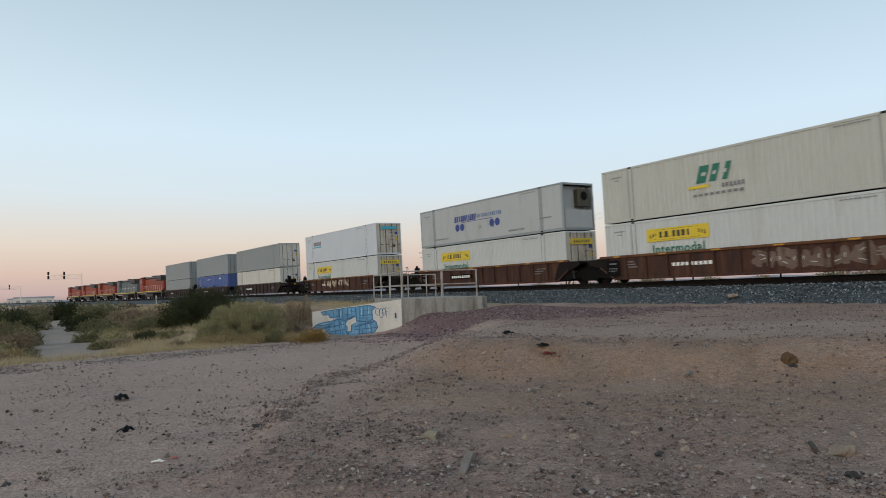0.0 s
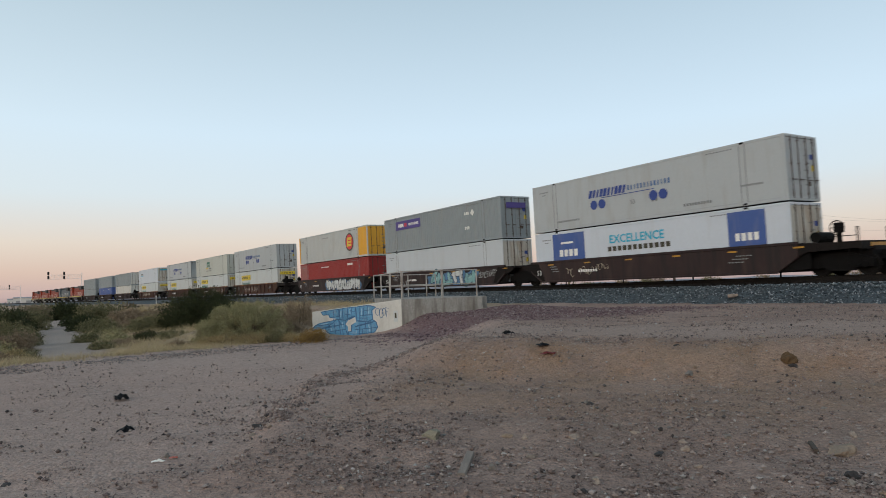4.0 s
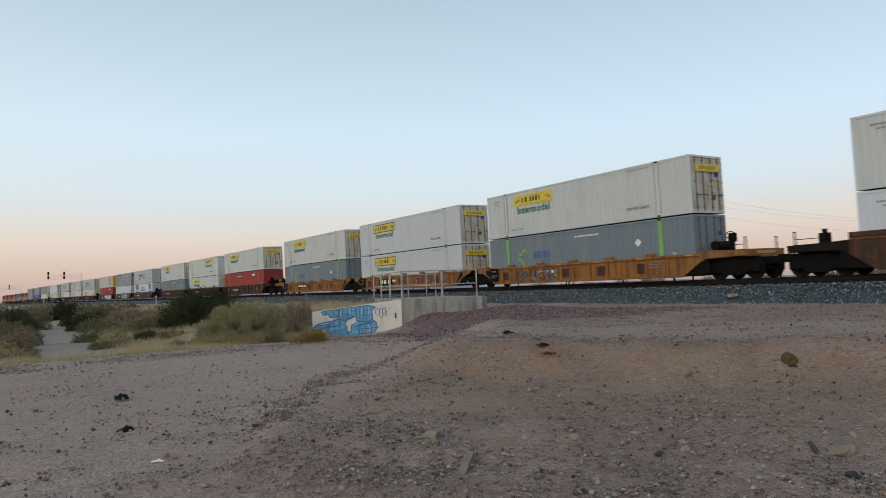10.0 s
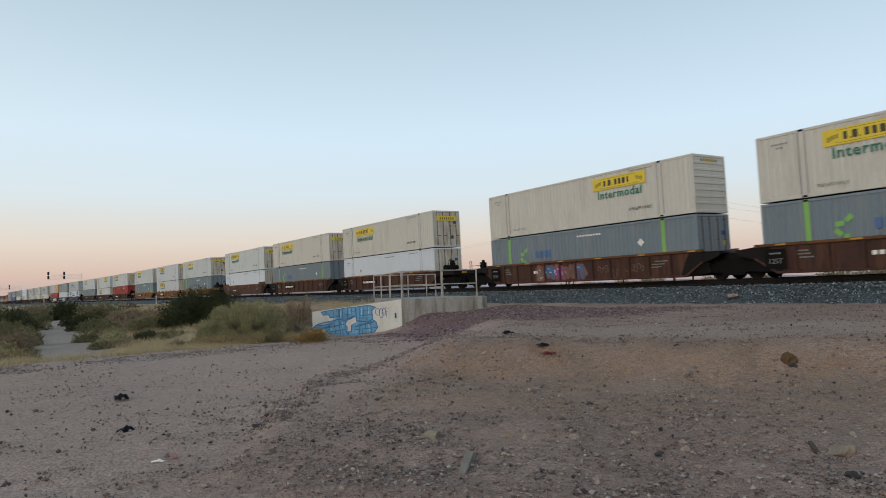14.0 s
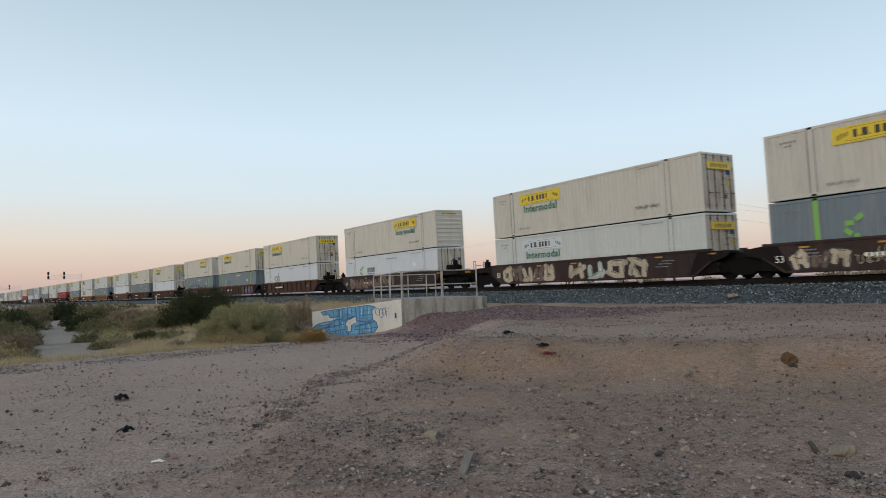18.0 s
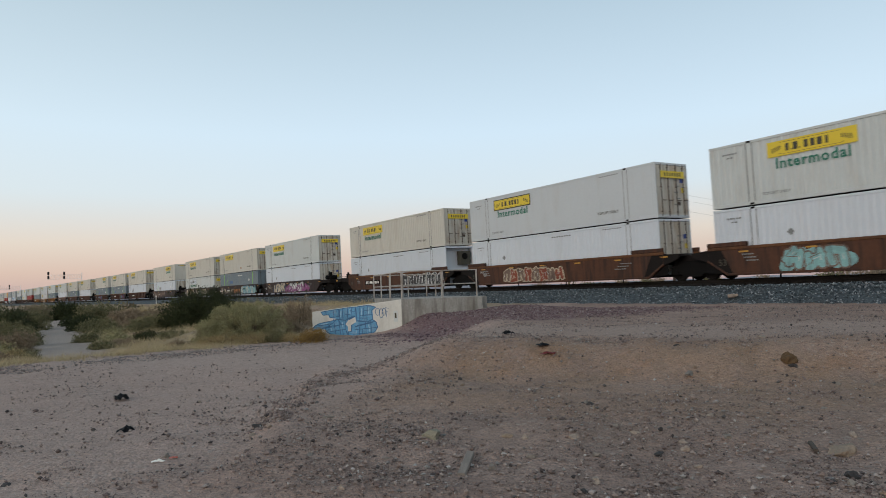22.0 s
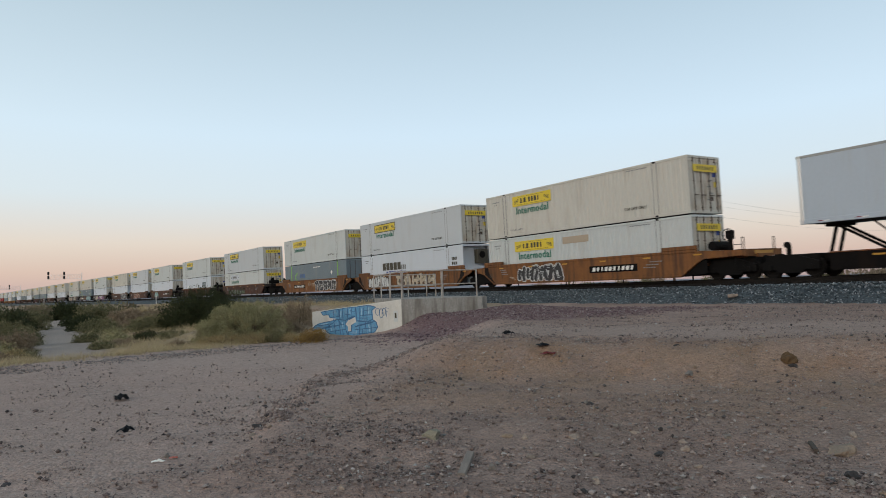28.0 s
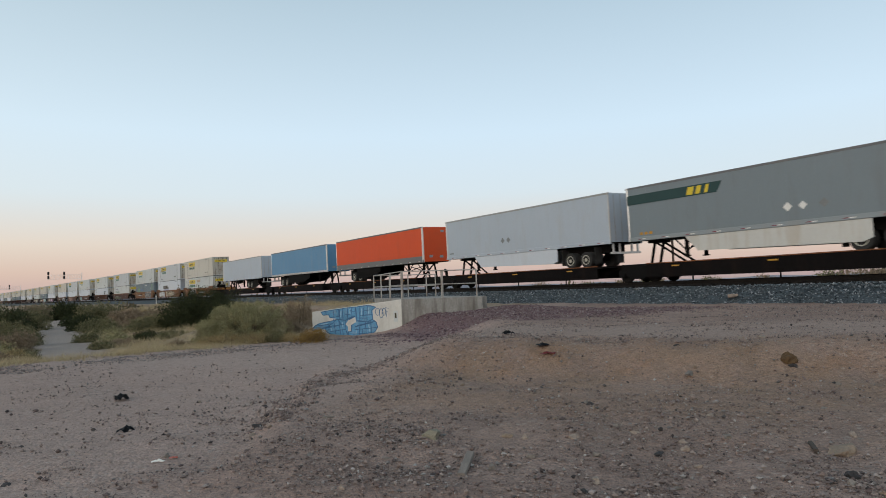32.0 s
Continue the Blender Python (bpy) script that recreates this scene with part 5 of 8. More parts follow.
EMPW = paint("dull_white_paint", (0.44, 0.46, 0.455), 0.25)
LOW, UP = 0.35, 0.35 + HIGH + 0.065
B, D_, Y_, O_, O2 = CARB, CARD, CARY, CARO, CARO2
LJ = "off-white ribbed container with a yellow sign panel"
LJL = "off-white container in the well under another, yellow sign panel"
LG = "grey ribbed container with lime green posts"
LW = "plain white container in the well under another"


YELLOWED = (121.2, 101.8, 78.45, 59.05, 39.6, 16.5, -6.9, -26.2, -69.15, -217.0)


def jb(s, h, **kw):
    tone = BEIGE if h > 1 and s in YELLOWED else SMW if kw.get("smooth_side") else WHITE
    return container("yellowed off-white ribbed container with a yellow sign panel" if tone is BEIGE else LJ if h > 1 else LJL, tone, s, h, sign=kw.pop("sign", 0), **kw)


def grey(s):
    return container(LG, GREY, s, LOW, lime=True, extra=deco_cofc)


def white(s, paint_=None, **kw):
    return container(LW, paint_ or WHITE2, s, LOW, extra=kw.pop("extra", deco_plain), **kw)


def spray(cols, seed, a, b, z0=0.3, z1=1.4, n=6, cloud=None):
    return lambda w, ly, gx: graffiti(w, ly - b, ly - a, z0, min(z1, 1.33), cols, seed, gx, n, cloud)


def both(*fs):
    def run(w, ly, gx):
        for f in fs:
            f(w, ly, gx)
    return run


BR, DB = "rust-brown ribbed well car with worn paint", "dark brown well car with sprayed graffiti"
YL, OR, OO = "yellow ribbed well car with grime", "smooth rust-orange well car with worn paint", "orange well car with sprayed graffiti"
# distant first cars
well_car(D_, "dark brown well car among the first cars", 479.2, True, True)
container("grey container over a paler one", GREYL, 479.2, UP)
container("pale grey-green container in the well", GREYL, 479.2, LOW)
well_car(D_, "dark brown well car among the first cars", 458.5, True, False)
container("grey-green container on a blue one", GREYL, 458.5, UP)
container("blue container with small white marks", BLUED, 458.5, LOW, extra=deco_red)
well_car(D_, "dark brown well car among the first cars", 438.15, False, True)
container("grey container with rusty lock rods", GREYL, 438.15, UP, door_paint=CREAM)
container("dirty cream container in the well", CREAM, 438.15, LOW)
well_car(B, BR, 414.0, True, False, tag=spray([SPRAY_S, SPRAY_C], 3, 5, 11, 0.7, 1.3))
container("white container with a grey and teal marking", WHITE2, 414.0, UP, True, extra=deco_karten)
jb(414.0, LOW)
well_car(B, BR, 390.3, True, False)
container("white refrigerated container with navy marking and dark nose unit", DULLW, 390.3, UP, True, reefer="rear", extra=deco_alliance, frame_paint=GREYL)
jb(390.3, LOW)
well_car(B, BR, 371.0, False, False, tag=spray([SPRAY_S, SPRAY_S], 4, 9, 15, 0.5, 1.2))
container("grey-white ribbed container with a green and yellow emblem", ABFW, 371.0, UP, extra=deco_abf)
jb(371.0, LOW)
well_car(B, BR, 351.3, False, True, tag=spray([SPRAY_S, SPRAY_S], 8, 4, 10, 0.5, 1.1))
container("white smooth container with navy marking", DULLW, 351.3, UP, True, extra=deco_alliance)
jb(351.3, LOW)
well_car(D_, DB, 327.9, True, False, ribbed=False, tag=both(tags(SPRAY_S, 121, 2.5, 6.0, 3), spray([SPRAY_K, SPRAY_W], 21, 7.5, 15, 0.22, 1.30, 8, SPRAY_B)))
container("white ribbed container with yellow ends and a round emblem", EMPW, 327.9, UP, extra=deco_emp, door_paint=YELLOW)
container("red container with a faded end", RED, 327.9, LOW, extra=deco_emp_low)
well_car(D_, DB, 308.45, False, False, ribbed=False, tag=both(spray([SPRAY_I, SPRAY_T, SPRAY_W, SPRAY_T], 22, 7.6, 13.6, 0.24, 1.33, 4, SPRAY_B), tags(SPRAY_W, 23, 2.2, 3.6, 2), tags(SPRAY_W, 24, 14.0, 15.6, 2)))
container("light grey ribbed container with a purple banner", GREYL, 308.45, UP, extra=deco_fed)
container("dirty white container with stained sides", SMW, 308.45, LOW, True)
well_car(D_, DB, 289.0, False, True, ribbed=False, tag=tags(SPRAY_C, 25, 3.0, 6.4, 3))
container("white refrigerated container with navy marking", DULLW, 289.0, UP, True, extra=deco_alliance, reefer="front")
container("white container with dark blue panels and teal words", WHITE2, 289.0, LOW, True, extra=deco_kllm)
well_car(B, BR, 265.2, True, False)
jb(265.2, UP, smooth_side=True)
grey(265.2)
well_car(B, BR, 245.85, False, False)
jb(245.85, UP, doors_rear=False)
jb(245.85, LOW)
well_car(B, BR, 226.4, False, True)
jb(226.4, UP)
container("red ribbed container in the well", RED, 226.4, LOW, extra=deco_red)
well_car(Y_, YL, 203.0, True, False, top=1.3)
jb(203.0, UP)
grey(203.0)
well_car(Y_, "yellow ribbed well car with faded red graffiti", 183.6, False, False, top=1.3, tag=both(white_slabs(5.2), spray([SPRAY_S, SPRAY_D], 32, 9.6, 13.2, 0.35, 1.1, 4)))
jb(183.6, UP, sign=1, smooth_side=True)
jb(183.6, LOW, sign=1, smooth_side=True)
well_car(Y_, YL, 164.1, False, True, top=1.3, tag=spray([SPRAY_K, SPRAY_S], 31, 3, 7, 0.3, 1.1, 5))
jb(164.1, UP)
grey(164.1)
well_car(O_, OR, 140.6, True, False, ribbed=False, raised=True)
jb(140.6, UP)
white(140.6)
well_car(O_, OR, 121.2, False, False, ribbed=True)
jb(121.2, UP)
grey(121.2)
well_car(O_, OR, 101.8, False, True, ribbed=True)
jb(101.8, UP)
white(101.8)
well_car(B, BR, 78.45, True, False, tag=both(spray([SPRAY_D, SPRAY_N, SPRAY_S, SPRAY_P], 33, 5, 9, 0.3, 1.2, 5, SPRAY_S), tags(SPRAY_S, 133, 10, 13, 3)))
jb(78.45, UP, doors_rear=False)
grey(78.45)
well_car(B, BR, 59.05, False, False, tag=spray([SPRAY_K, SPRAY_B, SPRAY_P, SPRAY_G], 34, 11.0, 15.4, 0.3, 1.25, 6, SPRAY_D))
jb(59.05, UP)
grey(59.05)
well_car(B, BR, 39.6, False, True)
jb(39.6, UP)
white(39.6, extra=deco_go)
well_car(D_, "dark brown well car with faded graffiti", 16.5, True, True, ribbed=False, tag=spray([SPRAY_S, SPRAY_S], 35, 1.5, 10, 0.4, 1.2, 7))
jb(16.5, UP, doors_rear=False)
container("white ribbed container with a green emblem", WHITE2, 16.5, LOW, doors_rear=True, lime=False, extra=lambda c, hy: deco_cofc(c, hy, 1))
well_car(D_, DB, -6.9, True, False, ribbed=False, tag=both(spray([SPRAY_K, SPRAY_C, SPRAY_S], 36, 1.2, 6.2, 0.25, 1.32, 5), spray([SPRAY_K, SPRAY_C, SPRAY_C, SPRAY_M], 37, 7.2, 13.2, 0.25, 1.33, 4)))
jb(-6.9, UP)
jb(-6.9, LOW, sign=2)
well_car(D_, DB, -26.2, False, False, ribbed=False, tag=both(spray([SPRAY_K, SPRAY_C, SPRAY_S], 38, 1.2, 3.6, 0.3, 1.1, 3), tags(SPRAY_C, 138, 3.8, 7.0, 6), name_shapes(SPRAY_O, 7.2, 9.9), spray([SPRAY_B, SPRAY_T, SPRAY_M], 39, 10.3, 16.1, 0.24, 1.33, 6, SPRAY_T)))
jb(-26.2, UP, word_low=False, extra=lambda c, hy: child("patch", box_mesh("patch_s", (-1.302, -1.29, -0.22, 0.22, -0.13, 0.13), RUSTP), c, Matrix.Translation((0, hy - 9.6, 0.55)), "rusty spot"))
grey(-26.2)
well_car(D_, DB, -45.5, False, True, ribbed=False, tag=both(tags(SPRAY_C, 140, 1.4, 3.0, 2), spray([SPRAY_I, SPRAY_C], 40, 3.4, 6.9, 0.24, 1.33, 3, SPRAY_I), spray([SPRAY_P, SPRAY_P], 141, 7.1, 14.0, 0.3, 1.0, 6), spray([SPRAY_K, SPRAY_W], 41, 8.3, 12.6, 0.24, 1.33, 4)))
jb(-45.5, UP)
white(-45.5)
well_car(O_, OR, -69.15, True, False, ribbed=False, raised=True, tag=both(number_strip(4.9, 2.8), spray([SPRAY_W, SPRAY_K], 42, 10.2, 16.4, 0.26, 1.30, 7)))
jb(-69.15, UP)
white(-69.15, reefer="rear")
well_car(O_, OR, -88.7, False, False, ribbed=False, raised=True, tag=both(tags(SPRAY_W, 143, 1.4, 2.4, 1), spray([SPRAY_C, SPRAY_D, SPRAY_S], 43, 4.0, 9.6, 0.3, 1.15, 8)))
jb(-88.7, UP, sign=1, smooth_side=True)
white(-88.7)
well_car(O_, OR, -108.0, False, True, ribbed=False, raised=True, tag=both(spray([SPRAY_S, SPRAY_T], 44, 3.6, 6.2, 0.28, 1.25, 3, SPRAY_T), number_strip(12.0, 3.6), tags(SPRAY_S, 144, 13.2, 15.2, 2)))
jb(-108.0, UP)
white(-108.0)
well_car(O_, "ribbed rust-brown well car with a yellowed edge", -131.4, True, True, ribbed=True, tag=tags(SPRAY_W, 131, 3.0, 5.5, 2))
jb(-131.4, UP)
white(-131.4, WHITE2, extra=deco_rl)
well_car(B, "brown well car with faded graffiti", -154.85, True, True, ribbed=False, tag=both(spray([SPRAY_K, SPRAY_G], 45, 2.4, 9.5, 0.25, 0.8, 9), tags(SPRAY_S, 145, 10, 13, 3)))
jb(-154.85, UP, sign=1, smooth_side=True)
jb(-154.85, LOW, sign=2)
well_car(O2, OO, -178.3, True, False, ribbed=False, raised=True, tag=both(number_strip(5.0), tags(SPRAY_C, 146, 6.8, 9.2, 4), spray([SPRAY_W, SPRAY_K], 46, 9.3, 14.4, 0.24, 1.33, 5)))
jb(-178.3, UP)
grey(-178.3)
well_car(O2, OO, -197.75, False, False, ribbed=False, raised=True, tag=both(spray([SPRAY_K, SPRAY_W], 47, 2.0, 6.0, 0.3, 1.3, 5), spray([SPRAY_K, SPRAY_C], 48, 7.0, 13.0, 0.3, 1.35, 5)))
jb(-197.75, UP, sign=1, smooth_side=True)
container("white smooth container with a dark marking and blue word", WHITE2, -197.75, LOW, True, extra=deco_prime, reefer="rear")
well_car(O2, OO, -217.0, False, True, ribbed=False, raised=True, tag=both(tags(SPRAY_C, 149, 2.6, 3.4, 1), spray([SPRAY_W, SPRAY_K], 49, 3.5, 7.6, 0.26, 1.33, 5), number_strip(11.5, 3.4)))
jb(-217.0, UP)
jb(-217.0, LOW, extra=lambda c, hy: child("patch", box_mesh("patch", (-1.302, -1.29, -1.05, 1.05, -0.20, 0.20), TANP), c, Matrix.Translation((0, hy - 8.3, 2.3)), "tan repair patch"))


# -- road trailers on spine cars --
TAPE_R = mat("dull_red_tape", (0.20, 0.03, 0.05), 0.5, vary=0.1)


def hand_holes():
    g = Geo()
    for q in range(6):
        y, z = 0.165 * math.cos(math.pi * q / 3), 0.165 * math.sin(math.pi * q / 3)
        g.tube((-1.243, y, z), (-1.16, y, z), 0.034, 6)
    return g.mesh("hand_hole", BLACK)


def trailer(label, paint_, s, reversed_=False, skirt=False, low_band=None, marks=None, top=None, bogie=3.4, dark=(2.0, 8.0)):
    """A 53-foot van trailer; its floor is 2.2 m above the rails. reversed_: its wheels lead."""
    t = thing("road_trailer", label, "trailer", "trailers on the train")
    z0, z1 = 2.18, 5.03
    for out in (-1, 1):
        x = out * 1.30

        child("side_panel", corrugated(paint_, x, out, -HALF + 0.08, HALF - 0.08, z0 + 0.2, z1 - 0.1, pitch=1.22, depth=-0.006, shape=((0.0, 0), (0.96, 0), (0.965, 1), (0.995, 1))), t)
        a, b = sorted((out * 1.31, out * 1.24))
        child("top_rail", box_mesh("t_top_rail", (a, b, -HALF, HALF, z1 - 0.12, z1), top or GREYB, 0.02), t)
        br = child("bottom_rail", box_mesh("t_bottom_rail", (a, b, -HALF, HALF, z0, z0 + 0.22), low_band or (GREYL if paint_ is TRG else TRW if paint_ is TRW else ALU), 0.02), t)
        if low_band:
            a, b = sorted((out * 1.308, out * 1.28))
            child("lower_band", box_mesh("lower_band", (a, b, -HALF + 0.05, HALF - 0.05, z0 + 0.2, z0 + 0.5), low_band), t, None, "bare grey lower band")
        if out < 0:
            for i in range(11):
                for k, m_ in ((0, TAPE_R), (1, SIGN_W)):
                    child("marker_tape", box_mesh("tape", (-0.003, 0.003, -0.11, 0.11, -0.018, 0.018), m_), br, Matrix.Translation((-1.314, HALF - 0.8 - i * 1.45 - k * 0.24, z0 + 0.09)))
    child("roof", box_mesh("t_roof", (-1.26, 1.26, -HALF + 0.03, HALF - 0.03, z1 - 0.05, z1 - 0.005), WHITE2), t)
    child("floor", box_mesh("t_floor", (-1.26, 1.26, -HALF + 0.03, HALF - 0.03, z0 + 0.02, z0 + 0.16), BLACK), t)
    back = 1 if reversed_ else -1
    ye = back * HALF
    p, q = sorted((ye, ye - back * 0.06))
    for x0, x1 in ((-1.25, -0.006), (0.006, 1.25)):
        d = child("door", box_mesh("t_door", (x0, x1, p, q, z0 + 0.1, z1 - 0.06), paint_ if not reversed_ else WHITE2), t)
        for rx in (x0 + 0.35, x1 - 0.35):
            child("lock_rod", cached(("trod", rx, back), lambda: Geo().tube((rx, ye + back * 0.02, z0 + 0.1), (rx, ye + back * 0.02, z1 - 0.1), 0.014, 6).mesh("lock_rod", ROD)), d)
    for sx in (-1, 1):
        a, b = sorted((sx * 1.315, sx * 1.2))
        child("door_frame", box_mesh("t_door_frame", (a, b, p, q + (0.0 if back < 0 else 0.0), z0, z1), ALU, 0.02), t)
    yn = -back * HALF
    p, q = sorted((yn, yn + back * 0.06))
    child("nose_panel", box_mesh("t_nose", (-1.25, 1.25, p, q, z0 + 0.05, z1 - 0.03), paint_, 0.0), t)
    for sx in (-1, 1):
        child("nose_post", cached(("np", sx, back), lambda: Geo().tube((sx * 1.22, yn + back * 0.09, z0), (sx * 1.22, yn + back * 0.09, z1), 0.10, 12).mesh("nose_post", ALU)), t)
    if reversed_:
        for vx, vz in ((0.62, 4.68), (-0.55, 2.65), (0.45, 2.62)):
            child("nose_vent", box_mesh("t_vent", (-0.15, 0.15, -0.012, 0.012, -0.09, 0.09), GREYL), t, Matrix.Translation((vx, yn + (-0.015 if back > 0 else 0.015), vz)))
    # running gear
    for i in range(2):
        yy = back * (HALF - bogie - i * 1.25)
        for sx in (-1, 1):
            tyre = child("tyre", cached(("tyre", sx), lambda: Geo().disc_wheel(*sorted((sx * 0.68, sx * 1.22)), 0, 0, [(0, 0.27), (0.0, 0.41), (0.05, 0.455), (0.45, 0.455), (0.48, 0.41), (0.52, 0.41), (0.55, 0.455), (0.95, 0.455), (1.0, 0.41), (1.0, 0.27)], 24).mesh("tyre", RUBBER)), t, Matrix.Translation((0, yy, 1.405)))
            child("rim", cached(("rim", sx), lambda: Geo().disc_wheel(*sorted((sx * 1.10, sx * 1.235)), 0, 0, ([(0, 0.26), (0.3, 0.26), (1.0, 0.28), (1.0, 0.24), (0.45, 0.20), (0.5, 0.12), (1.0, 0.10), (1.0, 0.02)] if sx > 0 else [(1, 0.26), (0.7, 0.26), (0.0, 0.28), (0.0, 0.24), (0.55, 0.20), (0.5, 0.12), (0.0, 0.10), (0.0, 0.02)]), 20).mesh("rim", RIMM)), tyre)
            if sx < 0:
                child("hand_hole", cached("holes", hand_holes), tyre)["kind"] = "stuff"
        child("axle", cached("tax", lambda: Geo().tube((-1.1, 0, 0), (1.1, 0, 0), 0.07, 8).mesh("axle", BLACK)), t, Matrix.Translation((0, yy, 1.405)))
    yc = back * (HALF - bogie - 0.62)

    def slider():
        g = Geo().box(-0.62, -0.48, yc - 1.9, yc + 1.9, 1.72, 2.2).box(0.48, 0.62, yc - 1.9, yc + 1.9, 1.72, 2.2)
        g.box(-0.6, 0.6, yc - 0.1, yc + 0.1, 1.5, 1.8)
        return g.mesh("slider", BLACK)
    child("slider", cached(("slider", back, bogie), slider), t)
    for k in (0, 1):
        yy = yc - back * (1.35 if k else -1.3)
        child("mud_flap", box_mesh("flap", (-1.2, -0.62, -0.01, 0.01, 1.15, 2.1), RUBBER), t, Matrix.Translation((0, yy, 0)))
        child("mud_flap", box_mesh("flap2", (0.62, 1.2, -0.01, 0.01, 1.15, 2.1), RUBBER), t, Matrix.Translation((0, yy, 0)))

    def bumper():
        yb = ye - back * 0.1
        g = Geo().box(-1.2, 1.2, yb - 0.05, yb + 0.05, 1.62, 1.74)
        for sx in (-0.5, 0.5, -1.0, 1.0):
            g.box(sx - 0.05, sx + 0.05, yb - 0.04, yb + 0.04, 1.7, 2.2)
        return g.mesh("rear_bumper", ALU)
    child("rear_bumper", cached(("bump", back), bumper), t)
    yl = -back * (HALF - 3.2)
    for sx in (-0.75, 0.75):
        def leg():
            g = Geo().box(-0.07, 0.07, -0.07, 0.07, 1.28, 2.2).box(-0.12, 0.12, -0.12, 0.12, 1.22, 1.28)
            g.tube((0, 0, 1.5), (0, back * 0.9, 2.15), 0.035, 6)
            g.tube((0, 0, 1.5), (0, -back * 0.7, 2.15), 0.035, 6)
            return g.mesh("landing_leg", BLACK)
        child("landing_leg", cached(("leg", back), leg), t, Matrix.Translation((sx, yl, 0)))
    child("leg_brace", cached("lb", lambda: Geo().tube((-0.75, 0, 1.55), (0.75, 0, 2.0), 0.03, 6).tube((-0.75, 0, 2.0), (0.75, 0, 1.55), 0.03, 6).mesh("leg_brace", BLACK)), t, Matrix.Translation((0, yl, 0)))
    if skirt == 3:
        for sx in (-1, 1):
            a, b = sorted((sx * 1.24, sx * 1.21))
            p0, p1 = back * (HALF - bogie - dark[0]), back * (HALF - bogie - dark[1])
            child("side_skirt", cached(("dskirt", sx, back, bogie, dark), lambda: Geo().prism([(p0, 1.24), (p1 + back * 1.4, 1.34), (p1, 1.75), (p1, 2.2), (p0, 2.2)], 0, a, b).mesh("side_skirt", BLACK)), t, None, "black side skirt")
    elif skirt:
        for sx in (-1, 1):
            a, b = sorted((sx * 1.27, sx * 1.24))

            def sk():
                return Geo().prism([(3.9, 1.45), (-3.4, 1.30), (-3.8, 1.45), (-3.8, 2.2), (4.6, 2.2)] if back < 0 else [(-3.9, 1.45), (3.4, 1.30), (3.8, 1.45), (3.8, 2.2), (-4.6, 2.2)], 0, a, b).mesh("side_skirt", WHITE2 if skirt == 1 else CREAM)
            child("side_skirt", cached(("skirt", sx, back, skirt), sk), t)
    else:
        child("tool_box", box_mesh("tool_box", (-1.0, -0.4, -0.5, 0.5, 1.75, 2.1), BLACK, 0.04), t, Matrix.Translation((0, yl + back * 2.6, 0)))
    if marks:
        marks(t)
    MOVERS.append((t, s - HALF, 0.0))
    return t


def marks_white(t):
    for a in (0.0, -0.6):
        diamond(t, 1.3 + a, 3.1, 0.2, SIGN_S)
    bars(t, HALF - 0.7, 2.6, 0.6, 0.1, SIGN_S, 4)


def marks_abf(t):
    child("banner", cached("abfb", lambda: Geo().prism([(HALF - 0.1, 4.1), (HALF - 5.4, 4.1), (HALF - 5.7, 4.6), (HALF - 0.1, 4.6)], 0, -1.318, -1.308).mesh("banner", SIGN_DG)), t, None, "dark teal band")
    slant(t, HALF - 4.45, 4.35, 1.35, 0.38, SIGN_Y, 3, 0.22, 0.32, -1.324)
    diamond(t, -0.6, 3.0, 0.20, SIGN_W)
    diamond(t, -1.25, 3.0, 0.18, SIGN_W)
    diamond(t, -2.1, 3.0, 0.20, SIGN_S)
    bars(t, HALF - 1.2, 2.55, 0.9, 0.14, REFLECT, 3)


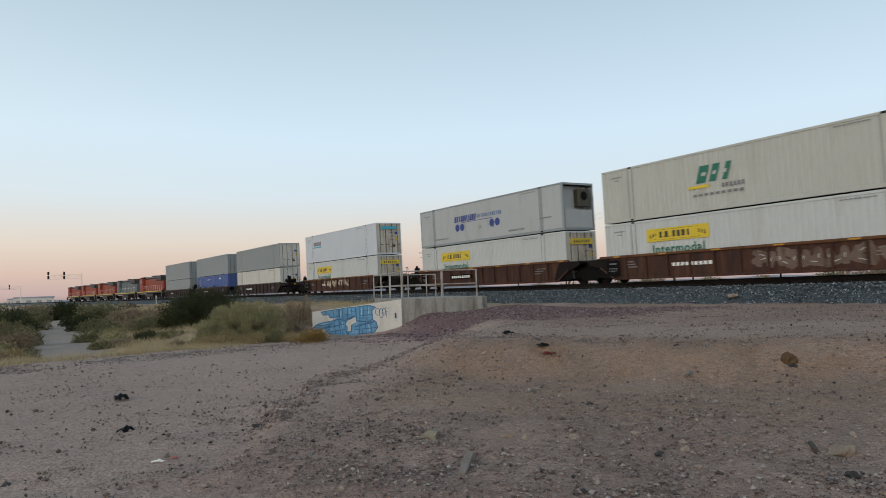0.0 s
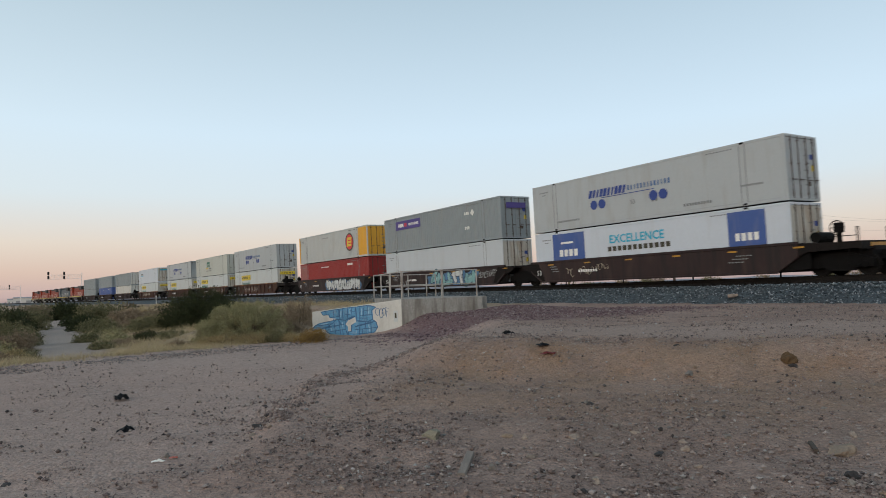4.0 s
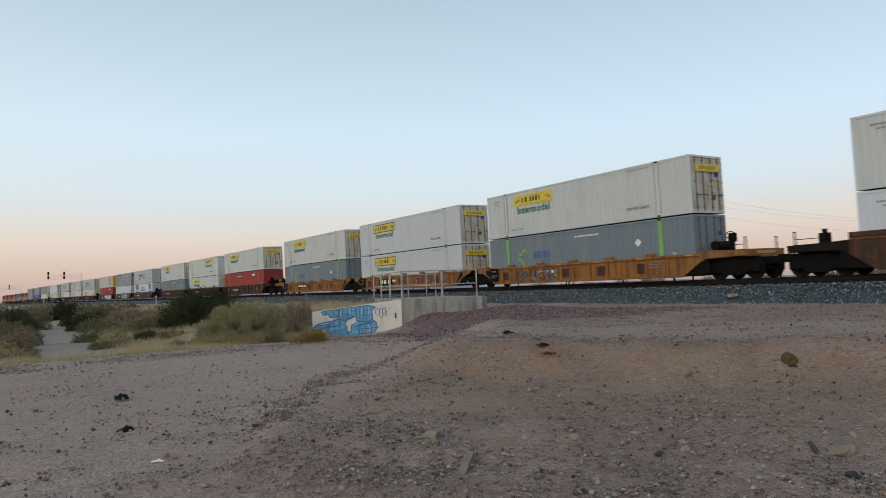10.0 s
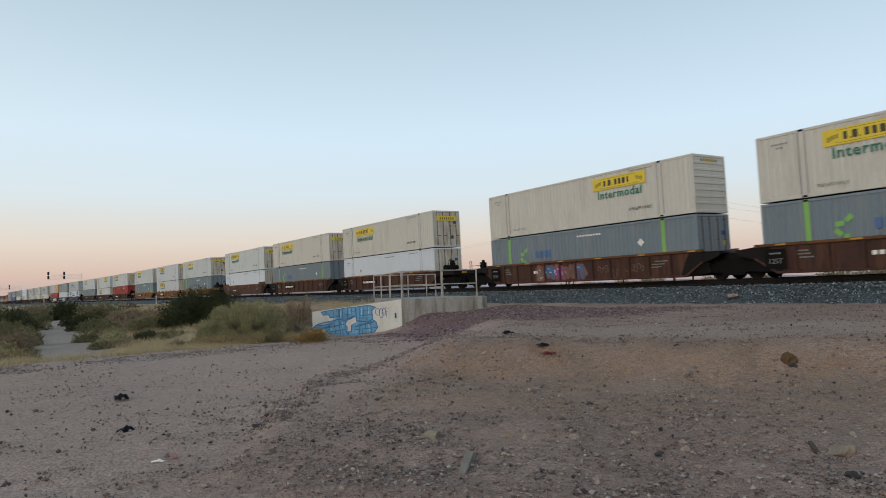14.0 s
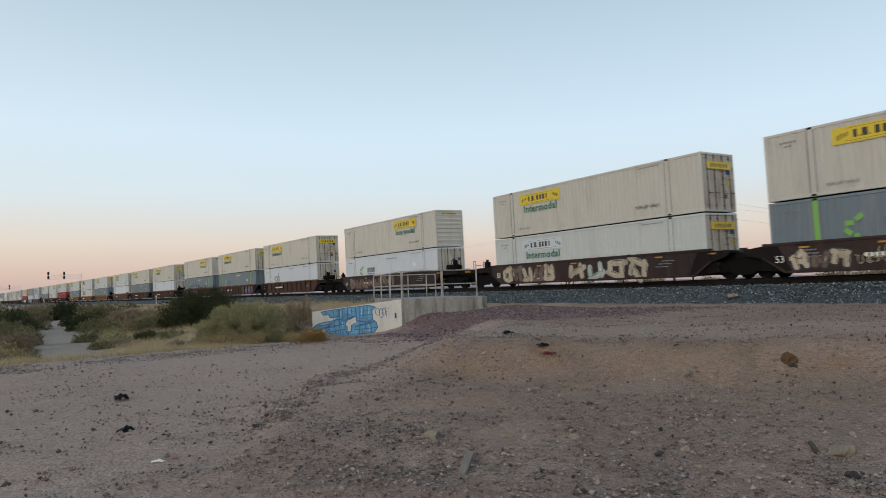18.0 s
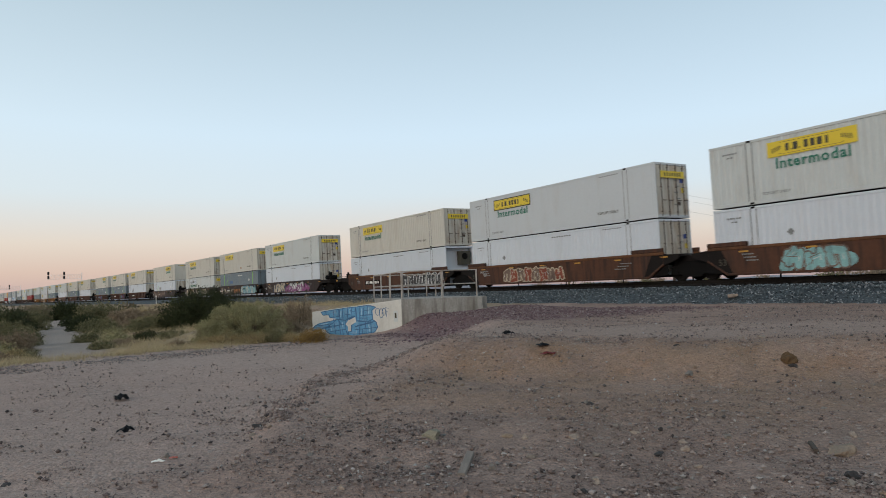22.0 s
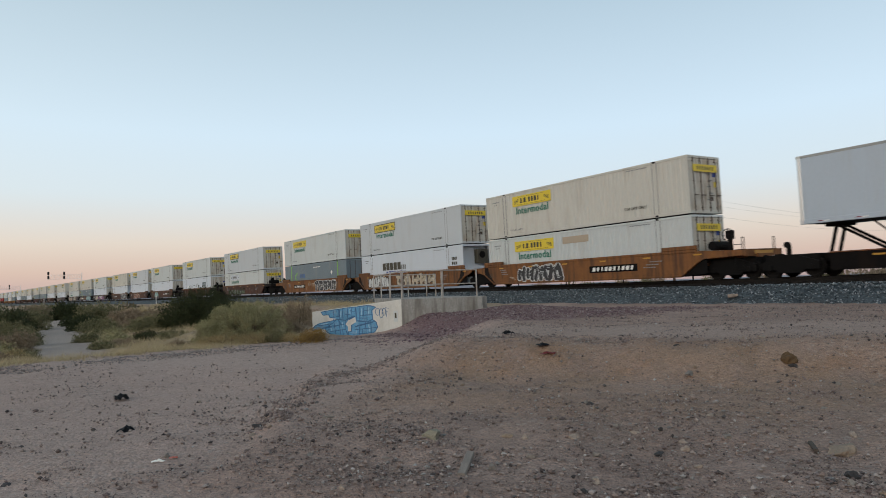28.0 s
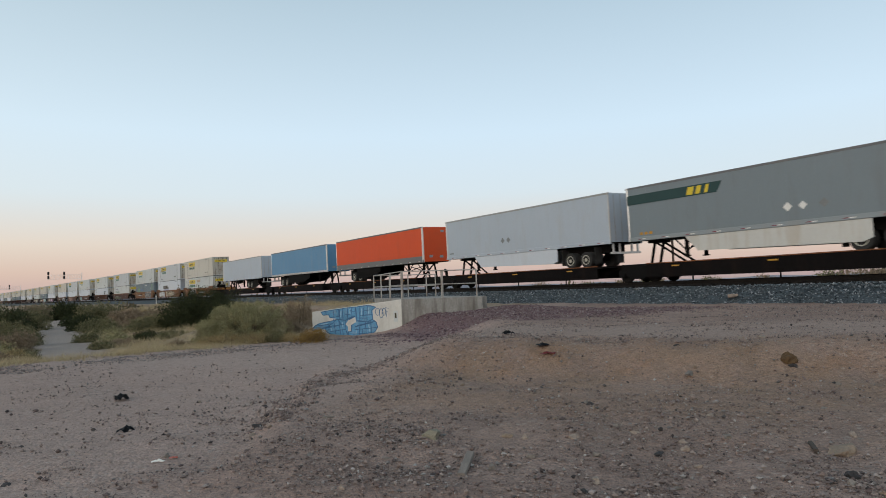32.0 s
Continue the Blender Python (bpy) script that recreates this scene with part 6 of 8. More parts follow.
def spine_car(label, s, front_open, rear_open, back, colour=None):
    """One platform of a spine car: a deep centre beam, a wheel deck and a hitch."""
    w = thing("spine_car", label, "railcar", "cars of the train")
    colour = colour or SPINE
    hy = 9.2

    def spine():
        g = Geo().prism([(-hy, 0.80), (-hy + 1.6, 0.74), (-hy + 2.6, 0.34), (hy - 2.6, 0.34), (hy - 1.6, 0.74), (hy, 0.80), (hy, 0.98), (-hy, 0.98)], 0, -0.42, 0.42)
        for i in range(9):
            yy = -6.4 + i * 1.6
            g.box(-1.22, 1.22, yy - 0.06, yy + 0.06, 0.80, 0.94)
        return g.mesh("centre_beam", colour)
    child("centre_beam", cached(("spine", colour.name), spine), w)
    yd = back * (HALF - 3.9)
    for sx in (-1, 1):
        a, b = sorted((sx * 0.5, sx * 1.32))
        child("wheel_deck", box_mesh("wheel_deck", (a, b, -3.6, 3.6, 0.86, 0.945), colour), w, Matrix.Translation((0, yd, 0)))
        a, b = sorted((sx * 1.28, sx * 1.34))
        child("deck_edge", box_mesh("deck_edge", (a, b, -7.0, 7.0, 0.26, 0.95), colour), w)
    for i in range(3):
        child("reflector", box_mesh("reflector", (-0.004, 0.004, -0.22, 0.22, -0.035, 0.035), REFLECT), w, Matrix.Translation((-1.346, 5.2 - i * 5.0, 0.80)))
    child("edge_strip", box_mesh("edge_strip", (-1.348, -1.30, -7.0, 7.0, 0.952, 1.0), EDGE), w, None, "rusty orange deck edge")
    yh = -back * (HALF - 0.95)

    def hitch():
        g = Geo().box(-0.45, 0.45, yh - 0.4, yh + 0.4, 2.05, 2.17, 0.03)
        for sx in (-0.35, 0.35):
            g.tube((sx, yh, 2.08), (sx, yh - back * 0.3, 0.95), 0.075, 8)
            g.tube((sx, yh + back * 0.1, 2.05), (sx, yh + back * 1.9, 0.95), 0.06, 8)
        return g.mesh("hitch", BLACK)
    child("hitch", cached(("hitch", back), hitch), w)
    if front_open:
        truck(w, hy - 0.4)
        child("coupler", cached("cpf", lambda: coupler_mesh(1, hy, hy + 1.6)), w)
        child("brake_stand", cached("bs", lambda: Geo().box(-0.9, -0.75, hy - 0.35, hy - 0.2, 0.98, 1.4).tube((-0.99, hy - 0.28, 1.40), (-0.9, hy - 0.28, 1.40), 0.14, 16).mesh("brake_stand", BLACK)), w)
    truck(w, -hy - 0.35 if not rear_open else -hy + 0.4)
    MOVERS.append((w, s - HALF, 0.0))
    return w


SP = "dark brown spine car carrying a road trailer"
spine_car(SP, -238.4, True, False, -1)
trailer("white van trailer on a spine car", TRW, -238.4, top=GREYT, bogie=4.0)
spine_car(SP, -258.0, False, False, 1)
trailer("blue van trailer with white corner posts", BLUE, -258.22, True, 3, bogie=3.45, dark=(1.95, 8.0))
spine_car(SP, -276.7, False, True, 1)
trailer("orange van trailer with a bare grey lower band", ORANGE, -276.7, True, 3, dark=(0.6, 5.2), low_band=GREYB, top=GREYB, bogie=3.65)
spine_car(SP, -296.2, True, False, -1)
trailer("white van trailer with long side skirts", TRW, -296.2, False, 1, marks=marks_white, bogie=2.0, top=GREYT)
spine_car(SP, -313.6, False, False, -1)
trailer("silver-grey van trailer with a dark green band", TRG, -313.6, False, 2, marks=marks_abf, bogie=3.5)


# -- locomotives --
LOCO_O = paint("loco_orange", (0.26, 0.035, 0.015), 0.45, dirt=(0.08, 0.02, 0.012))
LOCO_K = paint("loco_black", (0.03, 0.028, 0.028), 0.2)
LOCO_B = paint("loco_grey_blue", (0.09, 0.12, 0.14), 0.3)
GLASS = mat("dark_cab_glass", (0.02, 0.025, 0.03), 0.08, vary=0.05)


def locomotive(label, hood, s):
    w = thing("locomotive", label, "locomotive", "locomotives of the train")
    child("frame", box_mesh("l_frame", (-1.5, 1.5, -10.6, 10.6, 1.15, 1.62), LOCO_K, 0.05), w)
    child("fuel_tank", box_mesh("l_tank", (-1.4, 1.4, -3.0, 3.0, 0.35, 1.15), LOCO_K, 0.2), w)
    child("long_hood", box_mesh("l_hood", (-0.95, 0.95, -10.0, 5.2, 1.62, 4.05), hood, 0.12), w)
    child("hood_roof", box_mesh("l_roof", (-0.9, 0.9, -9.9, 5.2, 4.05, 4.5), LOCO_K, 0.2), w)
    child("radiator", box_mesh("l_rad", (-1.45, 1.45, -10.1, -6.4, 3.5, 4.55), LOCO_K, 0.15), w)
    child("cab", box_mesh("l_cab", (-1.45, 1.45, 5.2, 8.0, 1.62, 4.4), hood, 0.2), w)
    child("cab_roof", box_mesh("l_croof", (-1.35, 1.35, 5.1, 8.1, 4.4, 4.6), LOCO_K, 0.08), w)
    child("nose", box_mesh("l_nose", (-0.9, 0.9, 8.0, 10.0, 1.62, 3.3), hood, 0.2), w)
    for y0, y1 in ((5.5, 6.4), (6.7, 7.6)):
        child("cab_window", box_mesh("l_win", (-1.462, -1.44, y0, y1, 3.3, 4.0), GLASS), w)
    child("exhaust", box_mesh("l_ex", (-0.5, 0.5, -1.0, 1.2, 4.5, 4.75), LOCO_K, 0.05), w)
    for i in range(6):
        child("hood_door", box_mesh("l_door", (-0.97, -0.94, -0.55, 0.55, 1.9, 3.7), hood), w, Matrix.Translation((0, -5.4 + i * 1.6, 0)))

    def rails_():
        g = Geo()
        for i in range(11):
            yy = -10.3 + i * 1.5
            g.tube((-1.46, yy, 1.6), (-1.46, yy, 2.65), 0.02, 5)
        g.tube((-1.46, -10.3, 2.65), (-1.46, 4.8, 2.65), 0.02, 5)
        return g.mesh("handrail", SIGN_W)
    child("handrail", cached("lrail", rails_), w)
    for e in (-1, 1):
        truck(w, e * 6.8, 3, 1.75, 0.52, "loco_truck")
        child("steps", box_mesh("l_steps", (-1.48, -1.1, *sorted((e * 10.0, e * 10.6)), 0.4, 1.2), LOCO_K), w)
        child("coupler", cached(("lcp", e), lambda: coupler_mesh(e, e * 10.5, e * 11.3)), w)
    child("side_stripe", box_mesh("l_stripe", (-1.506, -1.498, -10.4, 10.4, 1.42, 1.56), SIGN_Y), w)
    MOVERS.append((w, s, 0.0))


LO = "orange and black diesel freight locomotive"
for i, hood in enumerate((LOCO_O, LOCO_O, LOCO_O, LOCO_B, LOCO_O)):
    locomotive(LO if hood is LOCO_O else "grey-blue and white diesel freight locomotive", hood, 584.6 - i * 23.0)

# ---- culvert headwall with its railing ----
def headwall():
    w = thing("culvert_headwall", "weathered concrete headwall with blue graffiti on its pale wing", "wall")
    C, E, F = Vector((*WALL_C, 0)), Vector((*WALL_E, 0)), Vector((*WALL_F, 0))
    back = Vector((0.28, 0.96, 0)) * 6.2

    def slab(name, pts, z0, z1, material, label=""):
        """An upright slab over a four-cornered plan; z1 gives the top at each corner."""
        v = [(p.x, p.y, z0) for p in pts] + [(p.x, p.y, z) for p, z in zip(pts, z1)]
        n = len(pts)
        g = Geo().add(v, [tuple(range(n)), tuple(range(n, 2 * n))] + [(i, (i + 1) % n, n + (i + 1) % n, n + i) for i in range(n)])
        me = g.mesh(name, material)
        bm = bmesh.new()
        bm.from_mesh(me)
        bmesh.ops.bevel(bm, geom=bm.edges[:], offset=0.02, segments=1, affect="EDGES")
        bm.to_mesh(me)
        bm.free()
        return child(name, me, w, None, label)
    t = Vector((0.28, 0.96, 0)) * 0.35
    slab("front_wall", [C, E, E + t, C + t], -2.4, (-0.335, -0.335, -0.335, -0.335), CONC, "grey streaked concrete")
    u = (F - C).normalized()
    nrm = Vector((u.y, -u.x, 0)) * 0.3
    # the wing catches the west sky; CONCW carries that brightness as colour
    slab("wing_wall", [F, C - u * 0.004, C + nrm, F + nrm], -2.6, (-0.77, -0.34, -0.34, -0.77), CONCW, "concrete with its western light in the colour")
    slab("deck_slab", [C + t * 1.01 + nrm * 0.6, E + t * 1.01, E + back, C + back + nrm * 0.6], -0.75, (-0.345,) * 4, CONC)
    slab("end_wall", [E + t * 1.01, E + t * 1.01 + Vector((0.3, -0.08, 0)), E + back + Vector((0.3, -0.08, 0)), E + back], -1.9, (-0.34,) * 4, CONC)
    # sprayed tag on the wing
    fr = Matrix(((u.x, 0, -u.y, C.x), (u.y, 0, u.x, C.y), (0, 1, 0, 0), (0, 0, 0, 1)))
    if (fr.to_3x3() @ Vector((0, 0, 1))).x > 0:
        fr = Matrix(((u.x, 0, u.y, C.x), (u.y, 0, -u.x, C.y), (0, 1, 0, 0), (0, 0, 0, 1)))
    gb, gd, gw = Geo(), Geo(), Geo()
    L = (F - C).length

    def top(a):
        return -0.36 - 0.43 * a / L
    # fat blue letters with an arrow, in metres along the wing from its corner and in height
    fills = ([(3.91, -0.78), (3.46, -0.72), (3.0, -0.67), (2.98, -0.96), (3.43, -1.01), (3.51, -0.89), (3.81, -0.91)],
             [(4.43, -1.51), (4.26, -1.35), (4.02, -1.24), (3.42, -1.15), (3.06, -1.07), (2.88, -1.28), (3.27, -1.38), (3.76, -1.41), (4.14, -1.54)],
             [(3.72, -1.46), (3.37, -1.26), (3.1, -1.08), (2.65, -1.12), (2.66, -1.49), (2.52, -1.8), (2.98, -1.78), (3.32, -1.7), (3.61, -1.6)],
             [(2.96, -0.67), (2.55, -0.62), (2.17, -0.6), (2.13, -0.95), (2.39, -0.99), (2.66, -1.12), (2.94, -1.09)],
             [(2.13, -0.6), (1.58, -0.54), (1.31, -0.58), (1.19, -0.63), (1.38, -0.74), (1.34, -1.08), (1.58, -1.18), (2.11, -1.13)],
             [(2.35, -1.29), (2.11, -1.15), (1.58, -1.19), (1.34, -1.09), (1.18, -1.19), (1.11, -1.38), (1.22, -1.54), (1.44, -1.69), (1.85, -1.83), (2.32, -1.83), (2.5, -1.79), (2.54, -1.58), (2.38, -1.55)])
    gl = Geo()

    def line(g, ends, wd, h):
        p, q, p2, q2 = ends
        g.prism(stroke((p + p2) / 2, (q + q2) / 2, math.hypot(p2 - p, q2 - q), wd, math.atan2(q2 - q, p2 - p)), 2, 0.002, h)
    gb.prism([(3.91, -0.78), (3.0, -0.67), (1.85, -0.57), (1.19, -0.63), (1.34, -0.75), (1.32, -1.08), (1.11, -1.38), (1.22, -1.54), (1.44, -1.69), (1.85, -1.83), (2.55, -1.8), (3.27, -1.72), (3.72, -1.46), (4.14, -1.54), (4.43, -1.51), (4.04, -1.24), (3.48, -1.15), (3.12, -1.06), (3.48, -1.02), (3.54, -0.91), (3.81, -0.91)], 2, 0.002, 0.006)
    for i, ring in enumerate(fills):
        gb.prism(ring, 2, 0.002, 0.008 + 0.0005 * i)
        for (p, q), (p2, q2) in zip(ring, ring[1:] + ring[:1]):
            gd.prism(stroke((p + p2) / 2, (q + q2) / 2, math.hypot(p2 - p, q2 - q) + 0.03, 0.032, math.atan2(q2 - q, p2 - p)), 2, 0.002, 0.0125 + 0.0001 * i)
    for ends in ((2.79, -0.66, 2.83, -1.07), (2.54, -0.63, 2.58, -1.07), (2.35, -0.61, 2.34, -0.96), (3.27, -0.73, 3.25, -1.0), (3.66, -0.77, 3.64, -0.89), (3.27, -1.07, 3.17, -1.68), (3.0, -1.07, 2.92, -1.76), (3.56, -1.37, 2.74, -1.28), (3.46, -1.57, 2.65, -1.47), (2.83, -1.49, 2.75, -1.79), (1.94, -0.6, 1.96, -1.12), (1.78, -0.57, 1.74, -1.15), (1.58, -0.56, 1.61, -1.16), (1.44, -0.72, 1.74, -0.75), (1.38, -0.9, 1.93, -0.94), (1.94, -1.16, 2.02, -1.81), (1.69, -1.19, 1.65, -1.78), (1.44, -1.13, 1.4, -1.66), (2.22, -1.49, 1.16, -1.4), (2.32, -1.67, 1.4, -1.6), (4.1, -1.34, 3.37, -1.25), (2.45, -0.74, 2.2, -0.77), (2.74, -0.87, 2.41, -0.9), (2.09, -1.03, 1.58, -1.04), (1.85, -1.45, 1.8, -1.83)):
        line(gd, ends, 0.03, 0.0135)
    for ends in ((2.2, -1.37, 1.2, -1.16), (2.49, -1.08, 2.19, -0.97), (2.35, -1.29, 2.38, -1.55)):
        line(gd, ends, 0.06, 0.0175)
    for ends in ((2.88, -0.73, 2.9, -1.0), (2.45, -0.68, 2.43, -0.9), (1.85, -0.66, 1.87, -0.97), (1.51, -0.63, 1.52, -0.9), (3.42, -1.28, 3.37, -1.58), (2.83, -1.19, 2.79, -1.41), (2.13, -1.49, 2.17, -1.76), (1.53, -1.28, 1.49, -1.56), (3.27, -0.77, 3.27, -0.94), (3.96, -1.31, 3.56, -1.23)):
        line(gl, ends, 0.055, 0.0120)
    gw.prism([(2.49, -1.08), (2.32, -0.99), (2.19, -0.97), (2.13, -1.19), (2.34, -1.28), (2.38, -1.55), (2.56, -1.55), (2.54, -1.37), (2.66, -1.28)], 2, 0.002, 0.015)
    child("graffiti", gl.mesh("graffiti", SPRAY_Q), w, fr, "pale blue sprayed strokes")["kind"] = "stuff"
    child("graffiti", gd.mesh("graffiti", SPRAY_N), w, fr, "dark blue sprayed outlines")["kind"] = "stuff"
    child("graffiti", gb.mesh("graffiti", SPRAY_L), w, fr, "light blue sprayed fill")["kind"] = "stuff"
    child("graffiti", gw.mesh("graffiti", CONCW), w, fr)["kind"] = "stuff"
    gs = Geo()
    for a, z, rx_, rz_ in ((1.10, -0.80, 0.10, 0.13), (0.93, -0.86, 0.09, 0.17), (0.80, -0.80, 0.08, 0.13)):
        for k in range(9):
            p, q = 2 * math.pi * k / 9, 2 * math.pi * (k + 1) / 9
            gs.prism(stroke(a + rx_ * math.cos((p + q) / 2), z + rz_ * math.sin((p + q) / 2), 0.10, 0.022, math.atan2(rz_ * (math.sin(q) - math.sin(p)), rx_ * (math.cos(q) - math.cos(p)))), 2, 0.001, 0.005)
    for a, z, ln, an in ((0.70, -0.82, 0.36, 1.5), (0.66, -0.66, 0.16, 0.2), (0.67, -0.80, 0.12, 0.1)):
        gs.prism(stroke(a, z, ln, 0.022, an), 2, 0.001, 0.0055)
    child("graffiti", gs.mesh("graffiti", SPRAY_N), w, fr, "thin sprayed scribble")["kind"] = "stuff"
    child("number_plate", Geo().box(0.17, 0.35, -1.18, -0.77, 0.003, 0.012).mesh("number_plate", WHITE), w, fr, "small white plate")
    child("number_plate_bar", Geo().box(0.22, 0.30, -1.05, -0.85, 0.010, 0.016).mesh("number_plate_bar", SIGN_D), w, fr)
    return C, E, F, back


SPRAY_Q = mat("pale_blue_spray", (0.26, 0.44, 0.58), 0.7, vary=0.3, scale=5)
SPRAY_L = mat("light_blue_spray", (0.10, 0.27, 0.45), 0.7, vary=0.5, scale=4, grime=(0.30, 0.38, 0.44), grime_amt=0.5)
C, E, F, BACKV = headwall()
rail_thing = thing("pipe_railing", "weathered pipe railing round the top of the headwall", "railing")
TOPZ = -0.335


def post(p, r=0.03, h=1.07, square=False):
    z = TOPZ
    if square:
        me = Geo().box(p.x - 0.04, p.x + 0.04, p.y - 0.04, p.y + 0.04, z, z + h, 0.01).mesh("post", GALV)
    else:
        me = Geo().tube((p.x, p.y, z), (p.x, p.y, z + h), r, 8).mesh("post", GALV)
    child("post", me, rail_thing)


def run(a, b, zs, r=0.021, lean=0.0):
    for z in zs:
        child("rail_pipe", Geo().tube((a.x, a.y, TOPZ + z), (b.x, b.y, TOPZ + z + lean), r, 8).mesh("rail_pipe", GALV), rail_thing)


inn = Vector((0.05, 0.17, 0))
P0, P2 = C + inn + Vector((0.1, 0, 0)), E + inn - Vector((0.2, 0, 0))
P1 = P0.lerp(P2, 0.53)
post(P0, square=True)
post(P1, square=True)
post(P1 + Vector((0.32, 0.5, 0)), 0.03)
post(P2, 0.03)
run(P0, P2, (1.05, 0.52))
BK = Vector((0.28, 0.96, 0))
for k in (2.2, 4.2, 6.0):
    post(P0 + BK * k, 0.03)
run(P0, P0 + BK * 6.0, (1.05, 0.52))
for k in (0.25, 0.55, 0.85, 1.0):
    post((P0 + BK * 6.0).lerp(P2 + BK * 6.0, k), 0.03)
run(P0 + BK * 6.0, P2 + BK * 6.0, (1.05, 0.52))

# ---- signals ----
SIGH = mat("black_signal_housing", (0.012, 0.012, 0.013), 0.6, vary=0.2)
# silver paint paled toward pink: distance haze is mixed into the colour
MASTM = mat("hazed_silver_mast", (0.78, 0.74, 0.72), 0.6, 0.0, 0.1)


def gantry(s, lat, arm, height, label):
    g = thing("signal_gantry", label, "signal", "railway signals")
    m = Matrix.Translation((*line_xy(s, lat), -1.0)) @ pose(0, 0, 0, 0, 0, math.degrees(s * CURVE))
    g.matrix_basis = m
    child("base", box_mesh("g_base", (-0.6, 0.6, -0.6, 0.6, -0.6, 0.3), CONC, 0.05), g)
    child("mast", Geo().tube((0, 0, 0.2), (0, 0, height + 1.2), 0.17, 10, 0.13).mesh("mast", MASTM), g)

    def truss():
        t = Geo()
        for z in (height - 0.9, height + 0.5):
            for y in (-0.4, 0.4):
                t.tube((0.2, y, z), (-arm, y, z), 0.045, 6)
        n = 10
        for i in range(n):
            x0, x1 = -arm * i / n, -arm * (i + 1) / n
            t.tube((x0, -0.4, height - 0.9), (x1, -0.4, height + 0.5), 0.03, 5)
            t.tube((x0, -0.4, height + 0.5), (x0, -0.4, height - 0.9), 0.03, 5)
        return t.mesh("arm_truss", MASTM)
    child("arm_truss", truss(), g)
    for a in (arm * 0.53, arm * 0.98):
        for z in (height - 0.35, height + 1.0):
            h = child("signal_head", box_mesh("s_head", (-0.30, 0.30, -0.55, -0.35, -0.55, 0.55), SIGH, 0.06), g, Matrix.Translation((-a, -0.2, z)))
            for k in (-0.3, 0.3):
                child("hood", cached("hood", lambda: Geo().tube((0, -0.6, 0), (0, -0.9, 0.03), 0.16, 12).mesh("hood", SIGH)), h, Matrix.Translation((0, 0.05, k)))
            child("bracket", box_mesh("s_br", (-0.05, 0.05, -0.35, 0.25, -0.5, 0.9), MASTM), g, Matrix.Translation((-a, 0, z - 0.2)))
    return g


gantry(262, 5.0, 10.5, 9.7, "silver cantilever signal gantry with four black heads")
gantry(440, 5.0, 10.5, 9.7, "distant silver cantilever signal gantry")

MPOST = mat("white_marker_paint", (0.70, 0.69, 0.66), 0.6, vary=0.1)
for s_, h_ in ((130.0, 1.6), (281.0, 2.3)):
    x_, y_ = line_xy(s_, -4.0)
    mp = thing("marker_post", "slim white marker post beside the line", "post", "marker posts", at=Matrix.Translation((x_, y_, -1.05)))
    child("shaft", Geo().box(-0.06, 0.06, -0.04, 0.04, -0.3, h_, 0.01).mesh("shaft", MPOST), mp)
    child("plate", Geo().box(-0.11, 0.11, -0.055, -0.041, h_ - 0.35, h_ - 0.02).mesh("plate", MPOST), mp)

# ---- utility line beyond the track ----
WOODP = mat("weathered_pole_wood", (0.075, 0.055, 0.045), 0.9, vary=0.3, scale=5, bump=0.3)
WIRE = mat("dull_wire", (0.20, 0.19, 0.19), 0.6, 0.0, 0.1)
PORC = mat("brown_insulator", (0.10, 0.05, 0.03), 0.3, vary=0.2)


def pole(x, y, turn, h=10.6):
    p = thing("utility_pole", "dark wooden utility pole with two crossarms", "pole", "utility poles", at=Matrix.Translation((x, y, ground_z(x, y) - 0.05)) @ pose(0, 0, 0, 0, 0, turn))
    child("shaft", Geo().tube((0, 0, 0), (0, 0, h), 0.14, 10, 0.10).mesh("shaft", WOODP), p)
    child("crossarm", Geo().box(-1.3, 1.3, 0.11, 0.22, h - 0.55, h - 0.42, 0.01).mesh("crossarm", WOODP), p)
    child("crossarm", Geo().box(0.11, 0.22, -1.3, 1.3, h - 1.75, h - 1.62, 0.01).mesh("crossarm", WOODP), p)
    child("crossarm", Geo().box(-1.1, 1.1, -0.22, -0.11, h - 1.75, h - 1.62, 0.01).mesh("crossarm", WOODP), p)
    child("brace", Geo().tube((-0.7, 0.18, h - 0.5), (0, 0.18, h - 1.1), 0.02, 5).tube((0.7, 0.18, h - 0.5), (0, 0.18, h - 1.1), 0.02, 5).mesh("brace", STEEL), p)
    for a in (-1.15, 0.0, 1.15):
        child("insulator", Geo().tube((a, 0.165, h - 0.42), (a, 0.165, h - 0.22), 0.05, 8, 0.03).mesh("insulator", PORC), p)
    return p


POLE_A, POLE_B, POLE_C = (59.3, 46.4), (84.0, 140.0), (135.0, 52.0)
pole(*POLE_A, -30)
pole(*POLE_B, -15)
pole(*POLE_C, -80)


def wires(a, b, h, offs, sag, label):
    w = thing("power_line", label, "wire", "overhead wires")
    pa = Vector((*a, ground_z(*a) + h))
    pb = Vector((*b, ground_z(*b) + h))
    d = (pb - pa).normalized()
    sd = Vector((d.y, -d.x, 0))
    for o in offs:
        g = Geo()
        n = 24
        pts = [pa.lerp(pb, i / n) + sd * o - Vector((0, 0, sag * 4 * (i / n) * (1 - i / n))) for i in range(n + 1)]
        for p, q in zip(pts, pts[1:]):
            g.tube(p, q, 0.008, 5)
        child("wire", g.mesh("wire", WIRE), w)


wires(POLE_A, POLE_B, 10.35, (-1.15, 1.15), 1.2, "thin overhead wires between wooden poles")
wires(POLE_A, POLE_C, 10.35, (-1.15, 1.15), 1.0, "thin overhead wires between wooden poles")
wires(POLE_A, POLE_C, 8.9, (0.0,), 1.2, "single overhead wire between wooden poles")

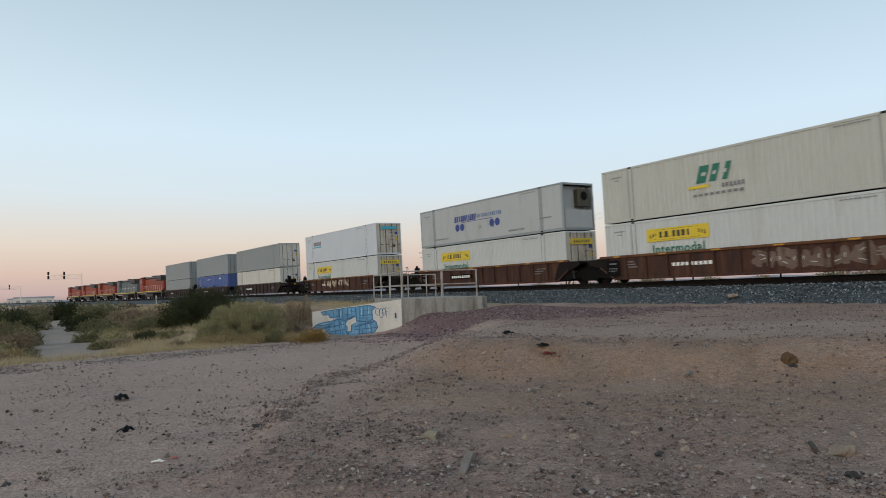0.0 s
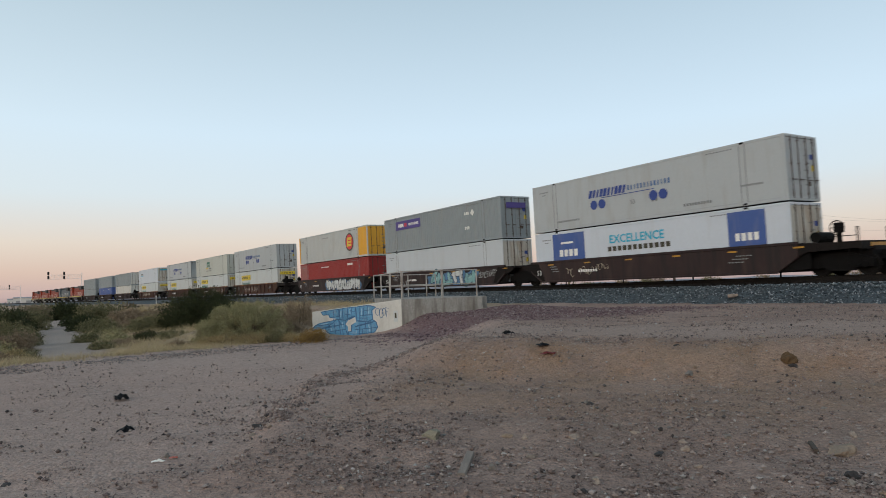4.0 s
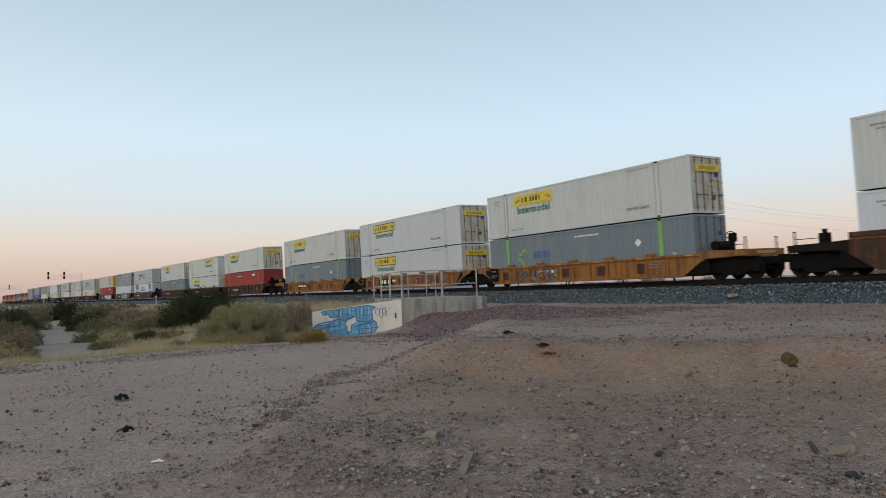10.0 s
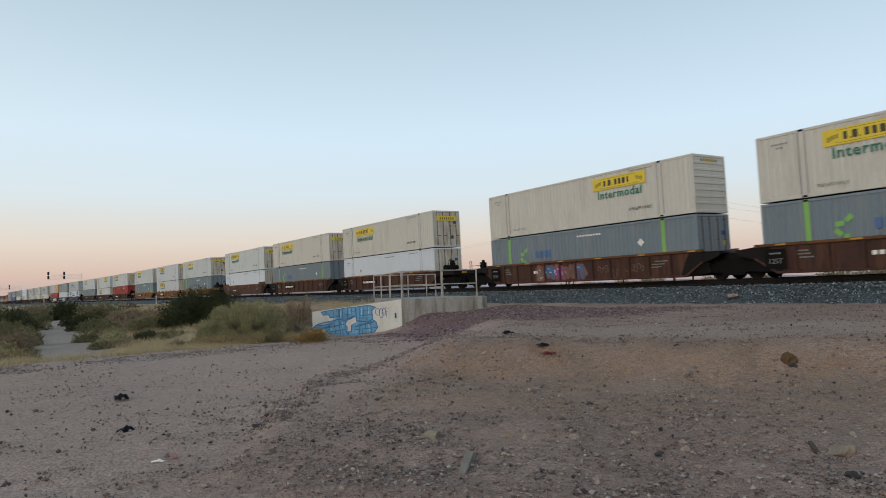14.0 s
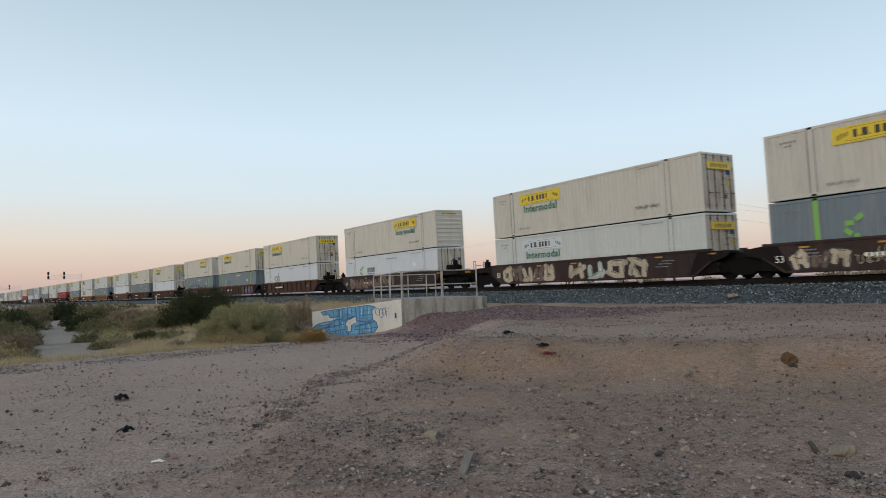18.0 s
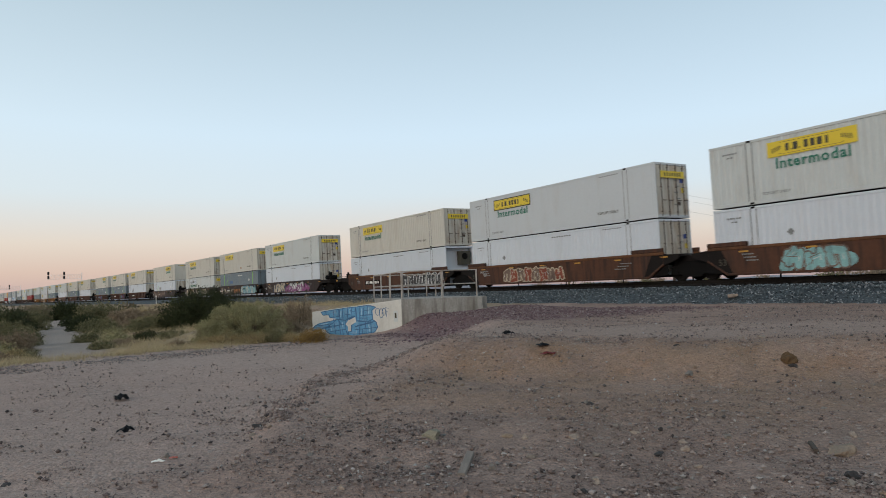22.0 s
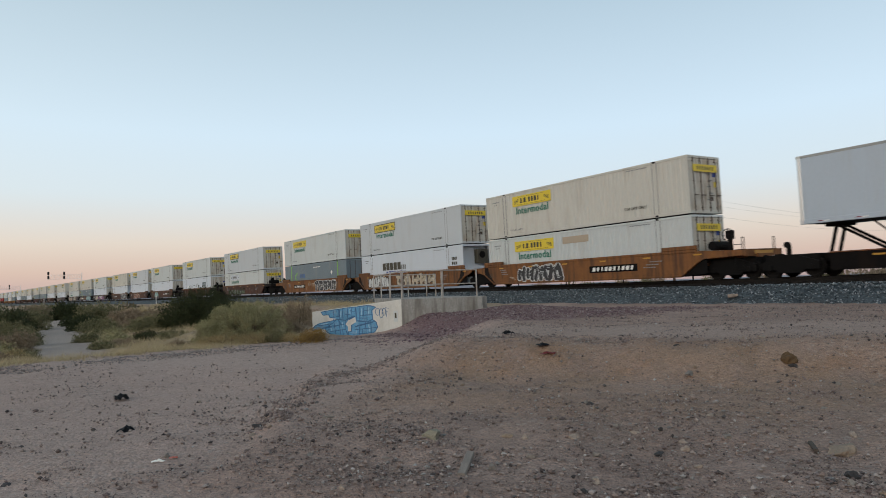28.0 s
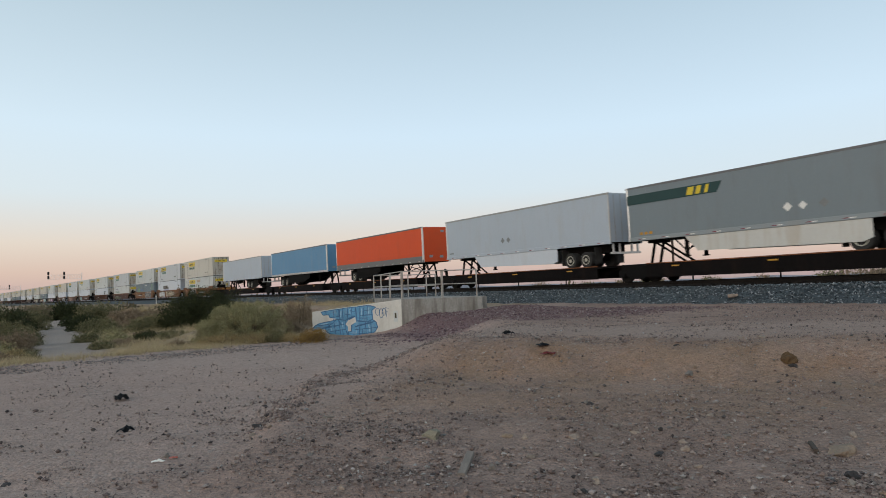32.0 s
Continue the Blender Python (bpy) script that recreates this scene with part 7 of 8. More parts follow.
# ---- wire fence beyond the line ----
fence = thing("wire_fence", "thin steel post fence along the far side of the line", "fence")
fpost = Geo().box(-0.035, 0.035, -0.035, 0.035, -0.3, 1.5).mesh("post", RAIL)
fpts = []
for i in range(24):
    x, y = line_xy(-14 + i * 6.0, 9.5)
    fpts.append(Vector((x, y, ground_z(x, y))))
    child("post", fpost, fence, Matrix.Translation(fpts[-1]))
for z in (0.5, 0.9, 1.3):
    g = Geo()
    for p, q in zip(fpts, fpts[1:]):
        g.tube(p + Vector((0, 0, z)), q + Vector((0, 0, z)), 0.006, 4)
    child("wire", g.mesh("wire", WIRE), fence)


# ---- desert shrubs and grass ----
def leaf_mat(name, cols):
    m = island_mat(name, cols, 0.8, 0.0)
    return m


CREO = leaf_mat("creosote_leaf", [(0.015, 0.020, 0.009), (0.034, 0.043, 0.017), (0.058, 0.065, 0.027), (0.022, 0.029, 0.012)])
SALT = leaf_mat("saltbush_leaf", [(0.075, 0.073, 0.038), (0.272, 0.261, 0.133), (0.422, 0.392, 0.218), (0.170, 0.158, 0.082), (0.340, 0.310, 0.174)])
OLIVE = leaf_mat("olive_leaf", [(0.053, 0.054, 0.029), (0.143, 0.137, 0.071), (0.244, 0.222, 0.121), (0.092, 0.090, 0.048)])
DRYB = leaf_mat("dry_brush", [(0.172, 0.129, 0.090), (0.299, 0.230, 0.161), (0.138, 0.106, 0.076), (0.368, 0.287, 0.196)])
RUSTB = leaf_mat("rust_brush", [(0.14, 0.085, 0.03), (0.31, 0.20, 0.07), (0.23, 0.145, 0.05)])
STRAW = leaf_mat("dry_grass", [(0.366, 0.295, 0.171), (0.472, 0.389, 0.236), (0.295, 0.236, 0.142), (0.413, 0.336, 0.206), (0.543, 0.460, 0.307)])
STRAWB = leaf_mat("dry_straw_brush", [(0.216, 0.162, 0.081), (0.367, 0.286, 0.151), (0.292, 0.221, 0.113), (0.432, 0.346, 0.194)])
TWIG = mat("grey_twig", (0.11, 0.085, 0.065), 0.9, vary=0.3)


def bush(label, x, y, rx, ry, h, material, seed, n=2600, leaf=0.06, lobes=9, open_=0.25, group="desert shrubs", name="desert_shrub", clump=14, dome=False, puff=1.5):
    """A mound of many small leaves in uneven lobes, down to the ground, on thin stems."""
    rng = np.random.RandomState(seed)
    r = random.Random(seed)
    b = thing(name, label, "shrub", group, at=Matrix.Translation((x, y, ground_z(x, y) - 0.05)))
    lob = []
    for i in range(lobes):
        a, d = 2.4 * i + r.uniform(-0.4, 0.4), math.sqrt((i + 0.4) / lobes) * 0.78
        sz = r.uniform(0.30, 0.46)
        zc = h * (1 - 0.75 * d * d) * r.uniform(0.30, 0.62)
        if dome:
            zc, sz = h * (0.66 - 0.5 * d * d) * r.uniform(0.93, 1.07), r.uniform(0.26, 0.34)
        lob.append((math.cos(a) * d * rx, math.sin(a) * d * ry, zc, sz, min(h - zc, zc * 1.1 + 0.1 * h)))
    g = Geo()
    for lx, ly, lz, sz, up in lob:
        mid = Vector((lx * 0.5, ly * 0.5, lz * 0.45))
        g.tube((lx * 0.1, ly * 0.1, 0), mid, 0.014 + 0.006 * h, 5, 0.010)
        for k in range(6):
            e = Vector((lx + r.uniform(-1, 1) * sz * rx, ly + r.uniform(-1, 1) * sz * ry, min(h, lz + r.uniform(-0.2, 0.95) * up)))
            g.tube(mid, e, 0.009, 4, 0.003)
    child("branchwork", g.mesh("branchwork", TWIG), b)
    tufts = max(30, n // clump)
    idx = rng.randint(0, lobes, tufts)
    L = np.array(lob)[idx]
    dirs = rng.normal(size=(tufts, 3))
    dirs /= np.linalg.norm(dirs, axis=1)[:, None]
    rad = (1 - open_ * rng.random(tufts)) * (1 + 0.16 * np.sin(dirs[:, 0] * 7 + dirs[:, 2] * 5 + idx) + 0.10 * rng.normal(size=tufts))
    cen = np.stack([L[:, 0] + dirs[:, 0] * rad * L[:, 3] * rx, L[:, 1] + dirs[:, 1] * rad * L[:, 3] * ry, L[:, 2] + dirs[:, 2] * rad * L[:, 4]], 1)
    cen[:, 2] = np.where(cen[:, 2] < 0.03, rng.random(tufts) * 0.25 * h, cen[:, 2])
    pick = rng.randint(0, tufts, n)
    jit = rng.normal(size=(n, 3)) * leaf * puff
    pos = cen[pick] + jit
    pos[:, 2] = np.maximum(pos[:, 2], 0.02)
    dirs = jit / (np.linalg.norm(jit, axis=1)[:, None] + 1e-6)
    u = rng.normal(size=(n, 3)) * 0.8 + dirs * 0.6
    u[:, 2] += 0.5
    u /= np.linalg.norm(u, axis=1)[:, None]
    w = np.cross(u, rng.normal(size=(n, 3)))
    w /= np.linalg.norm(w, axis=1)[:, None]
    ln = leaf * rng.uniform(0.6, 1.7, n)[:, None]
    v = np.stack([pos, pos + u * ln * 0.6 + w * ln * 0.36, pos + u * ln * 1.3, pos + u * ln * 0.6 - w * ln * 0.36], 1)
    f = np.arange(n * 4).reshape(n, 4)
    child("foliage", mesh_from("foliage", v.reshape(-1, 3).tolist(), f.tolist(), material), b)
    return b


def toward(px_heading, dist):
    """A place at a compass heading (degrees clockwise from +y) and distance from the camera."""
    a = radians(px_heading)
    return dist * math.sin(a), dist * math.cos(a)


bush("large dark green creosote bush beside the wash", *toward(12.5, 39.0), 2.3, 2.3, 2.2, CREO, 1, 46000, 0.052, 26, 0.4)
bush("large pale green saltbush with straw at its foot", *toward(15.95, 25.2), 1.62, 1.4, 1.42, SALT, 2, 66000, 0.022, 38, 0.16, clump=66, dome=True, puff=2.2)
bush("lower pale green saltbush mound with dry stems", *toward(13.2, 24.9), 0.95, 0.8, 0.86, SALT, 5, 24000, 0.020, 16, 0.18, clump=66, dome=True, puff=2.2)
for k, (hd, ds, rx, h) in enumerate(((12.9, 23.9, 0.45, 0.36), (14.2, 23.7, 0.55, 0.46), (15.5, 23.6, 0.6, 0.40), (16.9, 23.5, 0.6, 0.42), (18.3, 23.4, 0.55, 0.44), (19.4, 23.3, 0.4, 0.34))):
    bush("low straw-coloured dry brush at the foot of a saltbush", *toward(hd, ds), rx, rx * 0.7, h, STRAWB if k % 2 else OLIVE if k == 4 else STRAWB, 80 + k, 5200, 0.022, 10, 0.5)
bush("greyish half-bare shrub behind the headwall", *toward(20.0, 31.5), 1.0, 1.0, 1.75, DRYB, 3, 9000, 0.035, 14, 0.8)
bush("low rust-coloured dry shrub at the foot of the wing", *toward(21.2, 22.6), 0.60, 0.45, 0.50, RUSTB, 4, 8000, 0.022, 12)
for k, (hd, ds, rx, h, m_, lab) in enumerate((
        (-2.6, 31, 0.6, 0.6, SALT, "yellow-green desert shrub beside the sand track"), (-1.1, 38, 1.1, 1.5, OLIVE, "tall olive desert shrub beside the sand track"), (-3.0, 38, 1.1, 1.4, OLIVE, "dark green desert shrub in the wash"),
        (-0.9, 50, 1.5, 1.9, CREO, "dark green desert shrub in the wash"), (-1.2, 28.5, 0.5, 0.35, DRYB, "low grey-brown shrub beside the sand track"), (-2.2, 25, 0.5, 0.4, SALT, "low olive shrub at the edge of the wash"),
        (6.4, 42, 1.1, 0.6, SALT, "yellow-green low shrub beside the wash"), (8.6, 39, 1.2, 0.75, OLIVE, "olive low shrub beside the wash"), (9.6, 41, 1.5, 1.5, OLIVE, "olive low shrub beside the wash"),
        (4.9, 52, 1.5, 1.0, OLIVE, "olive low shrub beside the wash"), (3.6, 66, 1.5, 0.95, CREO, "dark green shrub in the wash"), (5.0, 74, 2.4, 2.1, OLIVE, "olive shrub in the wash"),
        (2.9, 92, 2.2, 2.0, CREO, "dark green shrub in the wash"), (7.0, 60, 2.0, 1.3, DRYB, "grey-brown dry shrub on the bank"), (-2.2, 62, 2.4, 2.3, OLIVE, "olive shrub in the wash"),
        (13.6, 44, 1.5, 1.4, DRYB, "grey-brown dry shrub on the bank"), (11.2, 54, 1.8, 1.3, DRYB, "grey-brown dry shrub on the bank"), (9.2, 68, 2.2, 1.2, DRYB, "grey-brown dry shrub on the bank"),
        (17.6, 38, 1.2, 1.0, DRYB, "grey-brown dry shrub on the bank"), (10.6, 25.5, 0.5, 0.35, DRYB, "small dry shrub among the grass"), (5.0, 33, 0.6, 0.35, OLIVE, "olive low shrub beside the sand track"), (4.2, 40, 0.8, 0.5, OLIVE, "olive low shrub beside the sand track"), (6.6, 34, 0.8, 0.35, DRYB, "dry low shrub beside the wash"), (5.6, 47, 1.1, 0.65, OLIVE, "olive low shrub beside the wash"), (7.6, 47, 1.4, 1.0, DRYB, "dry low shrub on the bank"), (-1.5, 33, 0.7, 0.6, SALT, "yellow-green shrub beside the sand track"), (-0.7, 44, 1.0, 1.2, OLIVE, "olive shrub beside the sand track"), (10.2, 34, 0.8, 0.3, OLIVE, "low olive shrub in the wash"), (15.0, 33, 1.0, 0.9, OLIVE, "olive shrub behind the saltbush"), (3.9, 56, 1.2, 0.8, CREO, "dark green shrub in the wash"), (13.0, 25.0, 0.45, 0.4, OLIVE, "small olive shrub among the grass"),
        (0.3, 62, 1.5, 1.8, OLIVE, "olive shrub closing in the sand track"), (-0.4, 54, 1.3, 1.7, CREO, "dark green desert shrub in the wash"), (1.5, 108, 2.6, 1.7, OLIVE, "olive shrub at the end of the sand track"), (0.6, 92, 2.0, 1.9, DRYB, "grey-brown shrub at the end of the sand track"),
        (2.7, 104, 2.3, 1.5, CREO, "dark green shrub at the end of the sand track"), (-0.9, 27.4, 0.75, 0.62, STRAWB, "straw-coloured dry brush beside the sand track"), (0.0, 29.5, 0.55, 0.5, OLIVE, "low olive brush beside the sand track"), (-1.8, 23.6, 0.6, 0.5, DRYB, "grey-brown dry brush at the edge of the wash"),
        (-0.6, 34.5, 0.9, 1.0, DRYB, "grey-brown dry brush beside the sand track"), (0.2, 40, 0.8, 1.1, OLIVE, "olive shrub beside the sand track"), (6.0, 37.5, 0.8, 0.5, SALT, "grey-green low shrub beside the sand track"), (7.4, 40.5, 1.0, 0.9, OLIVE, "olive shrub beside the wash"),
        (8.2, 36.0, 0.7, 0.5, CREO, "low dark green shrub in the wash"), (9.0, 52, 1.6, 1.0, STRAWB, "straw-coloured brush on the bank"), (7.2, 72, 2.0, 1.1, STRAWB, "straw-coloured brush on the bank"), (10.4, 60, 1.6, 1.0, STRAWB, "straw-coloured brush on the bank"), (12.4, 27.6, 0.5, 0.4, OLIVE, "small olive shrub among the grass"), (19.6, 27.2, 0.6, 0.8, DRYB, "half-bare grey twiggy shrub behind the headwall"))):
    bush(lab, *toward(hd, ds), rx, rx * 0.95, h, m_, 20 + k, int(5200 * rx), 0.00125 * ds, 14, 0.5)
# beyond the line
for k, (hd, ds, rx, h) in enumerate(((47.8, 120, 1.5, 1.5), (49.6, 118, 2.0, 2.0), (50.8, 125, 1.6, 1.6), (45.0, 110, 1.4, 1.2), (58.5, 95, 1.5, 1.3), (63.0, 72, 1.8, 1.5), (65.5, 66, 2.2, 1.9), (67.5, 70, 2.0, 1.7), (41.0, 100, 1.6, 1.3), (54.8, 130, 2.4, 1.5))):
    bush("olive desert shrub beyond the line", *toward(hd, ds), rx, rx, h, OLIVE if k % 2 else DRYB, 60 + k, 1500, 0.16, 8, 0.4)


def far_scrub():
    """Small distant shrubs as tufts of leaf shapes, in one sheet of stuff."""
    rng = np.random.RandomState(9)
    v, f = [], []
    count = 0
    while count < 1500:
        d = 120 + 850 * rng.random() ** 1.6
        a = radians(rng.uniform(-8, 75))
        x, y = d * math.sin(a), d * math.cos(a)
        off = offset(x, y)
        if -7 < off < 7 or (abs(x - 0.021 * y - 0.95) < 2.5):
            continue
        count += 1
        r, h = rng.uniform(0.4, 1.5), rng.uniform(0.3, 1.0)
        z = ground_z(x, y)
        for k in range(16):
            p = np.array([x, y, z]) + rng.normal(size=3) * (r * 0.5, r * 0.5, 0) + (0, 0, rng.random() * h * 0.7)
            u = rng.normal(size=3) * 0.25 * r
            w = rng.normal(size=3) * 0.25 * r
            i = len(v)
            v += [tuple(p), tuple(p + u), tuple(p + u + w), tuple(p + w)]
            f.append((i, i + 1, i + 2, i + 3))
    return mesh_from("far_scrub", v, f, SCRUB)


SCRUB = leaf_mat("far_scrub_leaf", [(0.06, 0.065, 0.04), (0.12, 0.105, 0.07), (0.18, 0.15, 0.10), (0.09, 0.085, 0.05)])
tagged(new("far_scrub", far_scrub()), "low scattered desert scrub into the distance", "scrub", kind="stuff")


def grass():
    """Blades of dry grass in tufts along the edge of the wash."""
    rng = np.random.RandomState(4)
    pts = []
    for i in range(2100):
        x = rng.uniform(-9, 9.2)
        y = 20.5 + 0.26 * x + 0.4 * rng.normal() + abs(rng.normal()) * 3.0
        if noise.noise(Vector((x * 0.5, y * 0.5, 1.0))) + 0.25 * rng.normal() < -0.12:
            continue
        if abs(x - 0.021 * y - 0.95) < 1.4 and y > 22.8:
            continue
        if y - 0.26 * x < 20.0:
            continue
        pts.append((x, y, rng.uniform(0.09, 0.24)))
    for i in range(2400):
        a, d = radians(rng.uniform(-4, 20)), rng.uniform(24, 64)
        x, y = d * math.sin(a), d * math.cos(a)
        if abs(x - 0.021 * y - 0.95) < 1.5 or (x > 9.2 and y < 30) or offset(x, y) > -5:
            continue
        pts.append((x, y, rng.uniform(0.15, 0.42)))
    for i in range(900):
        s_ = rng.uniform(36, 120)
        x, y = line_xy(s_, rng.uniform(-15, -4.6))
        if noise.noise(Vector((x * 0.25, y * 0.25, 6.0))) > -0.1:
            pts.append((x, y, rng.uniform(0.2, 0.55)))
    v = []
    for x, y, h in pts:
        z = ground_z(x, y)
        n = 26
        a, r = rng.uniform(0, 6.28, n), np.sqrt(rng.random(n)) * 0.30
        bx, by = x + r * np.cos(a), y + r * np.sin(a)
        hh = h * rng.uniform(0.5, 1.15, n)
        lx, ly = rng.normal(size=n) * 0.6 * hh, rng.normal(size=n) * 0.6 * hh
        wd = 0.0035 + 0.00013 * math.hypot(x, y)
        for i in range(n):
            c, s_ = math.cos(a[i]) * wd, math.sin(a[i]) * wd
            v += [(bx[i] - c, by[i] - s_, z - 0.02), (bx[i] + c, by[i] + s_, z - 0.02), (bx[i] + lx[i], by[i] + ly[i], z + hh[i])]
    f = [(i, i + 1, i + 2) for i in range(0, len(v), 3)]
    return mesh_from("dry_grass", v, f, STRAW)


tagged(new("dry_grass", grass()), "straw-coloured dry grass along the edge of the wash", "grass", kind="stuff")

# ---- stones on the ground ----
STONE = island_mat("desert_stone", [(0.071, 0.058, 0.057), (0.199, 0.150, 0.135), (0.275, 0.215, 0.189), (0.142, 0.108, 0.103), (0.361, 0.310, 0.286), (0.247, 0.188, 0.165), (0.114, 0.088, 0.087), (0.228, 0.172, 0.153), (0.314, 0.262, 0.235), (0.190, 0.150, 0.144), (0.257, 0.205, 0.189), (0.048, 0.040, 0.040), (0.437, 0.410, 0.392)])


def scatter():
    rng = random.Random(31)
    pl = []
    while len(pl) < 60000:
        d = 4.6 + 21 * rng.random() ** 1.9
        a = radians(rng.uniform(-6, 72))
        x, y = d * math.sin(a), d * math.cos(a)
        if offset(x, y) > -3.6 or y - 0.26 * x > 21.5:
            continue
        dd = (x - 7.85) * 0.772 + (y - 9.9) * 0.636
        dens = 0.30 + 0.45 * noise.noise(Vector((x * 0.45, y * 0.45, 3.0))) + 0.6 * noise.noise(Vector((x * 1.3, y * 1.3, 8.0))) + 0.3 * noise.noise(Vector((x * 4.0, y * 4.0, 1.0)))
        if 0.4 < dd < 3.6:
            dens *= 0.30
        if -2.0 < dd < -0.8:
            dens *= 0.75
        ee = (x - 7.85) * 0.636 - (y - 9.9) * 0.772
        dens *= 0.32 + 0.88 * smooth(-5, -1, ee)
        dens *= 0.30 + 0.70 * smooth(4.6, 5.4, 0.76 * x + 0.65 * y)
        if rng.random() > dens:
            continue
        size = (0.0022 + 0.0055 * rng.random() ** 1.6) + (0.026 * rng.random() ** 12) + 0.00036 * d
        pl.append((x, y, ground_z(x, y) + size * 0.35, size))
    return rocks("gravel_stones", pl, STONE, 8, 0.95)


def windrow():
    """A line of grey gravel that graders left between the road and the grass."""
    rng = random.Random(47)
    pl = []
    while len(pl) < 5200:
        x = rng.uniform(-7.5, 12.0)
        y = 19.1 + 0.24 * x + rng.gauss(0, 0.55) - 0.15 * math.sin(x * 0.8)
        if rng.random() > 0.5 + 0.9 * noise.noise(Vector((x * 0.7, y * 0.9, 15.0))) or y > 20.6 + 0.26 * x or x > 10.6 and y > 21.0:
            continue
        size = rng.uniform(0.010, 0.026) + 0.03 * rng.random() ** 9
        pl.append((x, y, ground_z(x, y) + size * 0.3, size))
    return rocks("windrow_gravel", pl, WINDROW, 12, 0.9)


WINDROW = island_mat("grey_gravel", [(0.10, 0.085, 0.085), (0.22, 0.185, 0.175), (0.30, 0.26, 0.245), (0.16, 0.13, 0.128), (0.38, 0.34, 0.32), (0.20, 0.165, 0.16)])


def heaped():
    """Coarser stones in a loose berm round the nose of the bench and along its crest."""
    rng = random.Random(41)
    way = [Vector(p) for p in ((2.28, 7.98), (2.84, 9.0), (4.4, 11.2), (5.3, 11.7), (6.6, 12.2), (7.4, 11.6), (7.9, 10.0), (8.9, 8.3))]
    pl = []
    while len(pl) < 4200:
        k = rng.choices(range(7), [(q - p).length for p, q in zip(way, way[1:])])[0]
        f = rng.random()
        p = way[k].lerp(way[k + 1], f)
        wide = 0.14 if k < 3 else 0.3
        x, y = p.x + rng.gauss(0, wide) + 0.2 * abs(rng.gauss(0, 1)), p.y + rng.gauss(0, wide) - 0.2 * abs(rng.gauss(0, 1))
        if rng.random() > 0.5 + 0.8 * noise.noise(Vector((x * 1.7, y * 1.7, 5.0))) - (0.25 if k > 4 else 0):
            continue
        size = rng.uniform(0.007, 0.017) + 0.026 * rng.random() ** 6
        pl.append((x, y, ground_z(x, y) + size * 0.25, size))
    return rocks("berm_stones", pl, STONE, 9, 0.95)


def purple_heap():
    """Dark purplish crushed rock in front of the headwall."""
    rng = random.Random(43)
    pl = []
    while len(pl) < 13000:
        u, v = rng.gauss(-0.2, 3.5), rng.gauss(0, 2.3)
        x, y = 15.4 + 0.92 * u + 0.39 * v, 18.0 - 0.39 * u + 0.92 * v
        if offset(x, y) > -3.7 or (y - 21.8) > -0.286 * (x - 12.0) and x < 15.4 or (u / 6.9) ** 2 + (v / 4.3) ** 2 > 1 + 0.4 * noise.noise(Vector((x * 0.6, y * 0.6, 2.0))):
            continue
        size = rng.uniform(0.013, 0.031) + 0.03 * rng.random() ** 10
        pl.append((x, y, ground_z(x, y) + size * 0.2, size))
    return rocks("crushed_rock", pl, PURPLE, 10, 0.8)


PURPLE = island_mat("purple_crushed_rock", [(0.065, 0.039, 0.047), (0.142, 0.090, 0.101), (0.206, 0.148, 0.155), (0.095, 0.060, 0.069), (0.172, 0.112, 0.119), (0.344, 0.292, 0.284), (0.116, 0.073, 0.083)])
tagged(new("windrow_gravel", windrow()), "line of grey gravel between the road and the dry grass", "stones", kind="stuff")
tagged(new("berm_stones", heaped()), "loose stones heaped along the edge of the bank", "stones", kind="stuff")
tagged(new("crushed_rock", purple_heap()), "dark purplish crushed rock before the headwall", "stones", kind="stuff")
tagged(new("gravel_stones", scatter()), "loose gravel and small stones on the soil", "stones", kind="stuff")


def rock(label, x, y, sx, sy, sz, material, seed, name="rock", category="rock", flats=9):
    """One angular, weathered rock: a lumpy stone with flat broken faces, sunk a little into the soil."""
    bm = bmesh.new()
    bmesh.ops.create_icosphere(bm, subdivisions=3, radius=1)
    r = random.Random(seed)
    o = Vector((r.uniform(0, 50), r.uniform(0, 50), r.uniform(0, 50)))
    cuts = []
    for i in range(flats):
        d = Vector((r.gauss(0, 1), r.gauss(0, 1), r.gauss(0, 0.8))).normalized()
        cuts.append((d, r.uniform(0.42, 0.78)))
    for v in bm.verts:
        p = v.co.copy()
        for d, k in cuts:
            e = p.dot(d)
            if e > k:
                p -= d * (e - k)
        q = 1 + 0.32 * noise.noise(p * 1.4 + o) + 0.18 * noise.noise(p * 3.6 + o)
        v.co = Vector((p.x * sx * q, p.y * sy * q, max(-0.4, p.z) * sz * q)) * 1.25
    me = bpy.data.meshes.new(name)
    bm.to_mesh(me)
    bm.free()
    me.materials.append(material)
    return thing(name, label, category, "rocks on the soil", me, Matrix.Translation((x, y, ground_z(x, y) + sz * 0.2)) @ pose(0, 0, 0, 0, 0, r.uniform(0, 360)))


RK = [mat("tan_rock", (0.25, 0.192, 0.145), 0.9, vary=0.3, scale=9, bump=0.4), mat("grey_rock", (0.20, 0.172, 0.15), 0.9, vary=0.3, scale=9, bump=0.4), mat("dark_rock", (0.045, 0.04, 0.04), 0.85, vary=0.3, scale=9, bump=0.4), mat("pale_rock", (0.29, 0.235, 0.195), 0.9, vary=0.25, scale=9, bump=0.4)]
rock("large tan flat rock on gravelly soil", 6.47, 3.29, 0.15, 0.09, 0.07, RK[0], 1)
rock("pale greenish crumpled rock on the slope", 3.63, 6.01, 0.13, 0.10, 0.07, mat("greenish_rock", (0.22, 0.20, 0.15), 0.9, vary=0.35, scale=14, bump=0.6), 2)
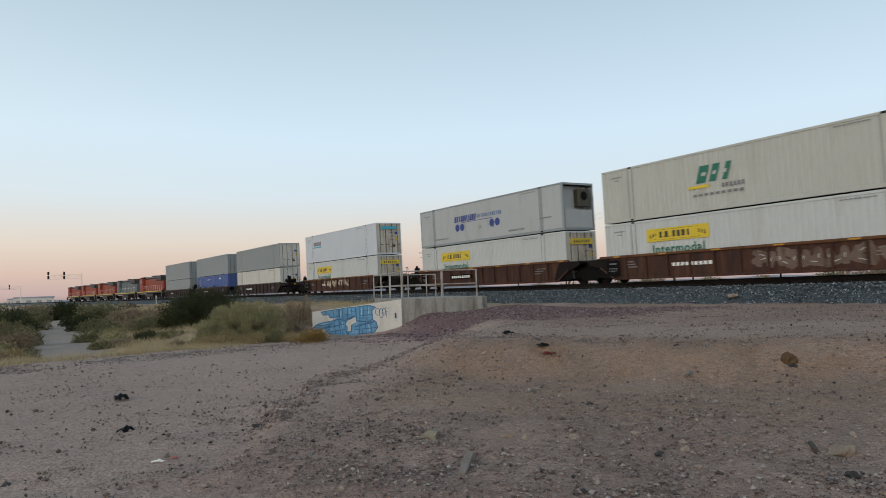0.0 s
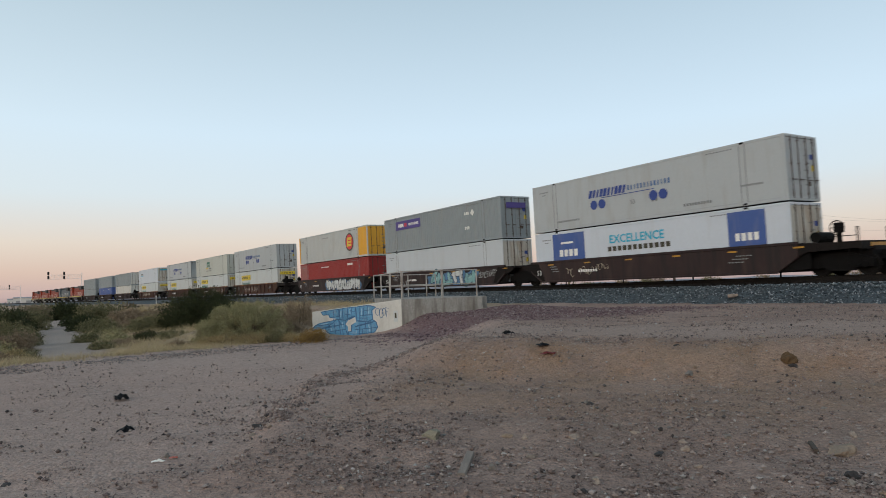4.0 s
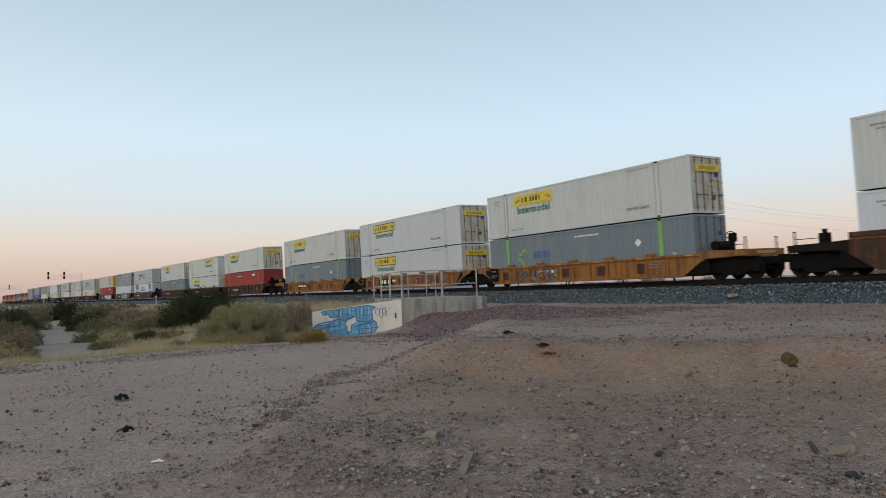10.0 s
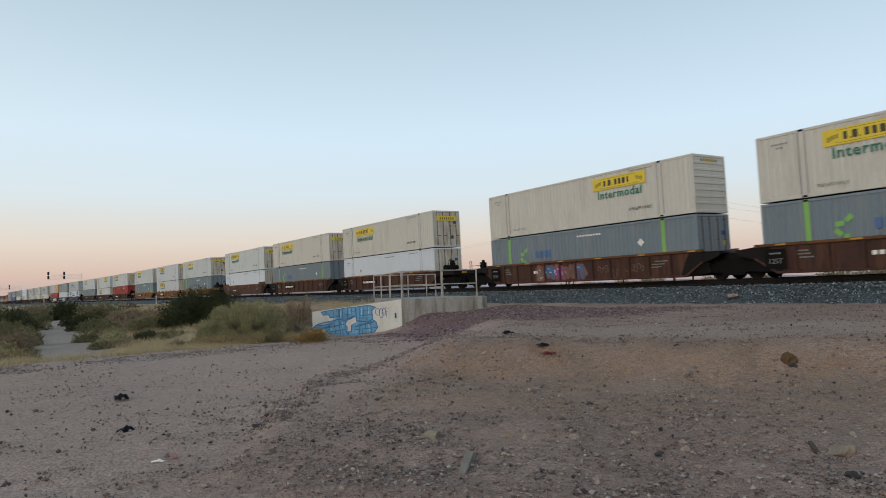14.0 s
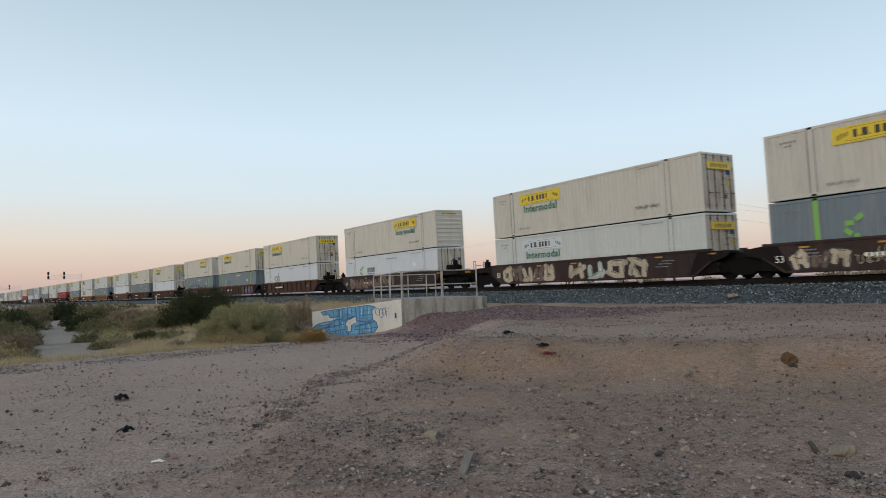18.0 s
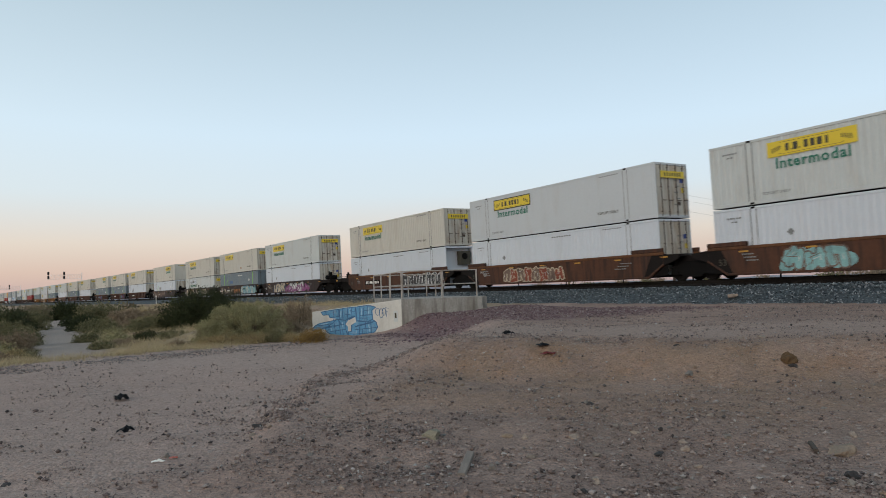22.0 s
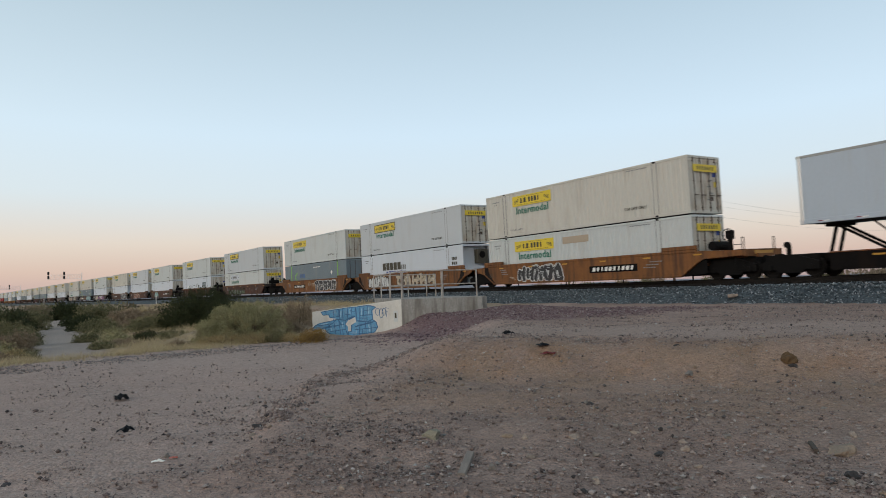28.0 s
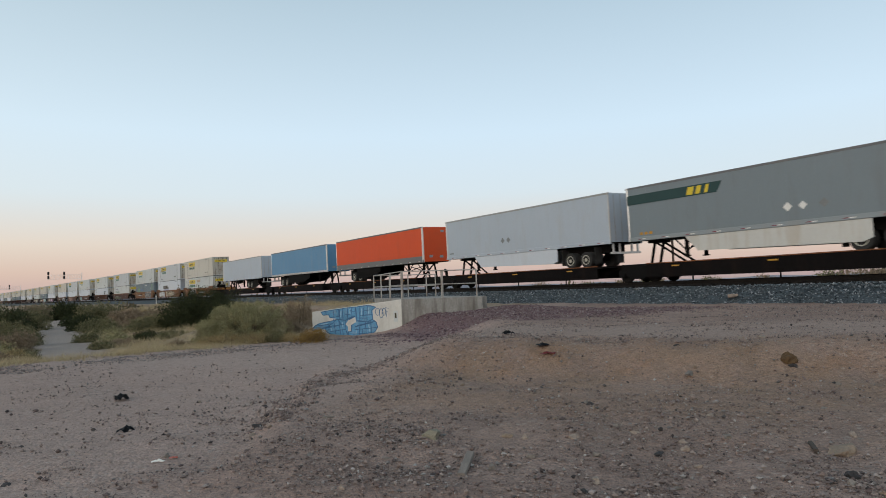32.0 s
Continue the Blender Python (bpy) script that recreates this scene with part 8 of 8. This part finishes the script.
rock("pale rounded stone on the soil", 3.94, 3.95, 0.045, 0.04, 0.035, RK[3], 3)
rock("dark angular rock on the soil", 5.66, 2.81, 0.065, 0.05, 0.045, RK[2], 4)
rock("pale stone among gravel", 4.8, 5.08, 0.055, 0.04, 0.035, RK[3], 5)
rock("dark flat stone on the soil", 5.07, 4.25, 0.08, 0.05, 0.03, RK[2], 6)
rock("brown rounded clod at the crest of the bank", 9.66, 5.59, 0.085, 0.085, 0.085, mat("brown_boulder", (0.095, 0.056, 0.026), 0.9, vary=0.4, scale=9, bump=0.4), 7, flats=0)
# dark lump added in place of the burrow's dark hole
rock("dark lump standing for a burrow mouth under a clod", 9.60, 5.49, 0.06, 0.05, 0.05, RK[2], 27)
rock("pale grey slab of rock on the bank", 8.29, 6.31, 0.17, 0.06, 0.03, RK[1], 8)
rock("pale stone at the crest of the bank", 10.78, 6.67, 0.09, 0.06, 0.05, RK[3], 9)
rock("pale stone at the crest of the bank", 10.33, 6.8, 0.07, 0.05, 0.04, RK[3], 10)
rock("dark clod at the corner of the wheel track", -0.13, 7.42, 0.05, 0.04, 0.03, RK[2], 11)
rock("dark stone at the foot of the bank", 2.41, 8.15, 0.06, 0.05, 0.04, RK[2], 12)
rock("brown half-buried stone on the soil", 3.49, 4.77, 0.055, 0.035, 0.03, RK[1], 13)
rock("grey stone among gravel", 5.57, 4.36, 0.05, 0.035, 0.03, RK[3], 14)
rock("small pale stone on the bank", 4.41, 5.42, 0.035, 0.03, 0.03, RK[3], 15)
rock("small pale stone on the soil", 4.92, 3.71, 0.03, 0.025, 0.02, RK[3], 16)
rock("pale triangular stone beside a tan rock", 7.12, 3.49, 0.07, 0.05, 0.04, RK[3], 17)
rock("grey stone among gravel", 5.95, 4.13, 0.05, 0.035, 0.03, RK[1], 18)
big = rock("pale block of rock lying on the ballast", 25.4, 16.95, 0.26, 0.17, 0.13, RK[3], 19)
big.location.z = -0.72
for k in range(46):
    hd, ds = random.uniform(8, 66), random.uniform(5.2, 12)
    rock("grey stone on the gravelly soil" if k % 3 else "tan stone on the gravelly soil", *toward(hd, ds), *(random.uniform(0.02, 0.05) * q for q in (1.2, 0.9, 0.7)), RK[(1, 0, 2, 1, 3)[k % 5]], 100 + k)

# litter
BOARD = mat("weathered_grey_board", (0.22, 0.185, 0.16), 0.85, vary=0.3, scale=12, bump=0.4)
bd = Geo().box(-0.036, 0.036, -0.25, 0.25, -0.015, 0.04, 0.006).mesh("wooden_board", BOARD)
thing("wooden_board", "short weathered grey board lying on the soil", "board", me=bd, at=Matrix.Translation((3.39, 5.03, ground_z(3.39, 5.03) + 0.022)) @ pose(0, 0, 0, 8, 4, -44))
stake = Geo().box(-0.02, 0.02, -0.12, 0.12, -0.01, 0.02, 0.005).mesh("wooden_stake", mat("dark_old_wood", (0.07, 0.055, 0.045), 0.9, vary=0.3))
thing("wooden_stake", "dark short stick lying on the gravel", "stick", me=stake, at=Matrix.Translation((6.37, 3.5, ground_z(6.37, 3.5) + 0.02)) @ pose(0, 0, 0, 5, 0, -50))
BAG = mat("black_plastic", (0.006, 0.006, 0.007), 0.6, vary=0.3, scale=10, bump=0.5, spec=0.12)


def scrap(label, x, y, w, d, h, material, seed, name, category):
    """A crumpled sheet: a bent, folded grid with thickness."""
    r = random.Random(seed)
    bm = bmesh.new()
    bmesh.ops.create_grid(bm, x_segments=7, y_segments=5, size=1)
    for v in bm.verts:
        q = Vector((v.co.x * 2.1 + seed, v.co.y * 2.1, seed * 1.7))
        edge = 1 + 0.3 * noise.noise(q * 0.7)
        v.co = Vector((v.co.x * w * edge, v.co.y * d * edge, h * (0.55 + 0.75 * noise.noise(q)) * (1.1 - 0.6 * v.co.length)))
    geo = bmesh.ops.solidify(bm, geom=bm.faces[:], thickness=0.004)
    me = bpy.data.meshes.new(name)
    bm.to_mesh(me)
    bm.free()
    me.materials.append(material)
    return thing(name, label, category, "", me, Matrix.Translation((x, y, ground_z(x, y) + 0.012)) @ pose(0, 0, 0, 0, 0, r.uniform(0, 360)))


scrap("crumpled black plastic scrap on the dirt road", 1.39, 12.41, 0.16, 0.10, 0.17, BAG, 3, "plastic_scrap", "litter")
scrap("small black plastic scrap on the dirt road", 1.1, 9.39, 0.09, 0.07, 0.09, BAG, 5, "plastic_scrap", "litter")
scrap("crumpled black plastic scrap at the edge of the road", 8.31, 10.63, 0.11, 0.07, 0.12, BAG, 7, "plastic_scrap", "litter")
scrap("black rag at the crest of the bank", 7.44, 8.59, 0.13, 0.08, 0.07, BAG, 8, "rag", "litter")
scrap("dull red bent metal strip on the bank", 7.29, 8.28, 0.16, 0.04, 0.06, mat("dull_red_metal", (0.15, 0.022, 0.022), 0.5, 0.2, 0.3), 9, "metal_strip", "litter")
scrap("small white plastic piece on the soil", 1.14, 7.23, 0.06, 0.02, 0.03, mat("white_plastic", (0.75, 0.74, 0.70), 0.4, vary=0.05), 11, "plastic_piece", "litter")
scrap("small faded red plastic piece on the soil", 1.3, 7.3, 0.04, 0.03, 0.02, mat("faded_red_plastic", (0.45, 0.12, 0.08), 0.5, vary=0.1), 12, "plastic_piece", "litter")

# ---- distance ----
FARB = mat("far_white_wall", (0.62, 0.60, 0.58), 0.8, vary=0.08)
FARR = mat("far_grey_roof", (0.30, 0.30, 0.31), 0.7, vary=0.1)


def shed(label, hd, dist, w, d, h):
    x, y = toward(hd, dist)
    b = thing("distant_building", label, "building", "distant buildings", at=Matrix.Translation((x, y, ground_z(x, y))) @ pose(0, 0, 0, 0, 0, -hd))
    child("wall", Geo().box(-w / 2, w / 2, -d / 2, d / 2, -0.5, h, 0.02).mesh("wall", FARB), b)
    child("roof", Geo().prism([(-d / 2 - 0.5, h), (d / 2 + 0.5, h), (0, h + 1.2)], 0, -w / 2 - 0.4, w / 2 + 0.4).mesh("roof", FARR), b)
    for i in range(4):
        a = -w / 2 + w * (i + 0.5) / 4
        child("loading_door", Geo().box(a - w * 0.06, a + w * 0.06, -d / 2 - 0.05, -d / 2, 0, h * 0.6).mesh("loading_door", FARR), b)


shed("long white distant building", 0.6, 760, 34, 14, 6.0)
shed("small white distant building", -0.6, 800, 12, 10, 5.0)


def hills():
    v, f = [], []
    n = 160
    for i in range(n):
        a = radians(-40 + 150 * i / (n - 1))
        h = 5 + 16 * max(0, noise.noise(Vector((i * 0.06, 2.0, 0)))) + 6 * noise.noise(Vector((i * 0.31, 7.0, 0)))
        for d, z in ((2700, -3), (2800, max(2, h)), (3000, -3)):
            v.append((d * math.sin(a), d * math.cos(a), z))
    for i in range(n - 1):
        for k in range(2):
            f.append((i * 3 + k, i * 3 + k + 1, i * 3 + 3 + k + 1, i * 3 + 3 + k))
    return mesh_from("far_hills", v, f, mat("far_hill_haze", (0.26, 0.26, 0.29), 1.0, vary=0.1, scale=0.01))


tagged(new("backdrop_hills", hills()), "low hazy grey hills on the horizon", "hills", kind="structure")



def motions():
    """The train runs away along the curve at 21 to 22 metres a second."""
    times = [0.0, 2.0, 4.0, 6.0, 8.0, 10.0, 12.0, 14.0, 16.0, 18.0, 20.0, 22.0, 24.0, 26.0, 28.0, 29.0, 30.0, 32.0]
    for ob, along, high in MOVERS:
        rows = []
        for t in times:
            u = t - 16
            s = along + np.interp(t, (0, 2, 6, 8, 18, 20, 22, 28, 29, 30), (0.05, 0.10, 0.10, 0.0, 0.0, 0.13, 0.0, -0.04, 0.16, 0.0)) + 21.2198 * u - 0.01526 * u * u + 0.000489 * u ** 3
            rows.append((t, on_line(s, 0.0, high)))
        walk(ob, rows)


motions()
